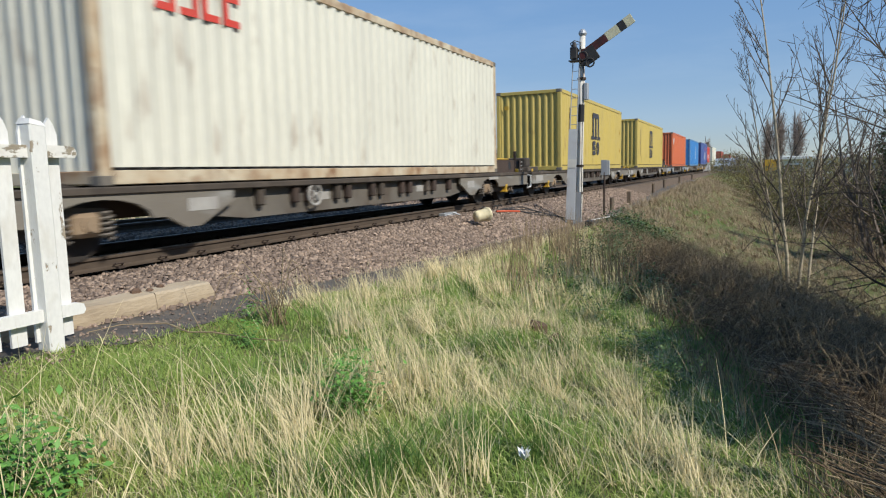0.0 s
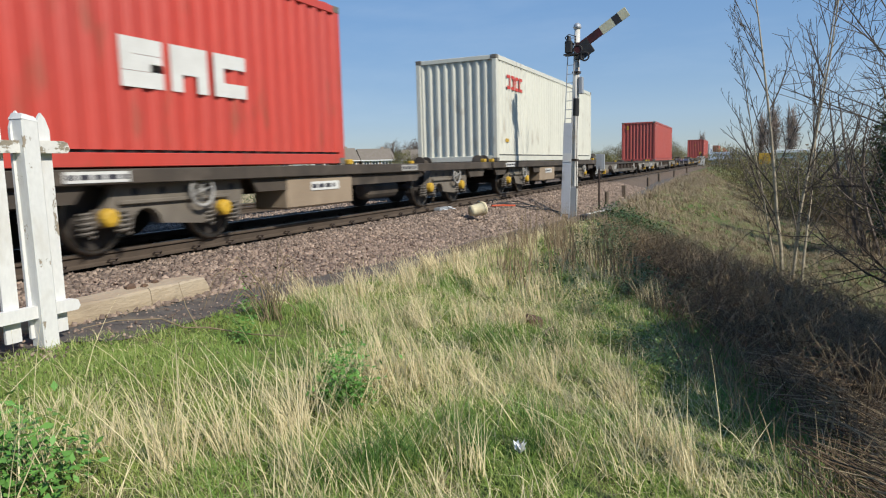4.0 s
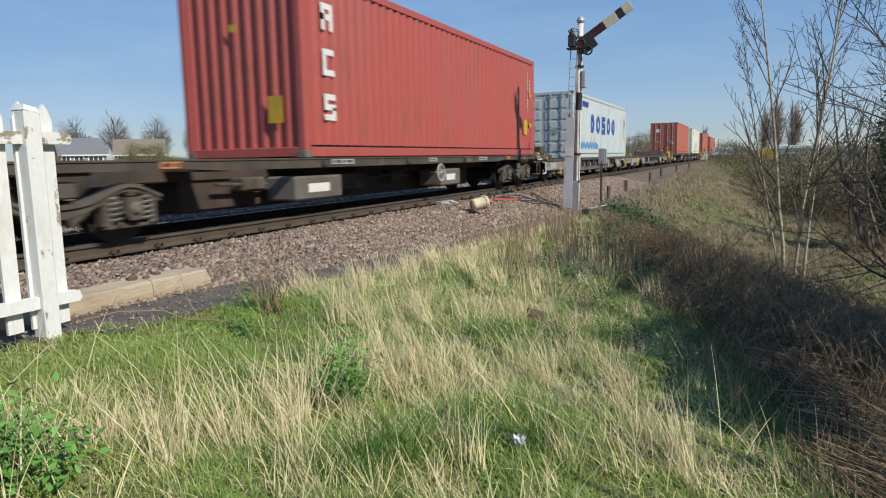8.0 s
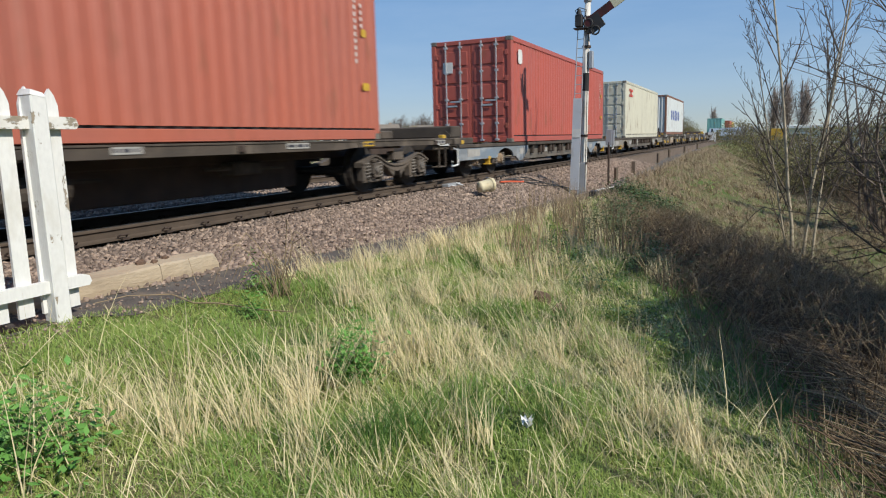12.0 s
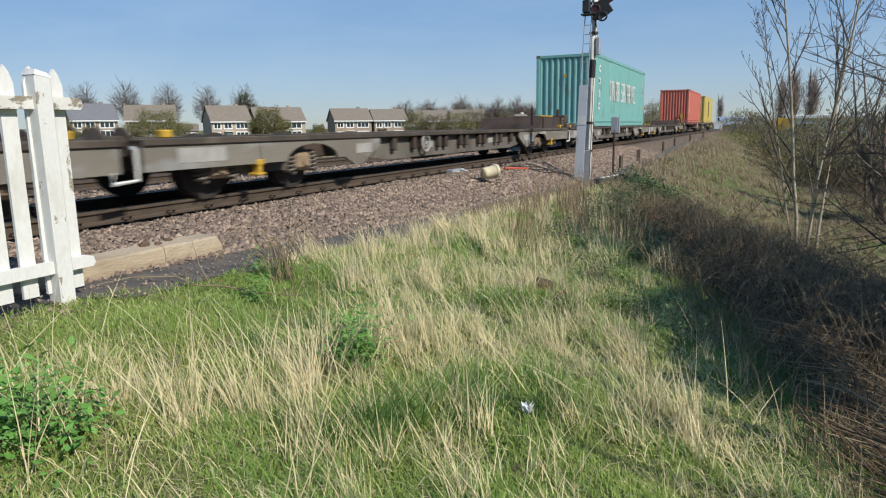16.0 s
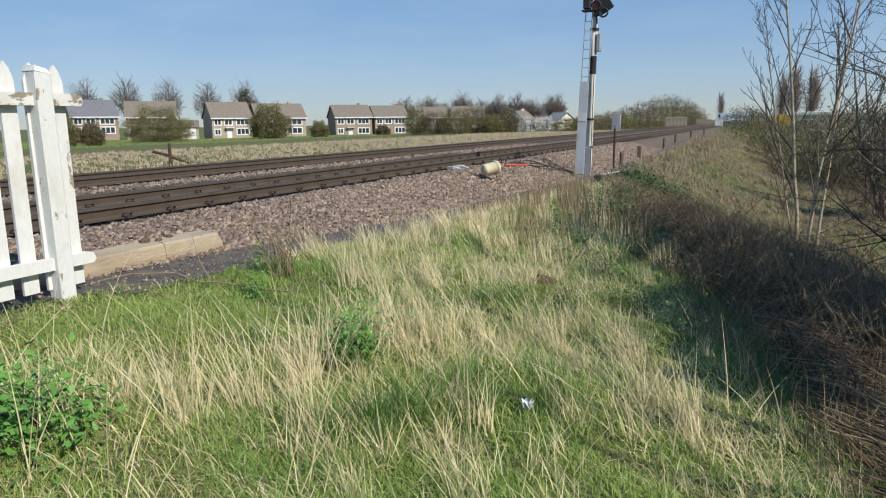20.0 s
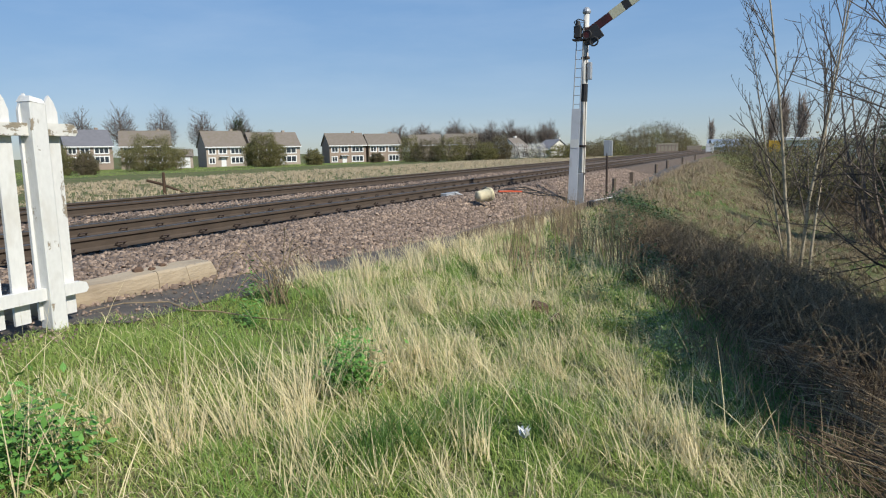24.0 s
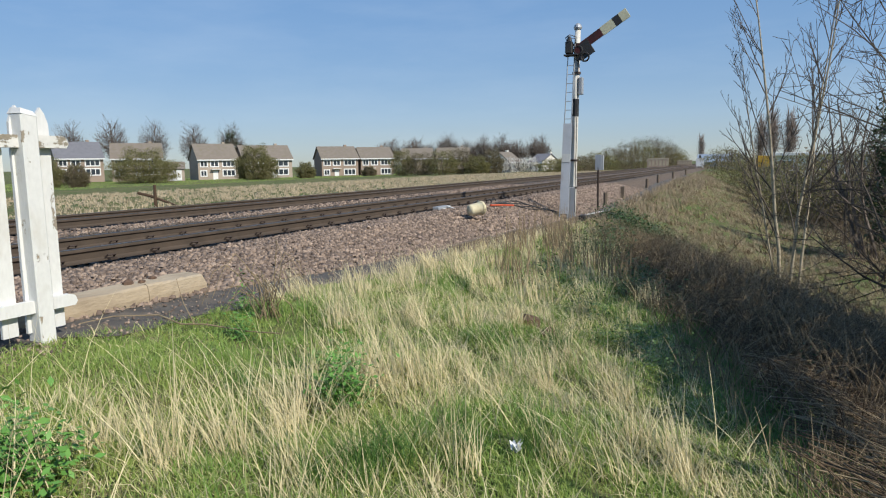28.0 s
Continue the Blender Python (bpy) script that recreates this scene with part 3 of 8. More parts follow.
def ring_mark(root, yc, zc, ry, rz, t, material, n=18):
    """A plain oval ring on the side."""
    v, f = [], []
    for i in range(n):
        a = 2 * math.pi * i / n
        c, q = math.cos(a), math.sin(a)
        for k in (0.0, t):
            for x in (SX, SX + 0.003):
                v.append((x, yc + (ry - k) * c, zc + (rz - k) * q))
    for i in range(n):
        a, b2 = i * 4, (i + 1) % n * 4
        f += [(a + 1, b2 + 1, b2 + 3, a + 3), (a, b2, b2 + 1, a + 1), (a + 2, a + 3, b2 + 3, b2 + 2)]
    part("letter_ring", mesh_of("letter_ring", v, f, material), material, root)


def letters(root, y, z, n, w, h, gap, material, strokes=None):
    """A row of n plain letter-like blocks, each a heavy frame with a cross bar."""
    t = w * 0.3
    cells = []
    for i in range(n):
        y0 = i * (w + gap)
        kind = (strokes or "ABCD")[i % len(strokes or "ABCD")]
        if kind in "AC":
            cells.append((y0, 0, t, h))
        if kind in "AB":
            cells.append((y0 + w - t, 0, t, h))
        if kind in "ABC":
            cells += [(y0, h - t, w, t), (y0, 0 if kind != "A" else h * 0.38, w, t)]
        if kind == "D":
            cells += [(y0, 0, w, t), (y0, h / 2 - t / 2, w, t), (y0, h - t, w, t), (y0, h / 2, t, h / 2), (y0 + w - t, 0, t, h / 2)]
        if kind == "O":
            ring_mark(root, y + y0 + w / 2, z + h / 2, w / 2, h / 2, t, material)
        if kind == "I":
            cells.append((y0 + w / 2 - t / 2, 0, t, h))
    # overlapping strokes lie at their own depth
    for k, c in enumerate(cells):
        s = Shape()
        s.prism([(y + c[0], z + c[1]), (y + c[0] + c[2], z + c[1]), (y + c[0] + c[2], z + c[1] + c[3]), (y + c[0], z + c[1] + c[3])], 0, SX, SX + 0.002 + 0.0006 * (k % 3))
        part("letter_stroke", s, material, root)


def column(root, y, z, n, w, h, gap, material, strokes="ADCB"):
    t = w * 0.3
    for i in range(n):
        letters(root, y, z - i * (h + gap), 1, w, h, 0, material, strokes[i % len(strokes)])


def yellow_line_logo(root):
    """The dark stacked logo of the yellow boxes."""
    for y0 in (5.3, 5.82, 6.32):
        bars(root, SX, y0, 1.36, [(0, 0, 0.24, 0.95)], DARKMARK)
    bars(root, SX + 0.002, 5.3, 2.2, [(0, 0, 1.2, 0.2)], DARKMARK)
    bars(root, SX + 0.002, 5.05, 1.28, [(0, 0, 0.62, 0.13), (0.72, 0, 0.36, 0.13), (1.18, 0, 0.6, 0.13)], DARKMARK)
    letters(root, 5.3, 0.62, 2, 0.56, 0.58, 0.2, DARKMARK, "DO")
    column(root, 1.25, 2.2, 12, 0.1, 0.11, 0.03, DARKMARK)
    warning_plates(root, 12.192)


YEL, CREAM, RED, RUSTRED = (0.52, 0.40, 0.10), (0.67, 0.66, 0.56), (0.4, 0.075, 0.058), (0.41, 0.115, 0.07)
b = add_box(6.1, "weathered cream container with red letters, on a wagon", CREAM, wear=0.15, numbers=False, rail_paint=mat("rust_streaked_cream", (0.58, 0.53, 0.4), (0.34, 0.2, 0.09), rough=0.7, scale=2, amount=0.55, fine=20, stain=(0.2, 0.1, 0.045), stain_amount=0.6, stain_scale=3))
letters(b, 0.9, 2.02, 4, 0.3, 0.4, 0.07, REDMARK, "BBCC")
b = add_box(24.99, "mustard yellow container with dark logo, on a wagon", YEL, wear=0.1, numbers=False)
yellow_line_logo(b)
end_mark(b, -0.9, 2.25, 0.16, 0.14, YELLOW)
b = add_box(42.57, "mustard yellow container with dark logo and two plates, on a wagon", YEL, wear=0.1, numbers=False)
yellow_line_logo(b)
end_mark(b, -0.9, 2.1, 0.14, 0.14, REDMARK)
b = add_box(61.78, "orange-red container with white letters, on a wagon", (0.56, 0.13, 0.045))
letters(b, 0.5, 1.88, 3, 0.26, 0.54, 0.06, WHITE, "OAI")
end_mark(b, -0.05, 0.42, 0.14, 0.26, YELLOW)
b = add_box(79.36, "bright blue container with white globe mark and closed doors", (0.03, 0.2, 0.52), doors=True, rail_paint=mat("pale_blue_paint", (0.12, 0.28, 0.5)))
s = Shape()
for k, (w, z) in enumerate(((0.7, 2.05), (1.0, 1.85), (1.25, 1.5), (1.25, 1.25), (1.0, 0.95), (0.7, 0.78))):
    s.box(SX, SX + 0.004, 7.6 - w / 2, 7.6 + w / 2, z, z + 0.12, 0)
part("globe_mark", s, WHITE, b)
column(b, 0.9, 2.1, 11, 0.11, 0.11, 0.04, WHITE)
end_mark(b, -0.25, 1.15, 0.14, 0.12, YELLOW)
b = add_box(96.76, "dark blue container with white panel and red mark", (0.055, 0.10, 0.30), dz=HIGH - DECK)
bars(b, SX, 7.0, 0.7, [(0, 0, 1.0, 1.0)], WHITE)
bars(b, SX, 7.0, 1.95, [(0, 0, 1.1, 0.42)], REDMARK)
b = add_box(109.6, "short bright red container with white letters", (0.55, 0.06, 0.04), length=6.058, height=2.591, numbers=False, dz=HIGH - DECK)
letters(b, 1.6, 0.9, 3, 0.6, 0.55, 0.12, WHITE, "DAC")
b = add_box(123.41, "cream container with red letters, on a wagon with heavy bogies", CREAM, wear=0.12, numbers=False, dz=HIGH - DECK)
letters(b, 0.9, 2.05, 4, 0.3, 0.4, 0.07, REDMARK, "BBCC")
bars(b, SX, 0.7, 0.55, [(0, 0, 0.3, 0.1)], YELLOW)
b = add_box(158.22, "dull red container with small white marks, on a wagon", RED)
end_mark(b, -0.85, 2.35, 0.14, 0.3, YELLOW)
bars(b, SX, 0.35, 2.25, [(0, 0, 0.1, 0.18), (0, 0.28, 0.1, 0.14)], WHITE)
b = add_box(219.57, "dull red container with white upright letters, on a wagon", RED, dz=HIGH - DECK)
for i in range(3):
    letters(b, 0.57, 2.02 - i * 0.71, 1, 0.32, 0.42, 0, WHITE, "AED"[i].replace("E", "C"))
end_mark(b, 0.55, 0.55, 0.28, 0.42, YELLOW)
bars(b, SX, 11.1, 0.62, [(0, 0, 0.36, 0.45)], YELLOW, "warning_plate")
end_mark(b, -0.15, 2.0, 0.14, 0.12, YELLOW)
b = add_box(236.95, "pale grey container with large blue letters and closed grey doors", (0.49, 0.54, 0.535), doors=True, num_mat=DARKMARK, height=2.591)
letters(b, 3.2, 1.06, 5, 0.72, 0.8, 0.5, BLUEMARK, "OODOO")
bars(b, SX, 0.9, 0.38, [(k * 0.3, 0.08 * (k % 2), 0.26, 0.22) for k in range(13)], mat("pale_blue_marking", (0.12, 0.35, 0.6)))
bars(b, SX, 0.9, 2.0, [(0, 0, 0.5, 0.12), (0.2, 0.1, 0.1, 0.4)] + [(0.8 + k * 0.28, 0.1, 0.18, 0.22) for k in range(4)], BLUEMARK)
b = add_box(277.97, "brown-red container with white upright letters and closed doors", RUSTRED, doors=True, dz=HIGH - DECK)
column(b, 0.55, 2.35, 6, 0.22, 0.24, 0.05, WHITE, "CDIBAD")
end_mark(b, -0.72, 2.0, 0.34, 0.3, WHITE)
end_mark(b, 0.7, 0.9, 0.16, 0.2, WHITE)
b = add_box(295.59, "white container with grey patches, red letters and closed grey doors", (0.66, 0.65, 0.53), doors=True, wear=0.4, numbers=False, dz=HIGH - DECK)
letters(b, 1.3, 2.15, 4, 0.32, 0.34, 0.08, REDMARK, "BBCC")
patch_grey = mat("grey_patch_paint", (0.46, 0.46, 0.42), (0.4, 0.4, 0.37))
for y0, w in ((4.3, 1.95), (7.6, 0.9)):
    part("repaired_patch", Shape().box(SX, SX + 0.003, y0, y0 + w, 0.215, 1.28), patch_grey, b)
end_mark(b, -0.6, 1.3, 0.3, 0.3, YELLOW)
b = add_box(315.01, "brown-red container with white upright letters and plated doors", RUSTRED, doors=True, dz=HIGH - DECK)
column(b, 0.55, 2.35, 6, 0.22, 0.24, 0.05, WHITE, "CDIBAD")
end_mark(b, -0.72, 2.0, 0.34, 0.3, WHITE)
b = add_box(334.52, "dull red container with small pale badge and closed doors", (0.42, 0.09, 0.063), doors=True)
bars(b, SX, 0.6, 2.2, [(0, 0, 0.35, 0.4)], WHITE)
bars(b, SX, 9.0, 0.3, [(0, 0, 0.7, 0.28)], mat("pink_patch_paint", (0.4, 0.16, 0.12)), "repaired_patch")
end_mark(b, -0.85, 2.0, 0.3, 0.3, WHITE)
b = add_box(352.22, "cream container with red letters and closed grey-green doors", (0.58, 0.56, 0.44), doors=True, wear=0.45, numbers=False)
letters(b, 1.2, 2.15, 2, 0.42, 0.4, 0.1, REDMARK, "BC")
b = add_box(369.25, "pale grey container with blue letters", (0.58, 0.61, 0.60), numbers=False, rail_paint=mat("brown_frame_paint", (0.25, 0.12, 0.08)), dz=HIGH - DECK)
letters(b, 3.0, 1.1, 5, 0.72, 0.8, 0.5, BLUEMARK, "OODOO")
b = add_box(449.89, "sea green container with large white letters, on a wagon", (0.17, 0.40, 0.365))
letters(b, 2.9, 1.12, 5, 0.34, 0.86, 0.1, WHITE, "OAIAA")
letters(b, 5.55, 1.12, 8, 0.36, 0.86, 0.12, WHITE, "DAIAAIAC")
for i in range(4):
    letters(b, 0.75, 2.2 - i * 0.5, 1, 0.26, 0.28, 0, WHITE, "CBDC"[i])
end_mark(b, -0.05, 2.0, 0.12, 0.12, YELLOW)
b = add_box(486.43, "faded red container with white upright letters, on a wagon", (0.5, 0.13, 0.085), dz=HIGH - DECK)
column(b, 0.5, 2.35, 6, 0.24, 0.25, 0.05, WHITE, "CDIBAD")
end_mark(b, 0.55, 0.4, 0.22, 0.4, YELLOW)
b = add_box(503.48, "mustard yellow container with dark logo, on the last wagon", YEL, wear=0.1, numbers=False, dz=HIGH - DECK)
yellow_line_logo(b)


# ---- the train: wagons ----
def arch_plate(y0, y1, top, deep, mouth, rise):
    """A side plate that reaches down by deep, with an arched mouth (a, b) over the bogie."""
    a, b2 = mouth
    line = [(y0, top), (y0, top - deep * 0.72), (a - 0.25, top - deep * 0.72), (a, top - deep * 0.72)]
    for i in range(9):
        w = math.pi * i / 8
        line.append(((a + b2) / 2 - (b2 - a) / 2 * math.cos(w), top - deep * 0.72 + (rise - 0.0) * math.sin(w)))
    line += [(b2 + 0.2, top - deep * 0.72), (b2 + 0.5, top - deep), (y1 - 0.6, top - deep), (y1, top - deep * 0.45), (y1, top)]
    return line


def bogie(root, yc, heavy=False, box_paint=None, deck=DECK):
    """A two-axle bogie under a wagon, at yc along it."""
    r, gap = 0.42, 0.9
    base = -deck
    bg = part("bogie", Shape().box(-0.35, 0.35, yc - 0.3, yc + 0.3, base + 0.42, base + 0.68, 0.03), GRIME, root)
    for sx in (-1, 1):
        x = sx * 0.98
        s = Shape()
        if heavy:
            # a swan-necked casting that dips between the axles, with a lighter rib along it
            us = [-1.32 + 2.64 * k / 24 for k in range(25)]

            def crown(u):
                return base + 0.50 + 0.20 * math.exp(-((abs(u) - 0.88) / 0.40) ** 2)
            s.prism([(yc + u, crown(u)) for u in us] + [(yc + u, crown(u) - 0.09 - 0.06 * math.exp(-(u / 0.4) ** 2)) for u in us[::-1]], 0, x - 0.08, x + 0.08)
            s.prism([(yc + u, crown(u) - 0.015) for u in us] + [(yc + u, crown(u) - 0.045) for u in us[::-1]], 0, min(x + sx * 0.08, x + sx * 0.11), max(x + sx * 0.08, x + sx * 0.11))
            for w in (-1, 1):
                s.prism([(yc + w * 0.10, base + 0.36), (yc + w * 0.42, base + 0.55), (yc + w * 0.5, base + 0.50), (yc + w * 0.14, base + 0.26)], 0, x - 0.07, x + 0.07)
                for o in (-1, 1):
                    s.box(x - 0.07, x + 0.07, yc + w * 0.9 + o * 0.31 - 0.05, yc + w * 0.9 + o * 0.31 + 0.05, base + 0.22, base + 0.58, 0.012)
                s.box(x - 0.06, x + 0.06, yc + w * 0.9 - 0.34, yc + w * 0.9 + 0.34, base + 0.19, base + 0.235, 0.01)
            s.box(x - 0.05, x + 0.12, yc - 0.2, yc + 0.2, base + 0.56, base + 0.74, 0.02)
        else:
            s.prism([(yc - 1.25, base + 0.46), (yc - 1.2, base + 0.58), (yc - 0.62, base + 0.62), (yc - 0.4, base + 0.5), (yc + 0.4, base + 0.5), (yc + 0.62, base + 0.62),
                     (yc + 1.2, base + 0.58), (yc + 1.25, base + 0.46), (yc + 0.75, base + 0.46), (yc + 0.5, base + 0.3), (yc - 0.5, base + 0.3), (yc - 0.75, base + 0.46)], 0, x - 0.06, x + 0.06)
        part("side_frame", s, BOGIE, bg)
        for dy in (-gap, gap):
            for o in ((-0.22, 0.22) if heavy else (-0.27, 0.27)):
                turns = [(x + sx * 0.03 + 0.082 * math.cos(k * 0.9), yc + dy + o + 0.082 * math.sin(k * 0.9), base + 0.24 + k * 0.0086) for k in range(36)]
                part("spring", Shape().tube(turns, 0.019, 5), SPRING, bg)
            if heavy:
                box = Shape()
                o = [(-0.095, 0.54), (0.095, 0.54), (0.12, 0.36), (0.07, 0.28), (-0.07, 0.28), (-0.12, 0.36)]
                box.prism([(yc + dy + u, base + w) for u, w in o], 0, min(x, x + sx * 0.14), max(x, x + sx * 0.14))
                ab = part("axle_box", box, box_paint or BOGIE, bg)
                part("axle_cap", Shape().tube([(x + sx * 0.13, yc + dy, base + r), (x + sx * 0.17, yc + dy, base + r), (x + sx * 0.185, yc + dy, base + r)], [0.07, 0.07, 0.05], 14), box_paint or SPRING, ab)
                part("box_lug", Shape().box(min(x, x + sx * 0.12), max(x, x + sx * 0.12), yc + dy - 0.06, yc + dy + 0.06, base + 0.54, base + 0.62, 0.02), PALEPANEL if box_paint else GRIME, ab)
            else:
                ab = part("axle_box", Shape().box(x - 0.1, x + 0.13, yc + dy - 0.17, yc + dy + 0.17, base + 0.28, base + 0.55, 0.05), AXLETAN, bg)
                part("axle_cap", Shape().tube([(x + sx * 0.12, yc + dy, base + r), (x + sx * 0.16, yc + dy, base + r)], [0.085, 0.075], 12), AXLETAN, ab)
    for dy in (-gap, gap):
        w = Shape().rod((-0.85, yc + dy, base + r), (0.85, yc + dy, base + r), 0.075, 8)
        for sx in (-1, 1):
            x = sx * 0.7525
            w.tube([(x - 0.065, yc + dy, base + r), (x - 0.064, yc + dy, base + r), (x + 0.064, yc + dy, base + r), (x + 0.065, yc + dy, base + r)], [0.36, r, r, 0.36], 20)
            w.tube([(x - sx * 0.09, yc + dy, base + r), (x - sx * 0.06, yc + dy, base + r)], [r + 0.028, r + 0.028], 20)
        part("wheelset", w, WHEEL, bg)
    brake = Shape()
    for dy in (-0.42, 0.42):
        brake.box(-0.84, 0.84, yc + dy - 0.05, yc + dy + 0.05, base + 0.3, base + 0.4, 0.01)
    part("brake_beam", brake, GRIME, bg)
    return bg


def coupling(root, y, way, deck=DECK):
    """Buffers and draw hook at a wagon's end."""
    base = -deck
    part("headstock", Shape().box(-1.15, 1.15, min(y, y + way * 0.12), max(y, y + way * 0.12), base + 0.74, base + deck - 0.01, 0.02), GRIME, root)
    for sx in (-0.87, 0.87):
        bz = base + (0.98 if deck > 0.9 else 0.78)
        s = Shape().rod((sx, y - way * 0.02, bz), (sx, y - way * 0.3, bz), 0.08, 10).tube([(sx, y - way * 0.3, bz), (sx, y - way * 0.33, bz)], [0.17, 0.17], 14)
        part("buffer", s, GRIME, root)
    part("draw_hook", Shape().box(-0.06, 0.06, min(y, y - way * 0.3), max(y, y - way * 0.3), base + 0.85, base + 0.97, 0.02), RUST, root)
    pipe = Shape().tube([(0.35, y, base + 0.9), (0.35, y - way * 0.18, base + 0.7), (0.3, y - way * 0.25, base + 0.5)], 0.025, 6)
    part("brake_hose", pipe, BLACK, root)


def hand_wheel(root, x, y, z, r=0.165, material=None):
    s = Shape().ring((x, y, z), (1, 0, 0), r, 0.024, 20, 6)
    for k in range(3):
        w = math.pi * k / 3 + 0.3
        s.rod((x, y - r * math.cos(w), z - r * math.sin(w)), (x, y + r * math.cos(w), z + r * math.sin(w)), 0.009, 5)
    s.rod((x - 0.25, y, z), (x + 0.02, y, z), 0.03, 8)
    part("brake_wheel", s, material or PALEPANEL, root, "pale hand brake wheel", smooth=True)


def jack(root, y, z):
    """A yellow screw jack hung under the side plate."""
    part("jack", Shape().box(1.1, 1.215, y - 0.04, y + 0.04, z - 0.14, z, 0.01).box(1.06, 1.23, y - 0.08, y + 0.08, z - 0.17, z - 0.13, 0.012).box(1.08, 1.225, y - 0.075, y + 0.075, z - 0.03, z + 0.05, 0.01), YELLOW, root, "yellow jack under the side plate")


def wagon_a(label, L=18.1, flip=False, sill=None):
    """A low flat wagon with arched plates over its bogies and a deep slim middle."""
    root = thing("flat_wagon", label, "railway wagon", "wagons of the train")
    plate, sill = sill or PLATE, SILL
    top = -0.005
    for sx in (-1, 1):
        x0, x1 = sorted((sx * 1.21, sx * 1.16))
        part("end_plate", Shape().prism(arch_plate(0.0, 5.2, top, 0.52, (2.55, 3.85), 0.24), 0, x0, x1), plate, root)
        part("end_plate", Shape().prism([(L - a, b) for a, b in arch_plate(0.0, 5.2, top, 0.52, (2.55, 3.85), 0.24)], 0, x0, x1), plate, root)
        x0, x1 = sorted((sx * 1.09, sx * 1.02))
        part("side_beam", Shape().prism([(4.4, top - 0.06), (L - 4.4, top - 0.06), (L - 4.7, top - 0.4), (L - 5.6, top - 0.5), (5.6, top - 0.5), (4.7, top - 0.4)], 0, x0, x1), sill, root)
        x0, x1 = sorted((sx * 1.24, sx * 1.0))
        part("deck_edge", Shape().box(x0, x1, 0.0, L, top - 0.085, top, 0.012), GRIME, root)
        for k in range(12):
            y = 5.9 + k * (L - 11.8) / 11 + (0.14 if k % 2 else -0.1)
            x0, x1 = sorted((sx * 1.2, sx * 1.08))
            part("stake_bracket", Shape().box(x0, x1, y - 0.07, y + 0.07, top - 0.34, top - 0.1, 0.02), RUST if k % 3 else GRIME, root)
        for y, w in ((4.4, 0.5), (6.9, 0.7), (L - 7.3, 0.8), (L - 4.8, 0.45)):
            x0 = sx * 1.092 if 5.2 < y < L - 5.2 else sx * 1.212
            x0, x1 = sorted((x0, x0 + sx * 0.003))
            part("data_panel", Shape().box(x0, x1, y, y + w, top - 0.33, top - 0.17), PALEPANEL, root)
    for k in range(9):
        y = 0.2 + k * (L - 1.2) / 8
        part("cross_member", Shape().box(-1.16, 1.16, y, y + 0.5, top - 0.08, top - 0.01, 0.01), RUST, root)
    deck = Shape()
    deck.box(-0.45, 0.45, 0.3, L - 0.3, top - 0.4, top - 0.02, 0.02)
    part("underframe", deck, RUST, root)
    if flip:
        # raised housing over the trailing bogie
        hs = Shape().prism([(L - 2.7, top), (L - 0.15, top), (L - 0.15, top + 0.34), (L - 1.2, top + 0.36), (L - 2.45, top + 0.35), (L - 2.6, top + 0.16)], 0, -1.02, 1.02)
        hs = part("end_housing", hs, RUST, root, "raised rusty steel housing over the bogie")
        part("housing_rib", Shape().box(1.02, 1.07, L - 2.4, L - 2.25, top, top + 0.34, 0.01).box(1.02, 1.07, L - 0.35, L - 0.2, top, top + 0.36, 0.01), RUST, hs)
        part("access_hole", Shape().tube([(1.021, L - 1.1, top + 0.2), (1.024, L - 1.1, top + 0.2)], [0.12, 0.12], 14), BLACK, hs)
        part("top_edge", Shape().box(0.9, 1.035, L - 2.45, L - 1.2, top + 0.362, top + 0.40, 0.01), YELLOW, hs, "worn yellow top edge")
        for k in range(4):
            part("end_rung", Shape().box(0.4, 1.08, L - 0.14, L - 0.1, top - 0.05 + k * 0.11, top - 0.01 + k * 0.11, 0.006), PALEPANEL, hs)
        for y in (L - 3.4, L - 0.6):
            part("stake", Shape().box(0.96, 1.04, y, y + 0.08, top + 0.1, top + 0.62, 0.012), RUST, root)
    else:
        part("end_platform", Shape().box(-1.1, 1.1, 0.05, 1.15, top, top + 0.16, 0.02).box(-1.0, 0.95, 0.2, 0.75, top + 0.16, top + 0.44, 0.03), GRIME, root)
    for y in (0.05, L - 0.95):
        for sx in (-1.05, 1.05):
            part("container_spigot", Shape().box(sx - 0.06, sx + 0.06, y + 0.35, y + 0.5, top, top + 0.1, 0.015), YELLOW, root)
    bogie(root, 2.2)
    bogie(root, L - 2.2)
    jack(root, 1.95, top - 0.37)
    jack(root, L - 1.95, top - 0.37)
    part("data_panel", Shape().box(1.211, 1.215, 0.5, 1.3, top - 0.3, top - 0.12), PALEPANEL, root)
    part("data_panel", Shape().box(1.211, 1.215, L - 3.3, L - 2.6, top - 0.17, top - 0.1), PALEPANEL, root)
    part("end_step", Shape().tube([(1.1, -0.04, -0.1), (1.22, -0.1, -0.12), (1.22, -0.1, -0.46), (1.22, -0.42, -0.48), (1.22, -0.42, -0.36)], 0.025, 6), WHITE, root, "white bent step iron")
    coupling(root, 0.0, 1)
    coupling(root, L, -1)
    hand_wheel(root, 1.2, L / 2 + (-2 if flip else 2), -0.24)
    part("brake_cylinder", Shape().rod((0.5, L / 2 - 1.2, -0.42), (0.5, L / 2 + 0.2, -0.42), 0.19, 12).box(0.2, 0.9, L / 2 + 0.8, L / 2 + 1.6, -0.55, -0.2, 0.04), GRIME, root)
    return root


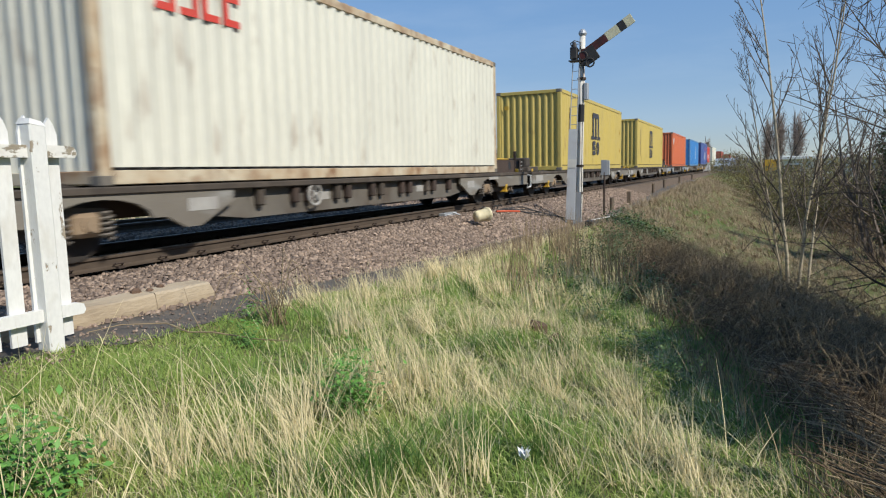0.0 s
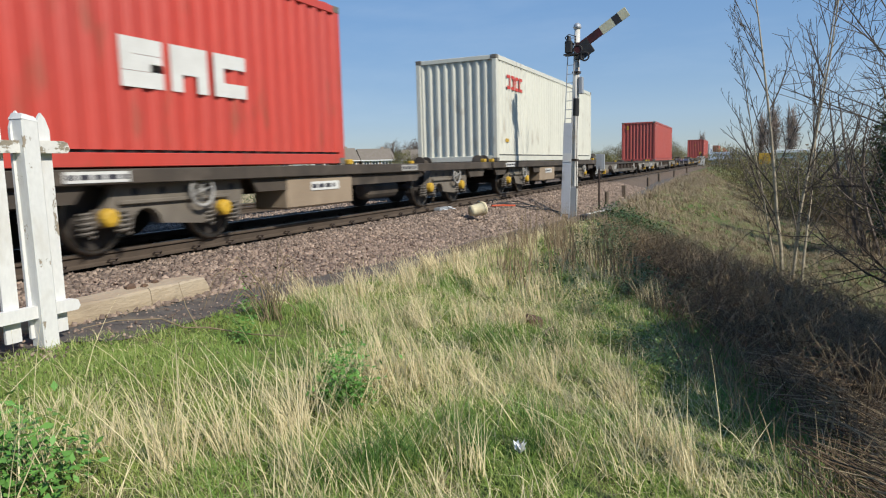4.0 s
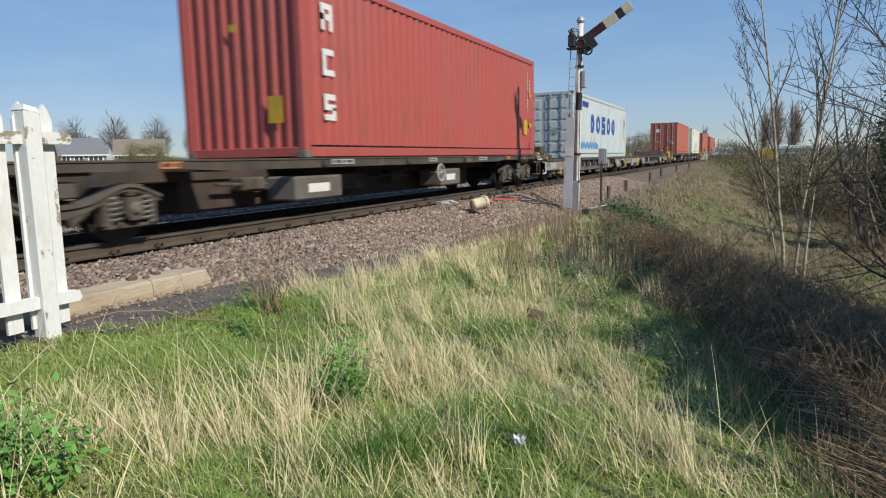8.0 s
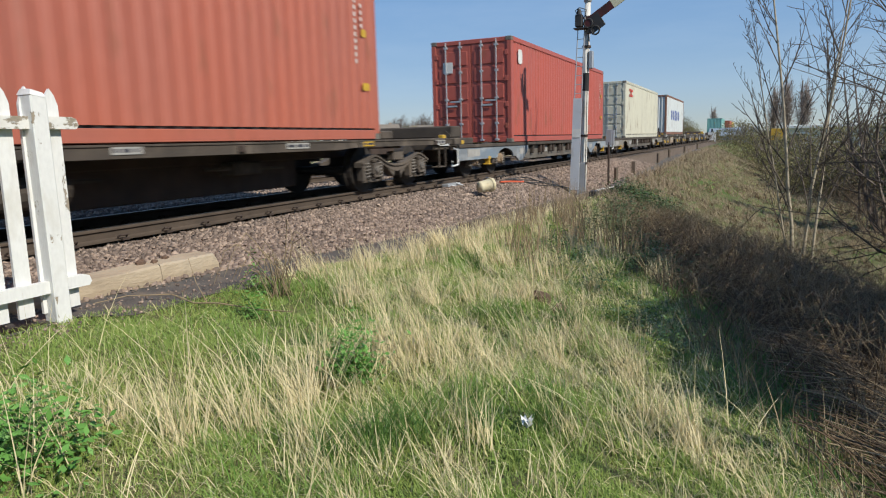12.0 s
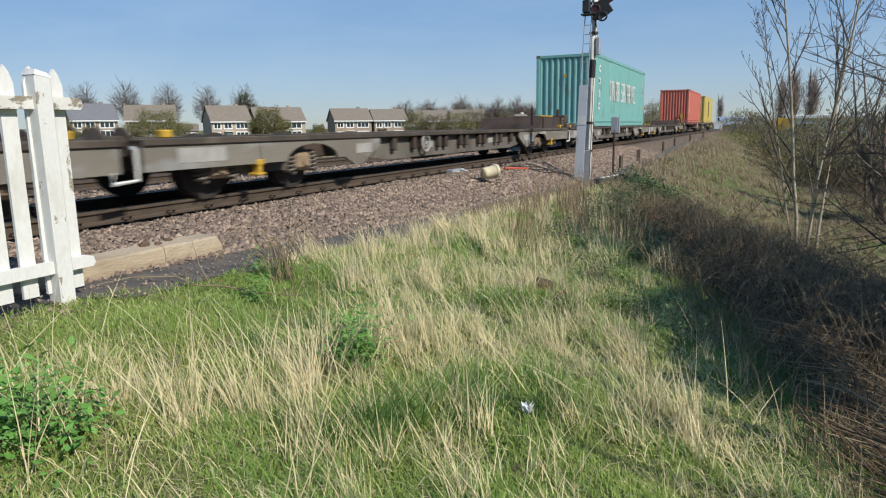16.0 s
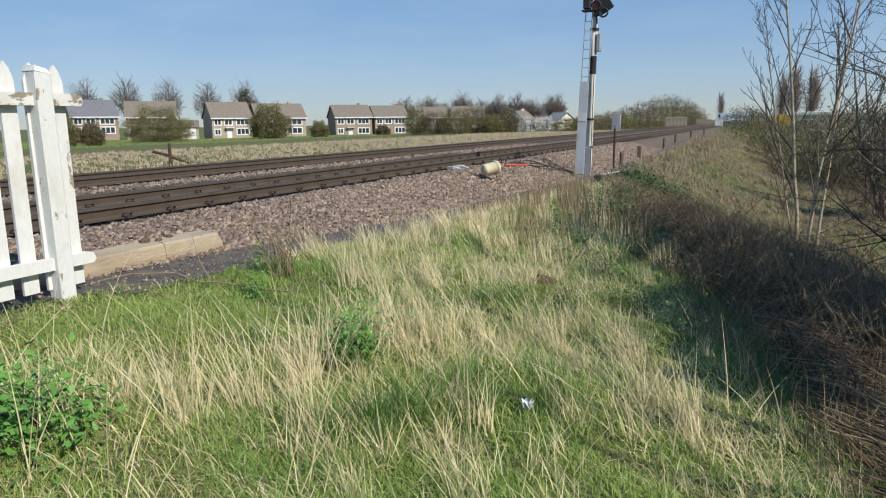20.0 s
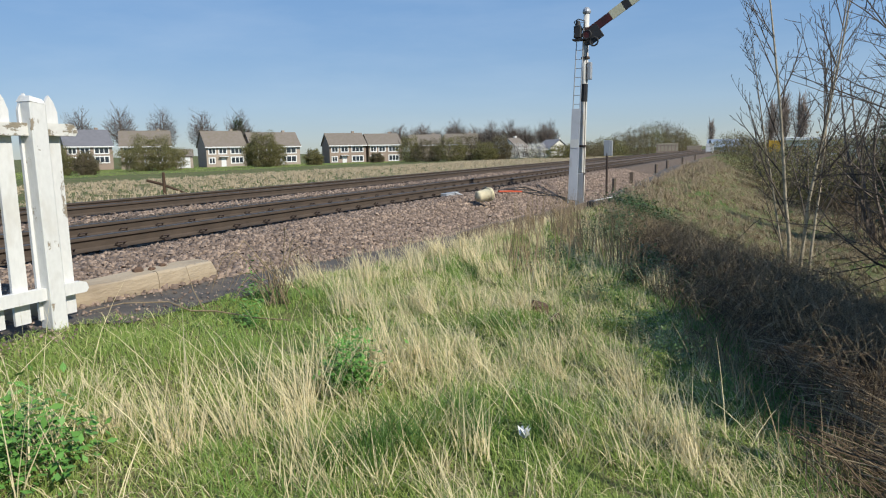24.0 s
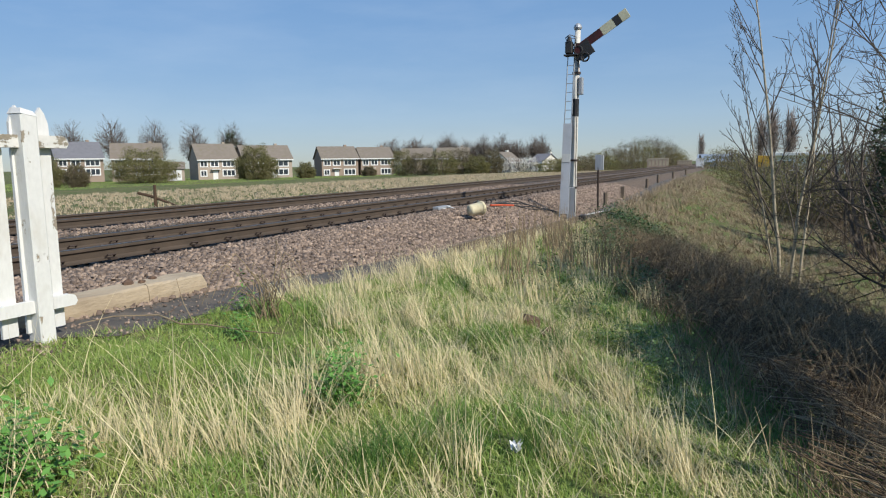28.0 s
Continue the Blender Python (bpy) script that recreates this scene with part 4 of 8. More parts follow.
TANBOX = mat("dusty_tan_box_paint", (0.34, 0.265, 0.185), (0.25, 0.19, 0.13), rough=0.8, scale=2, amount=0.5, fine=24, stain=(0.16, 0.12, 0.085), stain_amount=0.3)
PALETAN = mat("dusty_tan_paint", (0.42, 0.34, 0.25), (0.3, 0.24, 0.18), rough=0.8, scale=3, amount=0.5)


def text_panel(root, x, y, z, w, h, seed, material=None):
    """A pale plate in a sill with rows of plain dark bars for its writing."""
    rnd = random.Random(seed)
    p = part("data_panel", Shape().box(x, x + 0.012, y, y + w, z, z + h, 0.003), material or PALEPANEL, root)
    s = Shape()
    rows = max(1, int(h / 0.085))
    for i in range(rows):
        zz, yy = z + h * (i + 0.28) / rows, y + 0.03
        while yy < y + w - 0.1:
            d = rnd.uniform(0.05, 0.2)
            s.box(x + 0.012, x + 0.015, yy, min(yy + d, y + w - 0.03), zz, zz + h / rows * 0.45)
            yy += d + 0.05
    part("text_bar", s, DARKMARK, p)


def wagon_b(label, L=19.2, sill=None, boxes=True, axle_paint=None, accents=None, wheel_at=None, under="truss", hang=True, lead_box=None, locker=None):
    """A flat wagon with a slim painted sill, open trussing, boxes and heavy bogies in view."""
    root = thing("flat_wagon", label, "railway wagon", "wagons of the train")
    sill = sill or SILL
    top = -0.005
    thick = 0.27 if under != "gear" else 0.15
    for sx in (-1, 1):
        x0, x1 = sorted((sx * 1.22, sx * 1.15))
        part("side_sill", Shape().prism([(0, top), (L, top), (L, top - 0.12), (L - 4.0, top - 0.12), (L - 4.6, top - thick), (4.6, top - thick), (4.0, top - 0.12), (0, top - 0.12)], 0, x0, x1), sill, root)
        lip = Shape().box(min(sx * 1.15, sx * 1.235), max(sx * 1.15, sx * 1.235), 0.02, L - 0.02, top - 0.024, top + 0.003, 0.004)
        part("sill_lip", lip, GRIME, root)
        for k in range(7):
            y = 0.9 + k * (L - 1.8) / 6
            part("stake_bracket", Shape().box(min(sx * 1.22, sx * 1.26), max(sx * 1.22, sx * 1.26), y - 0.06, y + 0.06, top - 0.13, top - 0.03, 0.012), GRIME if k % 2 else RUST, root)
        if under == "truss":
            part("truss_chord", Shape().rod((sx * 1.02, 5.4, top - 0.6), (sx * 1.02, L - 5.4, top - 0.6), 0.045, 6).rod((sx * 1.02, 4.3, top - 0.22), (sx * 1.02, 5.4, top - 0.6), 0.045, 6).rod((sx * 1.02, L - 4.3, top - 0.22), (sx * 1.02, L - 5.4, top - 0.6), 0.06, 6), BOGIE, root)
            n = 4
            d = (L - 10.8) / n
            for k in range(n):
                y = 5.4 + k * d
                part("truss_brace", Shape().rod((sx * 1.02, y, top - 0.6), (sx * 1.02, y + d / 2, top - 0.25), 0.06, 6).rod((sx * 1.02, y + d / 2, top - 0.25), (sx * 1.02, y + d, top - 0.6), 0.06, 6), BOGIE, root)
        else:
            for k, (y, w, h) in enumerate(((5.6, 0.5, 0.22), (L * 0.42, 0.9, 0.3), (L * 0.52, 0.35, 0.24), (L - 6.4, 0.6, 0.2))):
                x0, x1 = sorted((sx * 0.3, sx * 0.64))
                part("brake_gear", Shape().box(x0, x1, y, y + w, top - 0.27 - h, top - 0.27, 0.03).rod((sx * 0.55, y - 0.5, top - 0.36), (sx * 0.55, y + w + 0.6, top - 0.4), 0.03, 6), GRIME, root)
        for y in (0.12, L / 2 - 0.2, L / 2 + 0.2, L - 0.3):
            part("container_spigot", Shape().box(sx * 1.08 - 0.06, sx * 1.08 + 0.06, y, y + 0.15, top, top + 0.09, 0.015), accents or YELLOW, root)
    for k, (y, w) in enumerate(((0.35, 0.45), (3.5, 0.35), (L * 0.36, 0.7), (L * 0.55, 0.4), (L * 0.7, 0.55), (L - 3.8, 0.35), (L - 0.9, 0.5))):
        text_panel(root, 1.22, y, top - 0.108, w, 0.09, k + int(L * 10), (PALEPANEL, accents or ORANGE)[1 if k in (1, 5) else 0])
    # hanging plates of writing inboard of the bogies
    if hang:
        for k, y in enumerate((4.35, L - 5.4)):
            text_panel(root, 1.14, y, top - 0.58, 0.8, 0.3, 31 + k + int(L * 10), PALEPANEL)
    for k in range(10):
        y = 0.1 + k * (L - 0.7) / 9
        part("cross_member", Shape().box(-1.15, 1.15, y, y + 0.45, top - 0.16, top - 0.02, 0.01), RUST, root)
    deck = Shape()
    deck.box(-0.4, 0.4, 0.3, L - 0.3, top - 0.3, top - 0.04, 0.02)
    # girder made deeper on gear wagons, standing in for the shade beneath them
    deck.box(-0.35, 0.35, 4.6, L - 4.6, top - (0.74 if under == "gear" else 0.42), top - 0.1, 0.02)
    part("underframe", deck, RUST, root)
    for k, y in enumerate((0.0, L - 0.85)):
        part("end_platform", Shape().box(-1.14, 1.14, y + 0.01, y + 0.84, top - 0.24, top + 0.02, 0.02).box(-1.15, -0.2, y + 0.15, y + 0.7, top + 0.02, top + 0.22, 0.03), GRIME, root)
        part("end_step", Shape().box(1.0, 1.2, y + 0.2, y + 0.55, top - 0.62, top - 0.59, 0.006).box(1.17, 1.2, y + 0.2, y + 0.225, top - 0.6, top - 0.2).box(1.17, 1.2, y + 0.525, y + 0.55, top - 0.6, top - 0.2), GRIME, root)
        part("handrail", Shape().tube([(1.2, y + 0.1, top - 0.1), (1.27, y + 0.1, top - 0.14), (1.27, y + 0.55, top - 0.14), (1.2, y + 0.55, top - 0.1)], 0.014, 6), WHITE, root)
    if lead_box:
        y, zb, zt = lead_box
        eb = part("end_box", Shape().box(1.12, 1.245, y, y + 0.88, top + zb, top + zt, 0.015), accents or YELLOW, root, "yellow painted end box")
        part("end_slot", Shape().box(1.245, 1.249, y + 0.28, y + 0.38, top + zt - 0.17, top + zt - 0.07), BLACK, eb)
        part("side_locker", Shape().box(0.6, 1.2, y + 1.0, y + 1.4, top - 0.2, top + 0.06, 0.02), ORANGE, root)
        part("end_column", Shape().box(0.98, 1.2, y + 3.3, y + 3.55, top - 0.5, top + 0.02, 0.02), YELLOW, root)
    if boxes:
        for k, (y, w) in enumerate(((6.2, 1.3), (L - 8.0, 1.1))):
            eb = part("equipment_box", Shape().box(0.55, 1.13, y, y + w, top - 0.66, top - 0.28, 0.03), SILL, root, "dusty grey equipment box")
            part("warning_label", Shape().box(1.131, 1.134, y + w * 0.25, y + w * 0.7, top - 0.54, top - 0.4), WHITE, eb)
    else:
        part("air_tank", Shape().tube([(0.75, L / 2 - 0.75, top - 0.45), (0.75, L / 2 - 0.68, top - 0.45), (0.75, L / 2 + 0.68, top - 0.45), (0.75, L / 2 + 0.75, top - 0.45)], [0.1, 0.19, 0.19, 0.1], 14), GRIME, root, smooth=False)
    bogie(root, 2.3, True, axle_paint, HIGH)
    bogie(root, L - 2.3, True, axle_paint, HIGH)
    coupling(root, 0.0, 1, HIGH)
    coupling(root, L, -1, HIGH)
    hand_wheel(root, 1.26, wheel_at if wheel_at is not None else L - 4.6, -0.28 if under == "truss" else -0.36, 0.22 if under == "truss" else 0.18)
    if locker is not None:
        part("side_locker", Shape().box(0.7, 1.2, locker, locker + 1.0, top - 0.52, top - 0.17, 0.02), PALETAN, root, "pale tan locker under the sill")
        text_panel(root, 1.22, locker + 0.05, top - 0.15, 0.9, 0.13, 5, WHITE)
    return root


def plate_bogie(root, yc, way, deck=HIGH):
    """A bogie with deep cast side plates, pierced and arched over yellow axle ends; way: the side where a whole wheel shows."""
    base, r, gap = -deck, 0.42, 0.9
    bg = part("bogie", Shape().box(-0.35, 0.35, yc - 0.3, yc + 0.3, base + 0.42, base + 0.68, 0.03), GRIME, root)
    for sx in (-1, 1):
        x = sx * 0.98
        line = [(yc - 0.78 * way, base + 0.78), (yc + 1.28 * way, base + 0.78), (yc + 1.32 * way, base + 0.62), (yc + 1.25 * way, base + 0.3), (yc + 1.1 * way, base + 0.26)]
        for c in (0.9, -0.35):
            for k in range(7):
                w = math.pi * k / 6
                line.append((yc + way * (c + 0.22 * math.cos(w)), base + 0.3 + 0.2 * math.sin(w)))
            line.append((yc + way * (c - 0.34), base + 0.24))
        line += [(yc - 0.9 * way, base + 0.5)]
        s = Shape().prism(line if way > 0 else line[::-1], 0, x - 0.07, x + 0.07)
        fr = part("side_frame", s, PLATEBOGIE, bg)
        for k in range(5):
            y = yc + way * (-0.5 + k * 0.4)
            part("frame_hole", Shape().tube([(x + sx * 0.071, y, base + 0.69), (x + sx * 0.074, y, base + 0.69)], [0.05, 0.05], 10), BLACK, fr)
        part("frame_rib", Shape().box(min(x + sx * 0.07, x + sx * 0.12), max(x + sx * 0.07, x + sx * 0.12), yc - 0.75, yc + 1.0, base + 0.55, base + 0.6, 0.01), PLATEBOGIE, fr)
        for dy in (-gap, gap):
            ab = part("axle_box", Shape().box(x - 0.07, x + 0.07, yc + dy - 0.14, yc + dy + 0.14, base + 0.3, base + 0.52, 0.04), BOGIE, bg)
            part("axle_cap", Shape().tube([(x + sx * 0.07, yc + dy, base + r), (x + sx * 0.15, yc + dy, base + r), (x + sx * 0.17, yc + dy, base + r)], [0.11, 0.1, 0.06], 14), YELLOW, ab, "yellow axle end")
            for o in (-0.24, 0.24):
                turns = [(x + sx * 0.03 + 0.08 * math.cos(k * 0.9), yc + dy + o + 0.08 * math.sin(k * 0.9), base + 0.22 + k * 0.0075) for k in range(36)]
                part("spring", Shape().tube(turns, 0.018, 5), SPRING, bg)
    for dy in (-gap, gap):
        w = Shape().rod((-0.85, yc + dy, base + r), (0.85, yc + dy, base + r), 0.075, 8)
        for sx in (-1, 1):
            x = sx * 0.7525
            w.tube([(x - 0.065, yc + dy, base + r), (x - 0.064, yc + dy, base + r), (x + 0.064, yc + dy, base + r), (x + 0.065, yc + dy, base + r)], [0.3, r, r, 0.3], 24)
        ws = part("wheelset", w, WHEEL, bg)
        part("tyre", Shape().ring((0.82, yc + dy, base + r), (1, 0, 0), r - 0.03, 0.03, 24, 6), TREAD, ws)
    hand_wheel(root, 1.16, yc + 0.45, base + 0.66, 0.19)


PLATEBOGIE = mat("dusty_cast_bogie_plate", (0.2, 0.175, 0.14), (0.1, 0.085, 0.07), rough=0.85, scale=2.5, amount=0.55, fine=30, bump=0.25)


def wagon_c(label, L=13.6, notices=False, end_panel=False, mirror=False):
    """A short flat wagon on plate-framed bogies, with a box or a panel of notices between them."""
    root = thing("flat_wagon", label, "railway wagon", "wagons of the train")
    top = -0.005
    for sx in (-1, 1):
        x0, x1 = sorted((sx * 1.22, sx * 1.14))
        part("side_sill", Shape().box(x0, x1, 0, L, top - 0.17, top, 0.012), GRIME, root)
        x0, x1 = sorted((sx * 1.14, sx * 1.08))
        for y0, y1 in ((0.25, 1.3), (3.9, 9.3), (L - 1.5, L - 0.3)):
            part("side_web", Shape().prism([(y0, top - 0.17), (y1, top - 0.17), (y1 - 0.15, top - 0.36), (y0 + 0.15, top - 0.36)], 0, x0, x1), GRIME, root)
        for y in (0.12, 6.0, 6.5, L - 0.3):
            part("container_spigot", Shape().box(sx * 1.08 - 0.06, sx * 1.08 + 0.06, y, y + 0.15, top, top + 0.09, 0.015), YELLOW, root)
    for k in range(8):
        y = 0.1 + k * (L - 0.6) / 7
        part("cross_member", Shape().box(-1.14, 1.14, y, y + 0.4, top - 0.16, top - 0.02, 0.01), RUST, root)
    deck = Shape()
    deck.box(-0.4, 0.4, 0.3, L - 0.3, top - 0.42, top - 0.04, 0.02)
    part("underframe", deck, RUST, root)
    y0 = (L - 6.6) if mirror else 4.7
    eb = part("equipment_box", Shape().box(0.5, 1.16, y0, y0 + 1.85, top - 0.66, top - 0.175, 0.03), GRIME if notices else TANBOX, root, "" if notices else "dusty tan equipment box")
    if notices:
        rnd = random.Random(int(L * 10) + mirror)
        for row in range(5):
            yy = y0 + 0.05
            while yy < y0 + 1.6:
                w = rnd.uniform(0.25, 0.6)
                if rnd.random() < 0.78:
                    text_panel(root, 1.161, yy, top - 0.265 - row * 0.095, min(w, y0 + 1.82 - yy), 0.075, rnd.randrange(999), (PALEPANEL, WHITE, WHITE, SILL_RED if row == 1 else PALEPANEL)[rnd.randrange(4)])
                yy += w + 0.05
    else:
        text_panel(eb, 1.161, y0 + 0.6, top - 0.4, 0.8, 0.14, 12, WHITE)
    part("air_tank", Shape().tube([(0.8, 7.4, top - 0.5), (0.8, 7.47, top - 0.5), (0.8, 8.6, top - 0.5), (0.8, 8.67, top - 0.5)], [0.1, 0.17, 0.17, 0.1], 14), GRIME, root)
    text_panel(root, 1.22, 1.0, top - 0.145, 0.8, 0.12, 3, WHITE)
    text_panel(root, 1.22, L - 5.2, top - 0.145, 0.7, 0.12, 4, PALEPANEL)
    if end_panel:
        part("end_panel", Shape().prism([(L - 3.1, top + 0.02), (L - 0.15, top + 0.02), (L - 0.15, top - 0.3), (L - 2.7, top - 0.34), (L - 3.0, top - 0.2)], 0, 1.222, 1.25), SLATEBLUE, root, "slate blue end plate")
        text_panel(root, 1.251, L - 2.6, top - 0.12, 1.3, 0.08, 8, WHITE)
        text_panel(root, 1.251, L - 0.9, top - 0.14, 0.4, 0.1, 9, PALEPANEL)
        text_panel(root, 1.251, L - 2.9, top - 0.2, 0.22, 0.16, 10, SILL_RED)
        part("top_box", Shape().box(0.9, 1.16, L - 2.9, L - 2.3, top + 0.02, top + 0.3, 0.02), YELLOW, root, "yellow box on the deck")
        part("end_housing", Shape().prism([(L - 2.2, top), (L - 0.15, top), (L - 0.15, top + 0.24), (L - 0.5, top + 0.3), (L - 2.0, top + 0.3)], 0, -1.0, 1.0), RUST, root)
    plate_bogie(root, 2.5, 1)
    plate_bogie(root, L - 2.7, 1)
    coupling(root, 0.0, 1, HIGH)
    coupling(root, L, -1, HIGH)
    return root


SLATEBLUE = mat("slate_blue_plate_paint", (0.1, 0.12, 0.19), (0.16, 0.15, 0.16), rough=0.65, scale=2, amount=0.5, fine=24, stain=(0.3, 0.28, 0.26), stain_amount=0.35)


def join(root, s, dz=0.0):
    root.matrix_basis = at_train(s, dz)
    MOVERS.append(root)
    return root


lab_a = "low grey-brown flat wagon with arched plates"
first = join(wagon_a(lab_a + " under a container"), 21.4)
second = join(wagon_a(lab_a + " under a container", flip=True), 39.8)
blue_a = join(wagon_a("low flat wagon with worn pale blue plates under a container", sill=PLATE_BLUE), 58.2)
for s, flip, note in ((2.9, 1, ""), (76.6, 1, ""), (137.0, 0, "running empty"), (155.4, 1, ""), (233.2, 0, ""), (251.6, 1, "running empty"),
                      (330.8, 0, ""), (349.2, 1, ""), (409.4, 0, "running empty"), (427.8, 1, "running empty"), (446.2, 0, ""), (464.6, 1, "running empty")):
    c = copy_thing(blue_a if s == 330.8 else second if flip else first, at_train(s))
    c["label"] = "low flat wagon with worn pale blue plates under a container" if s == 330.8 else lab_a + (", " + note if note else " under a container")
    if s == 251.6:
        part("warning_panel", Shape().box(1.211, 1.216, 1.85, 2.75, -0.29, -0.06), YELLOW, c)
    MOVERS.append(c)
UP = HIGH - DECK
join(wagon_c("short grimy flat wagon under a dark blue container", 13.8), 95.4, UP)
join(wagon_c("short grimy flat wagon under a short red container", 13.5), 109.4, UP)
join(wagon_c("short grimy flat wagon with tan box under a cream container", 13.7), 123.1, UP)
bluew = join(wagon_b("empty flat wagon with dusty blue sill and yellow axle boxes", 21.0, SILL_BLUE, boxes=False, axle_paint=YELLOW, wheel_at=15.75), 174.0, UP)
part("warning_panel", Shape().box(1.222, 1.228, 5.7, 6.45, -0.2, -0.04), ORANGE, bluew, "orange panel on the blue sill")
for k in range(6):
    text_panel(bluew, 1.224, 8.35, -0.1 - k * 0.085, 0.5, 0.07, 40 + k, WHITE if k % 2 else PALEPANEL)
join(wagon_b("empty grimy flat wagon with yellow axle boxes", 17.3, GRIME, axle_paint=YELLOW, wheel_at=11.4), 195.5, UP)
join(wagon_b("grimy flat wagon under a red container", 19.6, GRIME, under="gear", wheel_at=11.3, hang=False), 213.2, UP)
join(wagon_b("flat wagon with yellow ends under a brown-red container", 21.2, GRIME, accents=YELLOW, wheel_at=12.6, under="gear", hang=False, lead_box=(0.3, -0.33, 0.19)), 270.4, UP)
join(wagon_b("flat wagon with boxes under a white container", 18.3, GRIME, under="gear", hang=False), 292.0, UP)
tanw = join(wagon_b("flat wagon with a yellow end and a tan box", 19.8, GRIME, accents=YELLOW, boxes=False, hang=False, wheel_at=5.9, under="gear", lead_box=(0.3, -0.33, 0.19)), 310.6, UP)
part("equipment_box", Shape().box(0.6, 1.14, 6.4, 8.5, -0.55, -0.2, 0.03), TANBOX, tanw, "dusty tan equipment box")
join(wagon_c("short dark flat wagon under a grey container", 13.7), 368.0, UP)
join(wagon_c("empty short dark flat wagon with pale notices", 13.5, notices=True, mirror=True), 381.9, UP)
join(wagon_c("empty short dark flat wagon with pale notices and blue end plate", 13.6, notices=True, end_panel=True), 395.6, UP)
join(wagon_b("flat wagon with a maroon sill under a red container", 17.9, SILL_RED, boxes=False, locker=12.45, wheel_at=12.0, under="gear", hang=False), 483.2, UP)
AXLEYEL = mat("greenish_yellow_axle_paint", (0.45, 0.42, 0.06), (0.25, 0.22, 0.05), rough=0.7)
lastw = join(wagon_b("last flat wagon with a maroon sill", 16.9, SILL_RED, axle_paint=AXLEYEL, boxes=False, wheel_at=7.55, under="gear", hang=False), 501.9, UP)

for k, (y, w) in enumerate(((1.2, 0.5), (2.6, 0.7), (4.4, 0.45), (5.3, 0.6), (8.0, 0.5), (8.7, 0.4), (11.2, 0.5), (12.4, 0.7))):
    text_panel(lastw, 1.224, y, -0.13, w, 0.11, 60 + k, (PALEPANEL, GRIME, WHITE)[k % 3])


# ---- trackside things ----
def far_at(bearing, d):
    """A place d metres from the eye at so many degrees to the left of the track's line."""
    return -d * math.sin(radians(bearing)), d * math.cos(radians(bearing))


def ground_at(x, y):
    return float(surface(np.array([x]), np.array([y]))[0])


SIGNAL_WHITE = mat("weathered_white_paint", (0.72, 0.71, 0.66), (0.55, 0.52, 0.45), rough=0.6, scale=4, amount=0.5, fine=30, stain=(0.3, 0.16, 0.07), stain_amount=0.4, stain_scale=5, stretch=(1, 1, 0.4))
ARM_RED = mat("faded_dark_red", (0.09, 0.014, 0.014), (0.02, 0.012, 0.012), rough=0.6)
ARM_CREAM = mat("dirty_cream_enamel", (0.62, 0.6, 0.42), (0.5, 0.48, 0.33), rough=0.5)


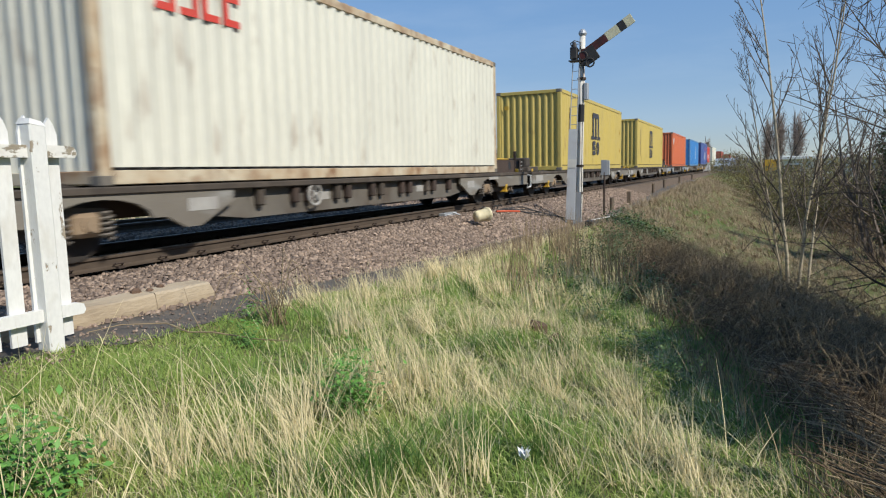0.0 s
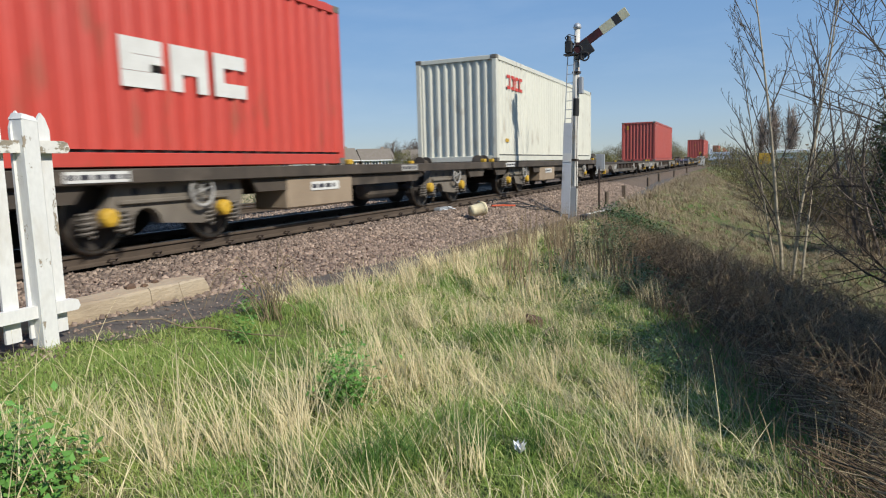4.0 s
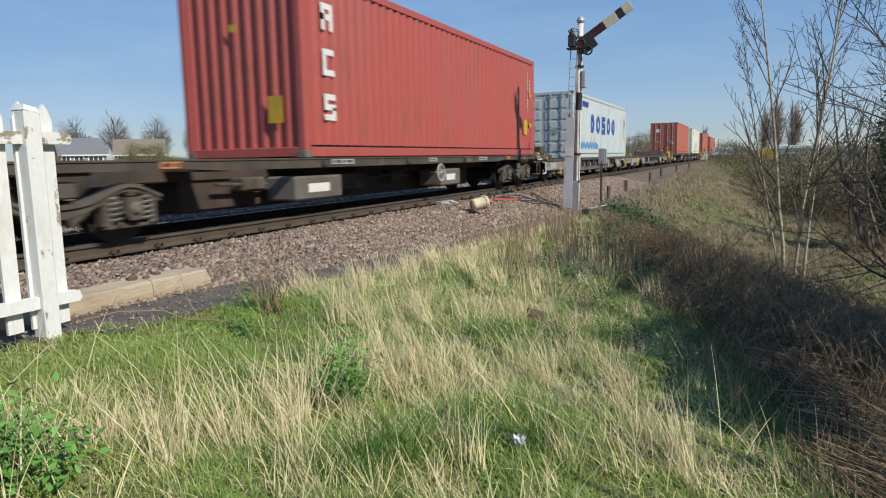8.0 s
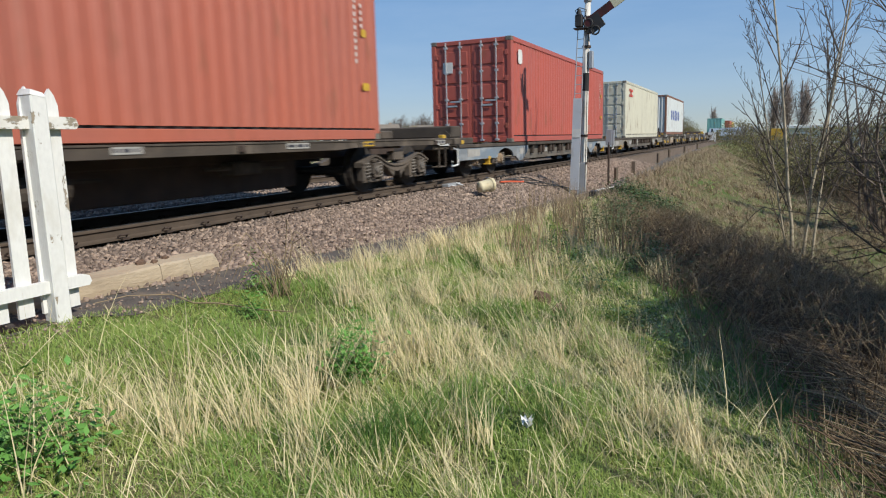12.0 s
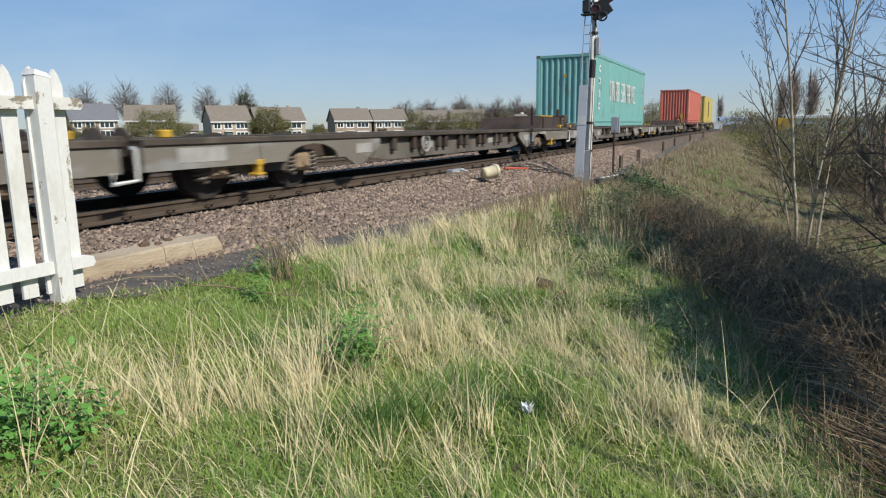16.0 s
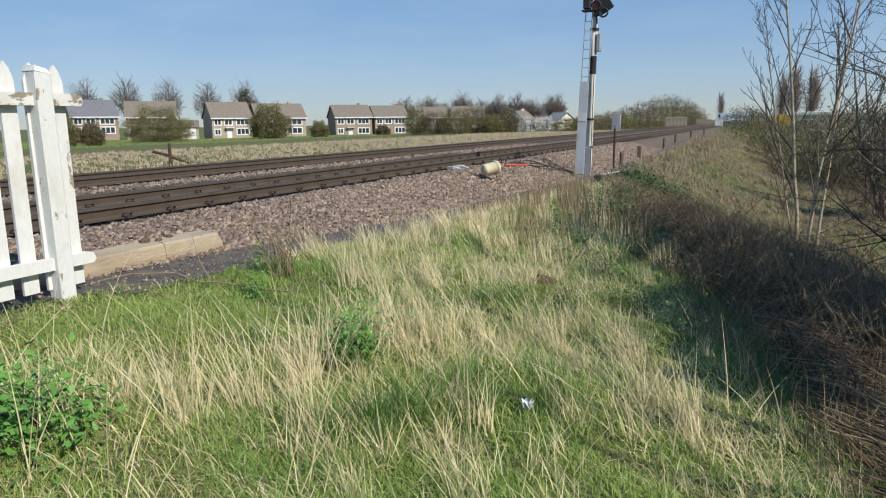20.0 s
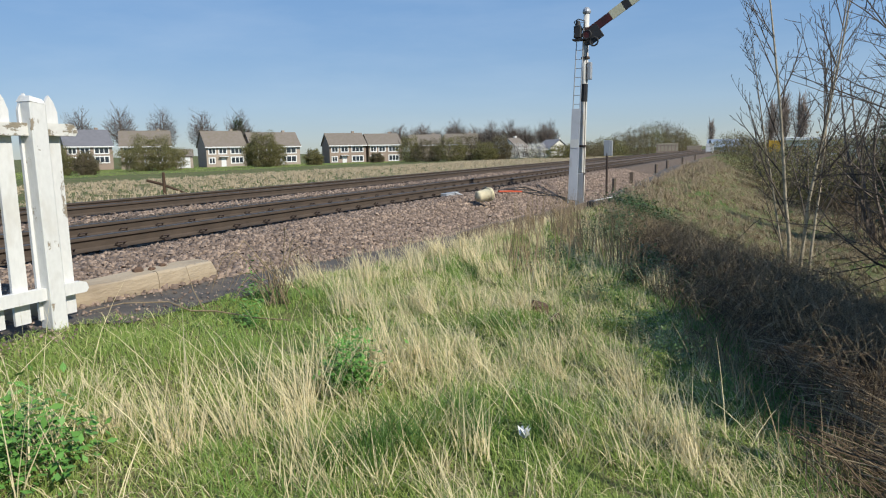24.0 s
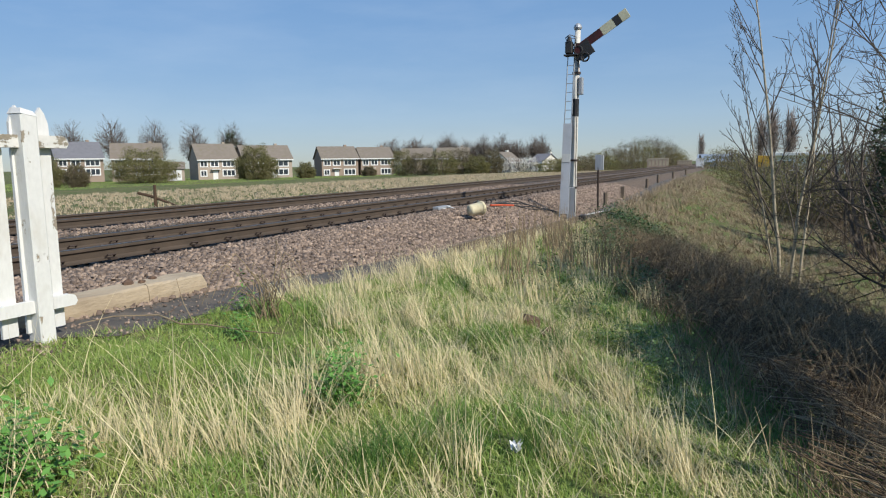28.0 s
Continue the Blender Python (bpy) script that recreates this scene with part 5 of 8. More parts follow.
def semaphore(x, y, z):
    """A signal post with a raised arm, a ladder behind a guard plate, and its fittings."""
    root = thing("semaphore_signal", "white semaphore signal post with raised arm and guarded ladder", "railway signal", at=pose(x, y, z))
    H = 5.45
    post = Shape().tube([(-0.06, 0, -0.1), (-0.04, 0, 0.6), (0.02, 0, 3.0), (0.08, 0, H)], [0.115, 0.11, 0.098, 0.08], 14)
    part("post", post, SIGNAL_WHITE, root, smooth=True)
    part("painted_band", Shape().tube([(0.02, 0, 3.0), (0.034, 0, 3.5)], [0.104, 0.101], 14), BLACK, root, "black painted band")
    part("finial", Shape().tube([(0.08, 0, H), (0.08, 0, H + 0.05), (0.08, 0, H + 0.12), (0.08, 0, H + 0.17)], [0.1, 0.12, 0.1, 0.05], 12), GALV, root)
    for k, zz in enumerate((0.9, 1.7, 4.2, 5.0)):
        part("post_collar", Shape().tube([(0.0265 * zz - 0.056, 0, zz), (0.0265 * zz - 0.056, 0, zz + 0.06)], [0.125, 0.125], 14), RUST, root)
    part("foot_casing", Shape().box(-0.17, 0.07, -0.14, -0.09, 0.0, 0.95, 0.015), GALV, root)
    # the arm, raised to clear
    pz = 5.08
    turn = Matrix.Translation((0.27, -0.16, pz - 0.12)) @ Matrix.Rotation(radians(-32.5), 4, "Y")
    arm = part("arm", Shape().box(-0.18, 0.62, -0.014, 0.014, -0.11, 0.13, 0.006), ARM_RED, root, "dark red inner length of the arm", at=turn)
    part("arm_white", Shape().box(0.62, 1.02, -0.013, 0.013, -0.12, 0.14, 0.004), ARM_CREAM, arm)
    part("arm_stripe", Shape().box(1.02, 1.22, -0.014, 0.014, -0.125, 0.145, 0.004), BLACK, arm, "black stripe")
    part("arm_tip", Shape().box(1.22, 1.47, -0.013, 0.013, -0.13, 0.15, 0.004), ARM_CREAM, arm)
    spec = Shape()
    for cx, cz in ((-0.18, -0.02), (-0.12, -0.3)):
        spec.ring((cx, -0.02, cz), (0, 1, 0), 0.115, 0.025, 18, 6)
    spec.box(-0.2, 0.2, -0.015, 0.015, -0.34, 0.1, 0.01)
    part("spectacle", spec, BLACK, arm)
    part("lens", Shape().tube([(-0.18, -0.03, -0.02), (-0.18, -0.01, -0.02)], [0.1, 0.1], 16), ARM_RED, arm)
    part("lamp", Shape().box(-0.22, -0.02, -0.3, -0.1, pz - 0.32, pz + 0.02, 0.02).tube([(-0.12, -0.2, pz + 0.02), (-0.12, -0.2, pz + 0.16)], [0.08, 0.05], 10), BLACK, root)
    part("lamp_bracket", Shape().box(-0.26, 0.14, -0.3, -0.02, pz - 0.38, pz - 0.34, 0.005), BLACK, root)
    part("balance_weight", Shape().box(0.06, 0.3, -0.18, -0.1, pz - 0.52, pz - 0.36, 0.02).rod((0.1, -0.14, pz - 0.4), (0.42, -0.14, pz - 0.18), 0.02, 6), BLACK, root)
    part("pull_rod", Shape().rod((0.13, -0.13, pz - 0.45), (0.06, -0.13, 0.2), 0.012, 6), BLACK, root)
    part("repeater_box", Shape().box(0.13, 0.24, -0.1, 0.1, 3.62, 4.1, 0.012), GALV, root, "small grey box on the post")
    # ladder and its guard
    shift = pose(0.19, 0, 0)
    lad = part("ladder", Shape().rod((-0.50, -0.18, 0.1), (-0.26, -0.14, 5.4), 0.017, 6).rod((-0.27, -0.18, 0.1), (-0.08, -0.14, 5.4), 0.017, 6), GALV, root, at=pose(0.12, 0, -0.1))
    for k in range(21):
        f = 0.03 + k * 0.0475
        part("rung", Shape().rod((-0.50 + 0.24 * f, -0.18 + 0.04 * f, 0.1 + 5.3 * f), (-0.27 + 0.19 * f, -0.18 + 0.04 * f, 0.1 + 5.3 * f), 0.011, 6), GALV, lad)
    part("ladder_hoop", Shape().tube([(-0.27, -0.14, 5.05), (-0.3, -0.3, 5.2), (-0.16, -0.42, 5.25), (0.0, -0.3, 5.2), (-0.05, -0.14, 5.05)], 0.014, 6), BLACK, root, at=pose(0.1, 0, 0))
    plate = Shape()
    plate.prism([(-0.50, 0.18), (-0.24, 0.18), (-0.155, 2.78), (-0.40, 2.78)], 1, -0.47, -0.445)
    part("guard_plate", plate, mat("pale_grey_sheet", (0.58, 0.6, 0.62), (0.48, 0.5, 0.52), rough=0.5, scale=3, amount=0.5, stain=(0.3, 0.22, 0.14), stain_amount=0.25), root, "dull grey steel climbing guard", at=shift)
    part("notice_plate", Shape().prism([(-0.435, 1.68), (-0.2, 1.68), (-0.19, 1.92), (-0.425, 1.92)], 1, -0.48, -0.472), WHITE, root, "small white notice", at=shift)
    part("base_block", Shape().box(-0.55, 0.2, -0.35, 0.35, -0.35, 0.02, 0.03), RUST, root)
    part("base_chair", Shape().box(0.2, 0.42, -0.3, 0.1, -0.3, 0.14, 0.03), BLACK, root)
    part("base_chair", Shape().box(-0.8, -0.56, -0.4, -0.1, -0.35, 0.06, 0.03), BLACK, root)
    return root


sem = semaphore(-4.40, 18.80, -0.69)
sem.scale = (0.95, 0.95, 0.95)

# trackside sign and stub posts
sx0, sy0 = far_at(11.2, 22.7)
sgn = thing("trackside_sign", "small grey plate on a thin brown post", "sign", at=pose(sx0, sy0, 0.9 - 22.7 * math.tan(radians(3.44))))
part("post", Shape().rod((0, 0, -0.2), (0, 0, 1.2), 0.035, 8), RUST, sgn)
part("plate", Shape().box(-0.1, 0.1, -0.03, 0.0, 1.1, 1.6, 0.008).box(0.1, 0.16, -0.02, 0.1, 1.1, 1.58, 0.006), GALV, sgn)
WOOD_GREY = mat("grey_weathered_wood", (0.17, 0.13, 0.095), (0.09, 0.07, 0.05), rough=0.9, scale=6, amount=0.5, fine=60, stretch=(1, 1, 0.2))
stub = thing("stub_post", "short dark wooden stub post beside the ballast", "post", "stub posts along the line", at=pose(-4.55, 28.0, -0.62))
part("post", Shape().box(-0.07, 0.07, -0.05, 0.05, -0.1, 0.52, 0.012), WOOD_GREY, stub)
for xx, yy in ((-4.6, 24.6), (-4.6, 35.8), (-4.6, 40.5), (-4.55, 48.8), (-4.6, 60.0)):
    copy_thing(stub, pose(xx, yy, float(land(xx, yy)) - 0.05, rz=xx * 90))

# dark boards that edge the path towards the signal
for k in range(5):
    y = 9.4 + k * 1.72
    bd = thing("edging_board", "dark damp edging board beside the path", "board", "edging boards along the path", at=pose(-4.1 - 0.02 * (k % 2), y, float(land(-4.1, y)) + 0.02, rz=0.6 * (k % 3 - 1)))
    part("plank", Shape().box(-0.035, 0.035, 0.0, 1.69, -0.2, 0.13 + 0.012 * (k % 3), 0.012), WOOD_GREY, bd)
    part("peg", Shape().box(0.035, 0.085, 0.2, 0.26, -0.25, 0.1, 0.008), WOOD_GREY, bd)

CLOD = mat("brown_soil_clod", (0.16, 0.1, 0.065), (0.08, 0.05, 0.035), rough=0.95, scale=30, amount=0.5)
for k, (cx, cy, r) in enumerate(((-4.74, 4.02, 0.045), (-4.7, 4.13, 0.03), (-4.76, 4.3, 0.035))):
    rnd = random.Random(30 + k)
    s = Shape()
    rows = [[(cx + r * math.cos(a * 1.047) * f * rnd.uniform(0.8, 1.2), cy + r * 1.4 * math.sin(a * 1.047) * f * rnd.uniform(0.8, 1.2), -0.07 + h * r * rnd.uniform(0.85, 1.1)) for a in range(6)] for f, h in ((1.0, 0.0), (0.85, 0.6), (0.4, 0.95))]
    s.add([p for row in rows for p in row], [(i * 6 + j, i * 6 + (j + 1) % 6, i * 6 + 6 + (j + 1) % 6, i * 6 + 6 + j) for i in range(2) for j in range(6)] + [tuple(range(12, 18)), tuple(range(5, -1, -1))])
    single("soil_clod", s, CLOD, "small brown clod of soil on the beam", "clod", "clods on the beam")

for k, (cx, cy, r) in enumerate(((-1.67, 5.54, 0.09), (-1.43, 5.29, 0.08))):
    rnd = random.Random(50 + k)
    zz = ground_at(cx, cy)
    s = Shape()
    rows = [[(cx + r * math.cos(a * 0.785) * f * rnd.uniform(0.8, 1.2), cy + r * math.sin(a * 0.785) * f * rnd.uniform(0.8, 1.2), zz - 0.02 + h * r * 1.3 * rnd.uniform(0.85, 1.1)) for a in range(8)] for f, h in ((1.0, 0.0), (0.9, 0.7), (0.45, 1.0))]
    s.add([p for row in rows for p in row], [(i * 8 + j, i * 8 + (j + 1) % 8, i * 8 + 8 + (j + 1) % 8, i * 8 + 8 + j) for i in range(2) for j in range(8)] + [tuple(range(16, 24)), tuple(range(7, -1, -1))])
    single("soil_clod", s, CLOD, "brown lump of soil thrown up on the bank", "clod", "clods on the bank")

# the end of the picket fence
fence = thing("picket_fence", "white peeling picket fence ending at a square post", "fence", at=pose(0, 0, 0))
lean = Matrix.Translation((-4.265, 2.915, -0.30)) @ Matrix.Rotation(radians(0.45), 4, "X") @ Matrix.Rotation(radians(0.3), 4, "Y")
gp = Shape().box(-0.065, 0.065, -0.055, 0.055, -0.1, 1.565, 0.008)
gp.add([(-0.067, -0.057, 1.565), (0.067, -0.057, 1.565), (0.067, 0.057, 1.545), (-0.067, 0.057, 1.545), (-0.05, -0.04, 1.605), (0.05, -0.04, 1.6), (0.05, 0.04, 1.58), (-0.05, 0.04, 1.58)],
       [(0, 1, 5, 4), (1, 2, 6, 5), (2, 3, 7, 6), (3, 0, 4, 7), (4, 5, 6, 7), (3, 2, 1, 0)])
part("gate_post", gp, POST_WHITE, fence, "thick white post with flaking paint", at=lean)
part("fence_post", Shape().box(-4.33, -4.2, 0.35, 0.46, -0.5, 1.24, 0.01), FENCE_WHITE, fence)
part("fence_post", Shape().box(-4.33, -4.2, -2.15, -2.04, -0.5, 1.24, 0.01), FENCE_WHITE, fence)
for z0, z1, y1 in ((1.045, 1.13, 3.2), (-0.035, 0.05, 3.17)):
    s = Shape().prism([(-4.5, z0), (y1 - 0.02, z0 + 0.004), (y1, z0 + 0.03), (y1 - 0.015, z1 - 0.012), (y1 - 0.05, z1), (-4.5, z1)], 0, -4.288, -4.236)
    part("rail", s, FENCE_RAIL if z0 > 1 else FENCE_WHITE, fence, "rail with flaking white paint over grey wood")
random.seed(5)
for k in range(42):
    y = 3.05 - 0.1655 * k
    w, top = 0.05 + random.uniform(-0.003, 0.003), 1.31 + random.uniform(-0.012, 0.012)
    s = Shape().prism([(y - w, -0.17), (y + w, -0.17), (y + w, top - 0.11), (y + w * 0.55, top - 0.04), (y, top), (y - w * 0.55, top - 0.04), (y - w, top - 0.11)], 0, -4.312, -4.29)
    part("picket", s, FENCE_WHITE, fence)

# worn beam beside the path, in two lengths
BEAM = mat("tan_old_timber", (0.45, 0.375, 0.27), (0.36, 0.27, 0.165), rough=0.9, scale=2.5, amount=0.5, fine=50, bump=0.4, stain=(0.2, 0.15, 0.1), stain_amount=0.4, stain_scale=4, stretch=(1, 0.35, 1))
for y0, y1, tag in ((1.0, 4.08, "long weathered tan beam lying beside the ballast"), (4.086, 4.76, "short weathered tan beam end with a chipped corner")):
    s = Shape()
    n = 14
    bm_rng = random.Random(int(y0 * 10))
    ring = [(-0.12, 0.0), (0.12, 0.0), (0.125, 0.1), (0.115, 0.185), (0.095, 0.2), (-0.1, 0.205), (-0.12, 0.18)]
    vs = []
    for i in range(n + 1):
        y = y0 + (y1 - y0) * i / n
        chip = 0.03 if (i == n and y1 > 4.2) else 0.0
        vs += [(px + bm_rng.uniform(-0.004, 0.004), y + bm_rng.uniform(-0.004, 0.004) - chip * (pz > 0.15), pz + (bm_rng.uniform(-0.006, 0.006) if pz > 0.15 else 0) - chip * (pz > 0.15)) for px, pz in ring]
    m = len(ring)
    s.add(vs, [(i * m + j, i * m + (j + 1) % m, (i + 1) * m + (j + 1) % m, (i + 1) * m + j) for i in range(n) for j in range(m)] + [tuple(range(m)), tuple(range(n * m, n * m + m))])
    single("beam", s, BEAM, tag, "beam", at=pose(-4.70, 0.0, -0.27, ry=2))

# upturned bucket on the stones
BUCKET = mat("dirty_cream_plastic", (0.8, 0.73, 0.5), (0.68, 0.58, 0.36), rough=0.55, scale=4, amount=0.5, stain=(0.3, 0.22, 0.12), stain_amount=0.4, stain_scale=6)
bx, by = far_at(21.37, 14.6)
bk = thing("bucket", "dirty cream plastic bucket lying on its side on the ballast", "bucket", at=pose(bx, by, -0.075, rx=2, ry=84, rz=62) @ Matrix.Scale(0.85, 4))
prof = [(0.13, -0.2), (0.14, -0.19), (0.165, 0.17), (0.18, 0.17), (0.18, 0.2), (0.16, 0.2), (0.135, -0.16), (0.0, -0.17)]
part("body", Shape().tube([(0, 0, z) for r, z in prof], [max(r, 0.002) for r, z in prof], 22, caps=False).tube([(0, 0, -0.2), (0, 0, -0.199)], [0.13, 0.13], 22), BUCKET, bk, smooth=True)
part("rim_band", Shape().ring((0, 0, 0.14), (0, 0, 1), 0.175, 0.012, 22, 6), BUCKET, bk)
part("handle", Shape().tube([(0.17, 0, 0.16), (0.2, 0.1, 0.12), (0.14, 0.2, 0.1), (0, 0.24, 0.09), (-0.14, 0.2, 0.1), (-0.2, 0.1, 0.12), (-0.17, 0, 0.16)], 0.006, 5), GALV, bk)

# rail joint fitting, orange bar and cables across the stones
jt = thing("rail_fitting", "grey metal rail fitting with bolts on the near rail", "rail fitting", at=pose(-6.52, 14.5, -0.1))
part("plate", Shape().box(-0.1, 0.06, -0.35, 0.35, -0.05, 0.02, 0.01), GALV, jt)
part("lever", Shape().rod((0.0, -0.2, 0.0), (0.3, -0.05, -0.1), 0.02, 6).rod((0.05, 0.1, 0.02), (0.24, 0.3, -0.08), 0.02, 6), GALV, jt)
ORANGE = mat("orange_plastic", (0.62, 0.1, 0.035), (0.5, 0.1, 0.05), rough=0.6)
single("plastic_pipe", Shape().tube([(-5.78, 15.75, -0.13), (-5.66, 16.2, -0.15), (-5.5, 16.75, -0.19)], 0.022, 8), ORANGE, "thin orange-red plastic pipe lying on the ballast", "pipe")
hk = thing("cable_hook", "pair of black hooks beside the rail", "hook", at=pose(-6.2, 16.6, -0.16))
for k in range(2):
    part("hook", Shape().tube([(0, k * 0.35, 0), (0.02, k * 0.35, 0.1), (0.08, k * 0.35 + 0.05, 0.13), (0.12, k * 0.35 + 0.08, 0.08)], 0.02, 6), BLACK, hk)
random.seed(8)
for k in range(4):
    pts = []
    for i in range(12):
        f = i / 11
        x, y = -6.0 + 1.25 * f + 0.06 * math.sin(5 * f + k), 16.2 + 3.4 * f + 0.35 * k * (1 - f) + 0.1 * math.sin(9 * f + 2 * k)
        pts.append((x, y, float(land(x, y)) + 0.035 + 0.03 * abs(math.sin(7 * f + k))))
    single("cable", Shape().tube(pts, 0.016, 6), BLACK, "black cable laid across the ballast to the signal", "cable", "cables by the signal")
single("white_stick", Shape().rod((-4.4, 20.2, -0.68), (-3.9, 21.6, -0.62), 0.02, 6), WHITE, "pale stick lying near the signal foot", "stick")
LITTER = mat("crumpled_paper", (0.75, 0.75, 0.74), (0.6, 0.62, 0.63), rough=0.6)
lx, ly = far_at(18.0, 3.15)
s = Shape()
for i in range(6):
    a = i * 1.05
    s.add([(0, 0, 0.02), (0.035 * math.cos(a), 0.03 * math.sin(a), 0.045 + 0.012 * math.sin(3 * a)), (0.03 * math.cos(a + 1), 0.035 * math.sin(a + 1), 0.01), (0.0, 0.0, -0.02)], [(0, 1, 2), (1, 2, 3), (0, 1, 3)])
single("litter", s, LITTER, "scrap of crumpled white paper in the grass", "litter", at=pose(lx, ly, ground_at(lx, ly) + 0.05))

# ---- houses across the line ----
BRICK = mat("buff_brick", (0.42, 0.35, 0.28), (0.34, 0.28, 0.22), rough=0.9, scale=1.2, amount=0.5, fine=12, bump=0.1)
BRICK_RED = mat("brown_brick", (0.34, 0.265, 0.205), (0.28, 0.215, 0.165), rough=0.9, scale=1.2, amount=0.5, fine=12, bump=0.1)
TILES = mat("brown_roof_tiles", (0.23, 0.195, 0.155), (0.16, 0.135, 0.108), rough=0.85, scale=1.5, amount=0.5, fine=10, bump=0.2, stain=(0.2, 0.18, 0.1), stain_amount=0.3)
SLATE = mat("grey_roof_tiles", (0.18, 0.18, 0.195), (0.14, 0.14, 0.15), rough=0.8, scale=1.5, amount=0.5, fine=10, bump=0.2)
UPVC = mat("white_window_plastic", (0.8, 0.8, 0.78), (0.7, 0.7, 0.68), rough=0.4)
PANE = bpy.data.materials.new("window_glass")
PANE.use_nodes = True
PANE.node_tree.nodes["Principled BSDF"].inputs["Base Color"].default_value = (0.035, 0.045, 0.055, 1)
PANE.node_tree.nodes["Principled BSDF"].inputs["Roughness"].default_value = 0.06


def window(root, x, z, w, h, panes=2):
    fr = part("window", Shape().box(x - 0.14, x + w + 0.14, -0.06, 0.04, z - 0.14, z + h + 0.14, 0.0), UPVC, root)
    pw = w / panes
    for k in range(panes):
        part("pane", Shape().box(x + k * pw + 0.07, x + (k + 1) * pw - 0.07, -0.068, -0.061, z + 0.07, z + h - 0.07), PANE, fr)


def house(bl, br, d, base, eave, ridge, label, wall, roof_mat, door_at=0.5, turn=0.0, windows=True):
    """A two-storey house whose front spans the bearings bl to br at d metres."""
    W = d * radians(bl - br)
    x, y = far_at((bl + br) / 2, d)
    root = thing("house", label, "house", "houses beyond the line", at=pose(x, y, base, rz=(bl + br) / 2 + turn))
    D, half, e, r = 8.0, W / 2, eave - base, ridge - base
    part("wall", Shape().prism([(0, -0.5), (D, -0.5), (D, e), (D / 2, r - 0.12), (0, e)], 0, -half, half), wall, root)
    th = 0.16
    k = (r - e) / (D / 2)
    for sy in (0, 1):
        line = [(-0.45, e - 0.45 * k), (D / 2, r), (D / 2, r + th), (-0.45, e - 0.45 * k + th)]
        if sy:
            line = [(D - a, b) for a, b in line]
        part("roof", Shape().prism(line, 0, -half - 0.25, half + 0.25), roof_mat, root)
    part("fascia", Shape().box(-half - 0.25, half + 0.25, -0.52, -0.44, e - 0.45 * k - 0.1, e - 0.45 * k + 0.12), UPVC, root, "white eaves board")
    part("chimney", Shape().box(half * 0.5, half * 0.5 + 0.6, D / 2 + 0.3, D / 2 + 1.0, r - 0.4, r + 0.55, 0.03), wall, root)
    if windows:
        n = W / 8
        for x0, w in ((-half + 0.5 * n, 1.3 * n), (-half + 2.5 * n, 1.5 * n), (half - 3.1 * n, 2.4 * n)):
            window(root, x0, e - 1.65, w, 1.1, 2 if w < 2 else 3)
        window(root, half - 3.1 * n, 0.9, 2.4 * n, 1.2, 3)
        window(root, -half + 0.5 * n, 0.9, 1.1 * n, 1.1, 2)
        part("front_door", Shape().box(-half + W * door_at - 0.5, -half + W * door_at + 0.5, -0.05, 0.03, 0.0, 2.05, 0.02), UPVC, root)
        part("porch_canopy", Shape().box(-half + W * door_at - 0.9, -half + W * door_at + 0.9, -0.8, 0.0, 2.2, 2.32, 0.02), UPVC, root)
    return root


house(53.9, 50.7, 150, -1.0, 3.35, 6.35, "brown brick house with grey roof and white windows", BRICK_RED, SLATE, turn=10)
house(50.2, 46.6, 156, -1.2, 3.3, 6.3, "brick house with brown roof behind a willow bush", BRICK, TILES)
house(44.05, 40.9, 148, -1.66, 2.85, 5.85, "buff brick house with brown roof and white windows", BRICK, TILES, 0.42, turn=14)
house(40.6, 36.6, 150, -1.66, 2.75, 5.5, "buff brick house with white porch beside a bush", BRICK, TILES, 0.62, turn=14)
house(34.3, 31.2, 155, -1.95, 2.75, 5.25, "brown brick house with tiled roof and white door", BRICK_RED, TILES, 0.4, turn=14)
house(31.05, 28.25, 157, -1.95, 2.7, 5.05, "brown brick house adjoining a like one", BRICK_RED, TILES, 0.3, turn=14)
house(27.6, 25.0, 172, -2.0, 2.6, 5.0, "tiled house half hidden by bushes", BRICK, TILES, windows=False)
house(24.6, 21.9, 174, -2.0, 2.6, 5.1, "tiled house half hidden by bushes", BRICK, TILES, windows=False)
RENDER = mat("cream_render", (0.7, 0.68, 0.6), (0.6, 0.57, 0.5), rough=0.8)
house(18.6, 17.5, 150, -1.6, 1.3, 3.3, "small pale rendered house among blossom trees", RENDER, TILES, turn=35)
house(16.9, 15.7, 160, -1.6, 1.2, 2.9, "small pale rendered house among blossom trees", RENDER, SLATE, turn=-30)
SHED = mat("blue_grey_sheet", (0.3, 0.36, 0.42), (0.25, 0.3, 0.36), rough=0.5, metal=0.2)
gx, gy = far_at(45.7, 140)
sh = thing("garage", "small white-doored garage beside a house", "garage", at=pose(gx, gy, -1.4, rz=45.7))
part("wall", Shape().box(-1.6, 1.6, 0, 5, -0.3, 2.2, 0.02), BRICK, sh)
part("roof", Shape().prism([(-0.3, 2.2), (5.3, 2.2), (2.5, 3.6)], 0, -1.8, 1.8), TILES, sh)
part("garage_door", Shape().box(-1.1, 1.1, -0.05, 0.0, 0.0, 2.0, 0.02), UPVC, sh)

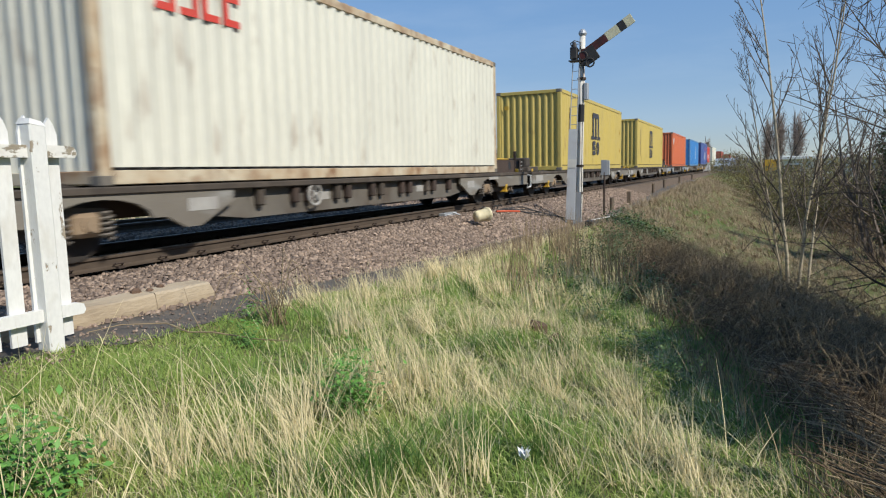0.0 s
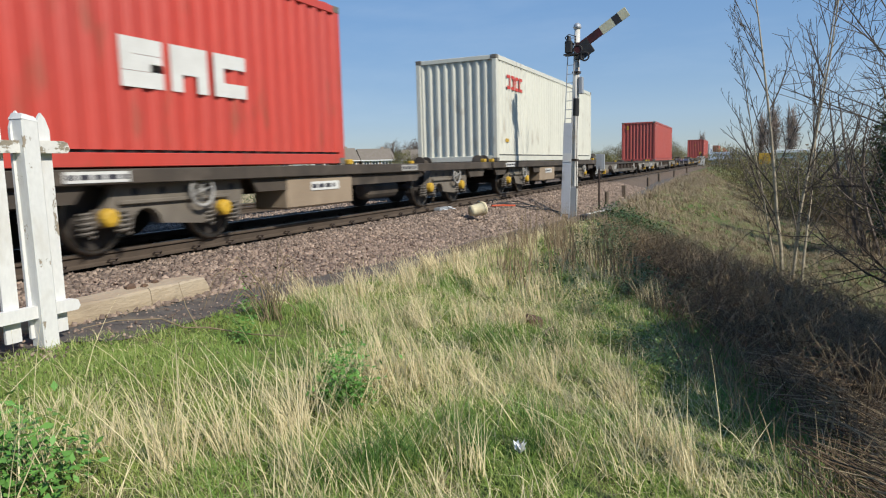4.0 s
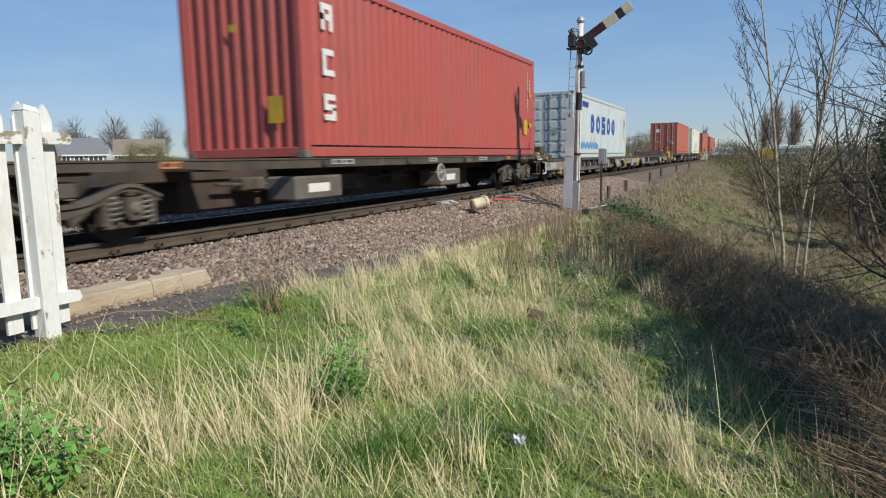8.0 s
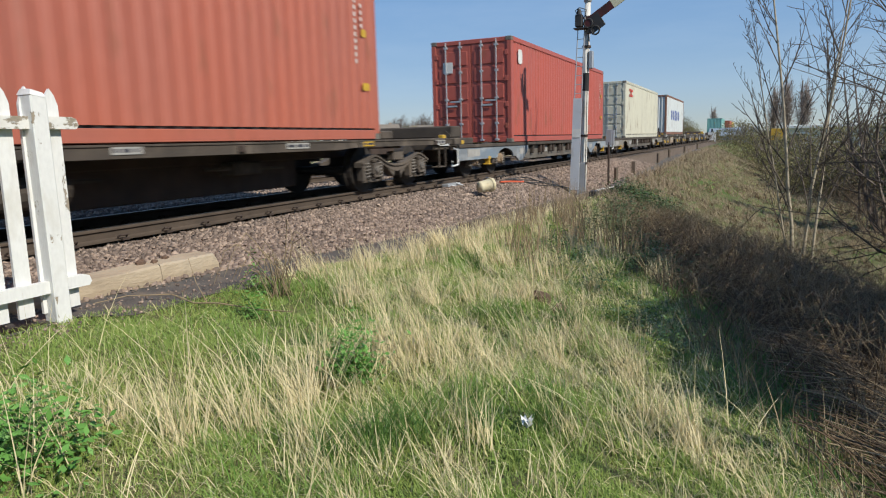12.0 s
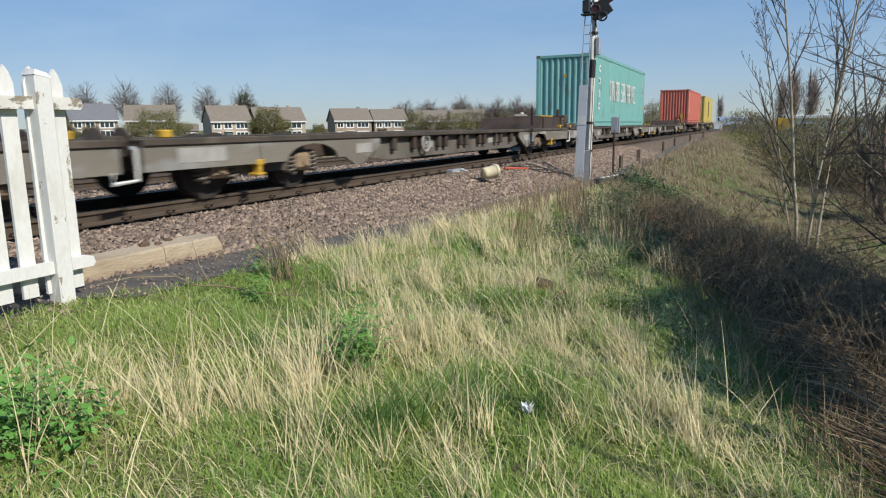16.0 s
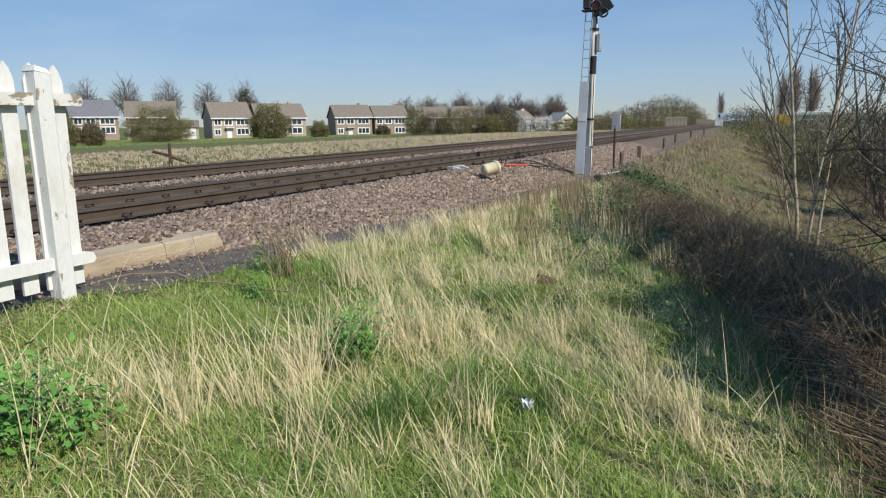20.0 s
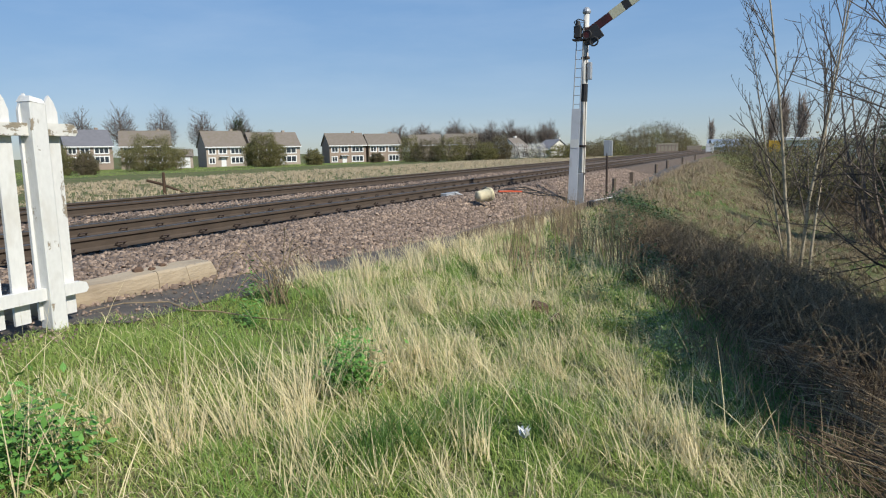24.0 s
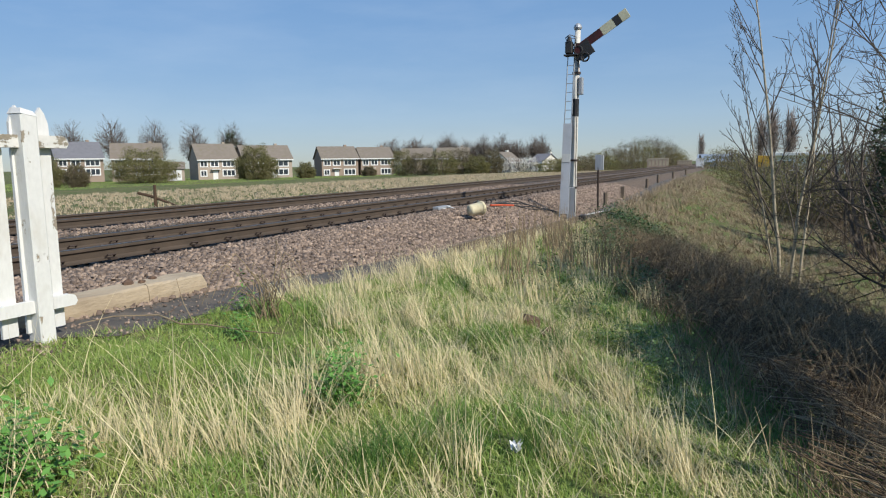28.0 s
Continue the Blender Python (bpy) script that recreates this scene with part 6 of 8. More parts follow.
# low bridge parapets and a white post far along the line
for bl, br, d, zb, zt, tag in ((7.35, 5.7, 112, -0.1, 1.35, "low brown brick bridge parapet with pale coping"), (5.05, 3.95, 150, 0.0, 0.95, "low far bridge parapet with pale coping")):
    x, y = far_at((bl + br) / 2, d)
    w = d * radians(bl - br) / 2
    pr = thing("bridge_parapet", tag, "parapet", "bridge parapets", at=pose(x, y, 0, rz=(bl + br) / 2))
    part("wall", Shape().box(-w, w, 0, 0.4, -0.8, zt - 0.25, 0.02), BRICK_RED, pr)
    part("coping", Shape().box(-w - 0.05, w + 0.05, -0.06, 0.46, zt - 0.25, zt, 0.03), CONCRETE, pr)
    for k in range(6):
        part("panel", Shape().box(-w + 0.2 + k * w / 3, -w + 0.2 + k * w / 3 + w * 0.22, -0.03, 0.02, 0.15, zt - 0.35, 0.01), CONCRETE, pr)
x, y = far_at(3.35, 108)
wp = thing("white_marker", "white trestle marker beside the line", "marker post", at=pose(x, y, -0.3))
part("board", Shape().box(-0.55, 0.55, -0.04, 0.04, 0.3, 1.5, 0.03), UPVC, wp)
part("leg", Shape().box(-0.5, -0.38, -0.03, 0.03, -0.3, 0.3, 0.01), UPVC, wp)
part("leg", Shape().prism([(0.35, -0.3), (0.55, -0.3), (0.35, 1.2), (0.25, 1.2)], 1, -0.06, 0.06), UPVC, wp)
part("lamp_head", Shape().box(-0.12, 0.12, -0.1, 0.1, 1.5, 1.95, 0.03), BLACK, wp)

# buildings and lamps beyond the trees on the low side
x, y = far_at(-7.0, 95)
wh = thing("warehouse", "pale flat-roofed building behind bare trees", "building", at=pose(x, y, -2.3, rz=-7))
part("wall", Shape().box(-9, 11, 0, 10, -0.3, 3.6, 0.05), RENDER, wh)
part("roof", Shape().box(-9.4, 11.4, -0.4, 10.4, 3.6, 4.0, 0.05), UPVC, wh)
for k in range(5):
    window(wh, -8 + k * 3.8, 1.9, 1.8, 1.1, 2)
x, y = far_at(1.3, 130)
wh = thing("green_building", "low blue-green roofed building far along the line", "building", at=pose(x, y, -2.0, rz=2))
part("wall", Shape().box(-5, 3, 0, 8, -0.3, 2.6, 0.05), SHED, wh)
part("roof", Shape().prism([(-0.3, 2.6), (8.3, 2.6), (4, 4.0)], 0, -5.2, 3.2), SHED, wh)
x, y = far_at(-1.2, 62)
ys_ = thing("warning_sign", "small yellow sign on a post among twigs", "sign", at=pose(x, y, -2.3))
part("post", Shape().rod((0, 0, 0), (0, 0, 3.4), 0.05, 6), GALV, ys_)
part("plate", Shape().box(-0.5, 0.5, -0.05, 0.0, 2.6, 3.5, 0.02), YELLOW, ys_)

x, y = far_at(47.3, 31.0)
BRANCH = mat("dark_brown_dead_wood", (0.1, 0.06, 0.035), (0.05, 0.032, 0.02), rough=0.9)
lg = thing("fallen_branch", "dark broken branch lying in dry grass", "branch", at=pose(x, y, ground_at(x, y), rz=20))
part("limb", Shape().tube([(-0.75, 0, 0.62), (-0.2, 0.02, 0.48), (0.4, 0, 0.26), (1.1, -0.05, 0.02)], [0.06, 0.065, 0.055, 0.03], 7), BRANCH, lg)
part("stub", Shape().tube([(0.0, 0, 0.0), (0.0, 0, 0.95)], [0.08, 0.06], 7), BRANCH, lg)


# ---- plants ----
GREEN = mat("green_grass", (0.13, 0.29, 0.04), (0.39, 0.44, 0.13), rough=0.55, scale=0.9, amount=0.5, fine=20, bump=0.0, by_island=0.7, spec=0.35, sheer=0.35)
STRAW = mat("dry_straw_grass", (0.95, 0.85, 0.56), (0.62, 0.52, 0.29), rough=0.7, scale=1.2, amount=0.4, fine=20, bump=0.0, by_island=0.8, spec=0.3, sheer=0.25)
LUSH = mat("lush_green_grass", (0.11, 0.27, 0.04), (0.3, 0.4, 0.1), rough=0.5, scale=2, amount=0.5, bump=0.0, by_island=0.7, spec=0.4, sheer=0.3)
MOSS = mat("yellow_moss", (0.36, 0.33, 0.06), (0.2, 0.24, 0.05), rough=0.9, scale=5, amount=0.5, bump=0.0, by_island=0.6)
RANK = mat("rank_green_grass", (0.06, 0.17, 0.03), (0.14, 0.24, 0.055), rough=0.5, scale=2, amount=0.5, bump=0.0, by_island=0.7, spec=0.4, sheer=0.3)
FADED = mat("faded_grass_blades", (0.7, 0.67, 0.34), (0.4, 0.43, 0.16), rough=0.65, scale=2, amount=0.5, bump=0.0, by_island=0.8, sheer=0.25)
DARKLEAF = mat("dark_bramble_leaf", (0.045, 0.095, 0.025), (0.08, 0.13, 0.035), rough=0.5, scale=4, amount=0.5, bump=0.0, by_island=0.7)
TANGRASS = mat("tan_dead_grass", (0.5, 0.41, 0.27), (0.24, 0.19, 0.11), rough=0.8, scale=0.5, amount=0.5, bump=0.0, by_island=0.8, sheer=0.15)
# dead brown stalks, their colour taken darker to deepen the slope's shade
SHADESTALK = mat("shade_darkened_brown_stalks", (0.19, 0.125, 0.065), (0.07, 0.048, 0.028), rough=0.9, scale=1.5, amount=0.5, bump=0.0, by_island=0.9)
STALK = mat("grey_dead_stalks", (0.44, 0.34, 0.2), (0.2, 0.15, 0.09), rough=0.85, scale=1.2, amount=0.4, fine=20, bump=0.0, by_island=0.9)
STALKPALE = mat("bleached_dead_stalks", (0.46, 0.37, 0.25), (0.24, 0.185, 0.12), rough=0.85, scale=0.6, amount=0.5, bump=0.0, by_island=0.9)
BRAMBLE = mat("brown_bramble", (0.2, 0.14, 0.085), (0.085, 0.06, 0.038), rough=0.8, scale=2, amount=0.5, bump=0.0, by_island=0.8)
PALEGRASS = mat("pale_faded_grass", (0.6, 0.48, 0.34), (0.44, 0.36, 0.23), rough=0.8, scale=0.4, amount=0.5, fine=20, bump=0.0, by_island=0.8, sheer=0.2)
WEED = mat("nettle_leaf_green", (0.085, 0.23, 0.035), (0.14, 0.3, 0.06), rough=0.55, scale=6, amount=0.5, bump=0.0, by_island=0.7)
BARK = mat("dark_twig_bark", (0.125, 0.1, 0.076), (0.06, 0.05, 0.04), rough=0.9, scale=8, amount=0.5, bump=0.2)
BIRCH = mat("pale_birch_bark", (0.5, 0.43, 0.31), (0.2, 0.165, 0.12), rough=0.8, scale=7, amount=0.55, fine=40, bump=0.3, stretch=(1, 1, 1.6))
WILLOW = mat("olive_spring_leaves", (0.27, 0.25, 0.10), (0.2, 0.185, 0.08), rough=0.8, scale=0.6, amount=0.5, bump=0.0, by_island=0.5, sheer=0.45)
HEDGE = mat("dull_hedge_leaves", (0.19, 0.175, 0.085), (0.22, 0.175, 0.11), rough=0.8, scale=0.5, amount=0.5, bump=0.0, by_island=0.5, sheer=0.45)
POPLAR = mat("pale_brown_far_twigs", (0.33, 0.27, 0.23), (0.24, 0.19, 0.16), rough=0.9, bump=0.0, by_island=0.6)
FARTWIG = mat("grey_brown_far_twigs", (0.18, 0.145, 0.12), (0.12, 0.095, 0.08), rough=0.9, bump=0.0, by_island=0.6)
IVY = mat("dark_ivy_leaves", (0.03, 0.055, 0.018), (0.05, 0.075, 0.025), rough=0.5, scale=3, amount=0.5, bump=0.0, by_island=0.7)
BLOSSOM = mat("white_blossom", (0.75, 0.72, 0.66), (0.6, 0.56, 0.5), rough=0.7, bump=0.0, by_island=0.5)
rng = np.random.default_rng(11)


def blades(root, height, width, lean_dir, lean, droop=0.3, bend=1.7, pieces=3):
    """Quads of tapering, bending blades: arrays of root places, heights, widths, lean directions and amounts."""
    n = len(root)
    f = np.linspace(0, 1, pieces + 1) ** 0.9
    wide = 1.0 - 0.9 * f ** 1.6
    d = np.stack([np.cos(lean_dir), np.sin(lean_dir), np.zeros(n)], -1)
    face = rng.uniform(0, 2 * np.pi, n)
    side = np.stack([np.cos(face), np.sin(face), np.zeros(n)], -1)
    out = np.empty((n, pieces + 1, 2, 3))
    for k in range(pieces + 1):
        off = lean * f[k] ** bend
        z = f[k] * np.sqrt(np.clip(1 - (lean * 0.75) ** 2, 0.08, 1)) - droop * f[k] ** 3 * lean
        p = root + d * (off * height)[:, None]
        p[:, 2] += z * height
        for s in (0, 1):
            out[:, k, s] = p + side * ((s - 0.5) * width * wide[k])[:, None]
    v = out.reshape(-1, 3)
    base = (np.arange(n) * 2 * (pieces + 1))[:, None, None]
    q = base + np.array([[2 * k, 2 * k + 1, 2 * k + 3, 2 * k + 2] for k in range(pieces)])[None]
    return v, q.reshape(-1, 4)


def patchy(x, y, s, seed=0.0):
    """A smooth field between 0 and 1."""
    return 0.5 + 0.25 * (np.sin(x * s + 1.3 * np.sin(y * s * 0.7 + seed)) + np.sin(y * s * 1.1 + 1.7 * np.sin(x * s * 0.6 + seed * 2)))


def grass_field(name, n, x0, x1, y0, y1, h, w, lean, material, label, keep=None, wind=2.6, clump=0, pieces=2):
    """Loose blades over a stretch of ground, or bunched into clumps."""
    if clump:
        cx, cy = rng.uniform(x0, x1, n // clump), rng.uniform(y0, y1, n // clump)
        if keep is not None:
            ok = keep(cx, cy) > rng.uniform(0, 1, len(cx))
            cx, cy = cx[ok], cy[ok]
        size = rng.uniform(0.5, 1.25, len(cx))
        tilt = rng.normal(wind, 0.7, len(cx))
        x = (cx[:, None] + rng.normal(0, 0.07, (len(cx), clump)) * size[:, None]).ravel()
        y = (cy[:, None] + rng.normal(0, 0.07, (len(cx), clump)) * size[:, None]).ravel()
        scale, turn = np.repeat(size, clump), np.repeat(tilt, clump)
    else:
        x, y = rng.uniform(x0, x1, n), rng.uniform(y0, y1, n)
        if keep is not None:
            ok = keep(x, y) > rng.uniform(0, 1, n)
            x, y = x[ok], y[ok]
        scale, turn = np.ones(len(x)), np.full(len(x), wind)
    k = len(x)
    root = np.stack([x, y, surface(x, y) - 0.01], -1)
    v, q = blades(root, rng.uniform(0.5, 1.15, k) * h * scale, rng.uniform(0.6, 1.3, k) * w, turn + rng.normal(0, 1.2, k), np.clip(rng.normal(lean, 0.32, k), 0.02, 1.2), pieces=pieces)
    return tagged(new(name, soup(name, v, q, material)), label, "grass", kind="stuff")


def path_edge(y):
    """Where the turf begins beside the path."""
    return np.interp(y, [-5, 2.6, 3.4, 4.2, 5, 6.5, 9, 14, 20], [-4.45, -4.36, -4.07, -3.95, -4.0, -3.9, -3.92, -3.98, -4.05]) + 0.05 * np.sin(y * 5.3) + 0.03 * np.sin(y * 13.1)


def on_bank(x, y):
    """1 on the grassy top of the bank, fading past its crest."""
    return np.clip((steps(CREST, y) + 0.5 - x) / 0.5, 0, 1) * (x > path_edge(y))


def lawn_part(x, y):
    """1 where the turf is short and mossy, near the fence; 0 where the dead grass stands."""
    return np.clip((-2.5 - x + 0.28 * (y - 2.2) * (y > 2.2) + 0.25 * np.sin(y * 2.3)) / 0.5, 0, 1) * np.clip((5.0 - y) / 0.8, 0, 1)


def standing(x, y):
    """How thickly the dead grass stands."""
    return on_bank(x, y) * (1 - 0.96 * lawn_part(x, y)) * np.clip((patchy(x, y, 3.4, 0.4) - 0.25) * 2.4, 0.05, 1)


grass_field("short_grass", 150000, -4.4, 1.0, 0.7, 6.5, 0.06, 0.0078, 0.85, GREEN, "short green turf on the bank", on_bank)
grass_field("near_turf", 46000, -3.9, 0.2, 1.0, 3.3, 0.07, 0.0065, 0.8, GREEN, "short green turf close by", on_bank)
grass_field("moss", 26000, -4.2, -2.2, 0.9, 4.6, 0.03, 0.007, 0.9, MOSS, "yellow-green moss in the short turf", lambda x, y: on_bank(x, y) * np.clip((patchy(x, y, 3.0, 7.0) - 0.42) * 3, 0, 1) * lawn_part(x, y))
grass_field("rear_grass", 14000, -4.2, 4.0, -5.0, 0.95, 0.08, 0.016, 0.8, GREEN, "short green turf on the bank", on_bank)
grass_field("mid_grass", 60000, -4.1, 0.4, 6.3, 20.0, 0.09, 0.010, 0.6, GREEN, "short green turf further along the bank", on_bank)
grass_field("thatch", 60000, -4.1, 0.7, 0.9, 9.5, 0.16, 0.0048, 1.1, STRAW, "flattened dead grass lying in the turf", lambda x, y: on_bank(x, y) * np.clip(patchy(x, y, 2.1, 3.0) * 1.3 - 0.1, 0.1, 1) * (1 - 0.88 * lawn_part(x, y)), wind=3.3)
grass_field("faded_grass", 42000, -4.2, 0.9, 0.8, 8.0, 0.12, 0.0055, 0.85, FADED, "faded yellow-green grass in the turf", lambda x, y: on_bank(x, y) * np.clip(patchy(x, y, 2.2, 6.0) * 1.4 - 0.2, 0.08, 1) * (1 - 0.6 * lawn_part(x, y)))
grass_field("green_tussocks", 36000, -3.6, 0.5, 1.0, 8.5, 0.2, 0.0052, 0.75, LUSH, "fresh green grass tussocks among the dead stalks", lambda x, y: on_bank(x, y) * np.clip((patchy(x, y, 3.7, 2.0) - 0.42) * 3, 0, 1) * (1 - 0.8 * lawn_part(x, y)), clump=90, pieces=3)


def tussocks(name, spots, n, r, h, w, lean, material, label, wind=3.4, fan=0.5, stiff=1.25):
    """Bunches of stalks, each rooted in a small base and leaning its own way, a few stalks astray."""
    roots, turn, tall, bow = [], [], [], []
    for cx, cy, big in spots:
        m = int(n * big * rng.uniform(0.7, 1.3))
        for way, share in ((rng.normal(wind, 0.5), 0.6), (rng.normal(wind, 1.3), 0.4)):
            k = max(int(m * share), 3)
            a, q = rng.uniform(0, 2 * np.pi, k), np.sqrt(rng.uniform(0, 1, k)) * r * big ** 0.5
            ox, oy = rng.normal(0, r * 0.5, 2)
            x, y = cx + ox + q * np.cos(a), cy + oy + q * np.sin(a)
            roots.append(np.stack([x, y, surface(x, y) - 0.015], -1))
            turn.append(way + rng.normal(0, fan, k))
            tall.append(big ** 0.35 * rng.uniform(0.4, 1.15, k) * rng.uniform(0.8, 1.15))
            bow.append(np.clip(rng.normal(lean * rng.uniform(0.5, 1.5), 0.16, k), 0.02, 1.0))
    root, turn, tall, bow = (np.concatenate(c) for c in (roots, turn, tall, bow))
    v, q = blades(root, h * tall, w * rng.uniform(0.6, 1.35, len(root)), turn, bow, 0.12, stiff)
    return tagged(new(name, soup(name, v, q, material)), label, "grass", kind="stuff")


def scattered(n, x0, x1, y0, y1, keep, apart=0.13):
    """Places for tussocks, kept apart from each other."""
    out = []
    for x, y, c in zip(rng.uniform(x0, x1, n), rng.uniform(y0, y1, n), rng.uniform(0, 1, n)):
        if c < float(keep(np.array([x]), np.array([y]))[0]) and all((x - a) ** 2 + (y - b) ** 2 > (apart * (0.6 + 0.1 * y)) ** 2 for a, b, _ in out):
            out.append((x, y, float(rng.uniform(0.35, 1.1))))
    return out


TALL = [(-2.28, 2.15, 1.5), (-2.16, 2.3, 1.2), (-2.4, 2.4, 0.9), (-2.02, 2.6, 1.3), (-2.1, 2.85, 1.6), (-2.22, 3.02, 1.3), (-2.06, 3.2, 1.1), (-2.12, 3.5, 1.4), (-1.95, 3.42, 1.2), (-1.75, 3.55, 1.2), (-2.68, 1.75, 0.9),
        (-2.55, 1.62, 0.8), (-2.2, 4.2, 1.2), (-2.42, 4.9, 1.2), (-1.8, 2.35, 0.9), (-2.9, 4.35, 0.9), (-3.05, 4.7, 1.0), (-3.3, 5.4, 1.1), (-3.2, 6.1, 1.2), (-1.2, 4.1, 1.1), (-0.64, 4.15, 1.1), (-0.5, 3.55, 1.0),
        (-0.3, 3.5, 1.0), (-1.4, 4.4, 1.1), (-1.5, 3.85, 1.0), (-0.5, 3.1, 0.9), (-0.25, 3.3, 0.9), (-2.2, 5.3, 1.2), (-1.8, 5.4, 1.2), (-0.8, 3.05, 0.7), (-1.15, 2.75, 0.6)]
tussocks("tall_straw", TALL, 42, 0.08, 0.43, 0.005, 0.4, STRAW, "tall bunches of pale dead grass stalks on the bank", 3.3, 1.0)
tussocks("stray_stalks", [(a + rng.normal(0, 0.25), b + rng.normal(0, 0.3), 1.0) for a, b, _ in TALL + [(-3.2, 2.1, 1), (-3.0, 1.6, 1), (-2.9, 2.6, 1)] for _ in range(3)], 4, 0.1, 0.5, 0.0055, 0.7, STRAW, "stray pale stalks leaning over the turf", 3.3, 1.4)
tussocks("straw_tussocks", scattered(900, -3.6, 0.5, 1.9, 6.6, standing), 46, 0.08, 0.24, 0.0046, 0.55, STRAW, "pale dead grass tussocks over the bank", 3.3, 1.2)
tussocks("far_straw_tussocks", scattered(500, -3.9, -0.6, 6.4, 17.0, standing, 0.16), 60, 0.13, 0.36, 0.008, 0.45, STRAW, "pale dead grass tussocks further along the bank", 3.3, 0.7)
tussocks("edge_straw", [(float(path_edge(y)) + 0.12 + 0.14 * math.sin(y * 9), float(y), 0.8) for y in np.arange(4.9, 14, 0.22)], 46, 0.09, 0.3, 0.0065, 0.5, STRAW, "dead grass hanging over the edge of the path", 3.3, 0.9)
tussocks("rank_tussocks", [(-2.05, 3.05, 1.0), (-1.5, 2.45, 1.5), (-1.44, 2.62, 1.4), (-1.6, 2.35, 1.0), (-2.6, 3.0, 0.8), (-1.15, 2.9, 0.8), (-0.95, 3.0, 0.7), (-1.32, 3.1, 0.9), (-0.98, 3.45, 0.7), (-1.2, 5.05, 1.0), (-2.75, 6.6, 1.0), (-2.62, 3.5, 0.6), (-1.75, 4.7, 0.9)],
         130, 0.1, 0.25, 0.0052, 0.6, RANK, "dark green rank grass tussocks", 3.3, 1.6, 1.6)
grass_field("crest_grass", 26000, -3.2, 1.2, 2.6, 10.0, 0.15, 0.0065, 0.75, RANK, "dark green rank grass past the crest of the bank", lambda x, y: np.exp(-((x - steps(CREST, y) - 0.45) / 0.35) ** 2) * np.clip(patchy(x, y, 2.6, 1.0) * 1.6 - 0.25, 0, 1))
tussocks("tall_dead_stalks", [(-2.2, 9.0, 1), (-1.9, 9.3, 1), (-1.6, 8.6, 1), (-2.4, 9.9, 1), (-1.3, 7.9, 1), (-2.75, 10.4, 1), (-3.1, 12.0, 1), (-3.3, 13.4, 1.2), (-3.0, 11.2, 0.8)], 42, 0.16, 0.8, 0.009, 0.2, STALK, "tall pale dead stalks at the crest", 3.3, 1.2)


# the slope: dead stalks, tangles and dry grass
tussocks("brow_tussocks", [(float(steps(CREST, y)) + rng.uniform(-0.3, 1.6), float(y), float(rng.uniform(0.5, 1.2))) for y in rng.uniform(13, 60, 230)], 34, 0.25, 0.42, 0.016, 0.5, STALKPALE, "grey-brown dead grass clumps along the brow", 3.3, 1.4)


def slope(x, y):
    c = steps(CREST, y)
    return ((x > c - 0.25) & (x < c + 9)).astype(float)


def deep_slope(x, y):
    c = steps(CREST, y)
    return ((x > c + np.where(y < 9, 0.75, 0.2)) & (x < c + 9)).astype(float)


grass_field("dead_stalks", 14000, -3.5, 3.0, 2.6, 15.0, 0.45, 0.007, 0.75, SHADESTALK, "brown dead stalks on the shaded slope", lambda x, y: deep_slope(x, y) * np.where(y > 9, 0.5, 0.7), clump=14)
grass_field("fallen_straw", 20000, 0.2, 4.5, 2.6, 9.0, 0.55, 0.008, 1.1, SHADESTALK, "fallen brown straw at the foot of the slope", lambda x, y: deep_slope(x, y) * 0.6, wind=3.0)
grass_field("slope_green", 22000, -3.9, 1.6, 3.4, 24.0, 0.13, 0.011, 0.5, GREEN, "green patches on the slope", lambda x, y: slope(x, y) * np.clip((patchy(x, y, 1.3, 5.0) - 0.35) * 2.5, 0, 1) * np.clip((steps(CREST, y) + 2.4 - x) / 1.2, 0, 1))
grass_field("slope_dry", 130000, -4.0, 5.0, 12.0, 60.0, 0.24, 0.016, 0.8, TANGRASS, "dry tan grass over the embankment slope", lambda x, y: slope(x, y) * np.clip(patchy(x, y, 0.5, 1.0) + 0.15, 0, 1), clump=20)
grass_field("slope_dull", 50000, -4.0, 9.0, 12.0, 75.0, 0.22, 0.022, 0.7, STALK, "dull dead grass over the embankment slope", slope, clump=16)
grass_field("slope_brown", 26000, -4.0, 7.0, 13.0, 55.0, 0.3, 0.014, 0.7, SHADESTALK, "brown dead weeds over the embankment slope", lambda x, y: slope(x, y) * np.clip((patchy(x, y, 0.8, 2.0) - 0.4) * 3, 0.05, 1), clump=26)
grass_field("slope_olive", 9000, -4.0, 9.0, 14.0, 75.0, 0.14, 0.024, 0.6, GREEN, "olive turf over the embankment slope", lambda x, y: slope(x, y) * np.clip(patchy(x, y, 0.45, 3.0), 0.2, 0.8))
grass_field("line_dry", 90000, -45, -15.2, 6.0, 120.0, 0.24, 0.04, 0.55, PALEGRASS, "pale dry grass beyond the far track", clump=9)
grass_field("lawn", 60000, -135, -66, 40.0, 150.0, 0.1, 0.09, 0.7, GREEN, "mown green lawns before the houses")


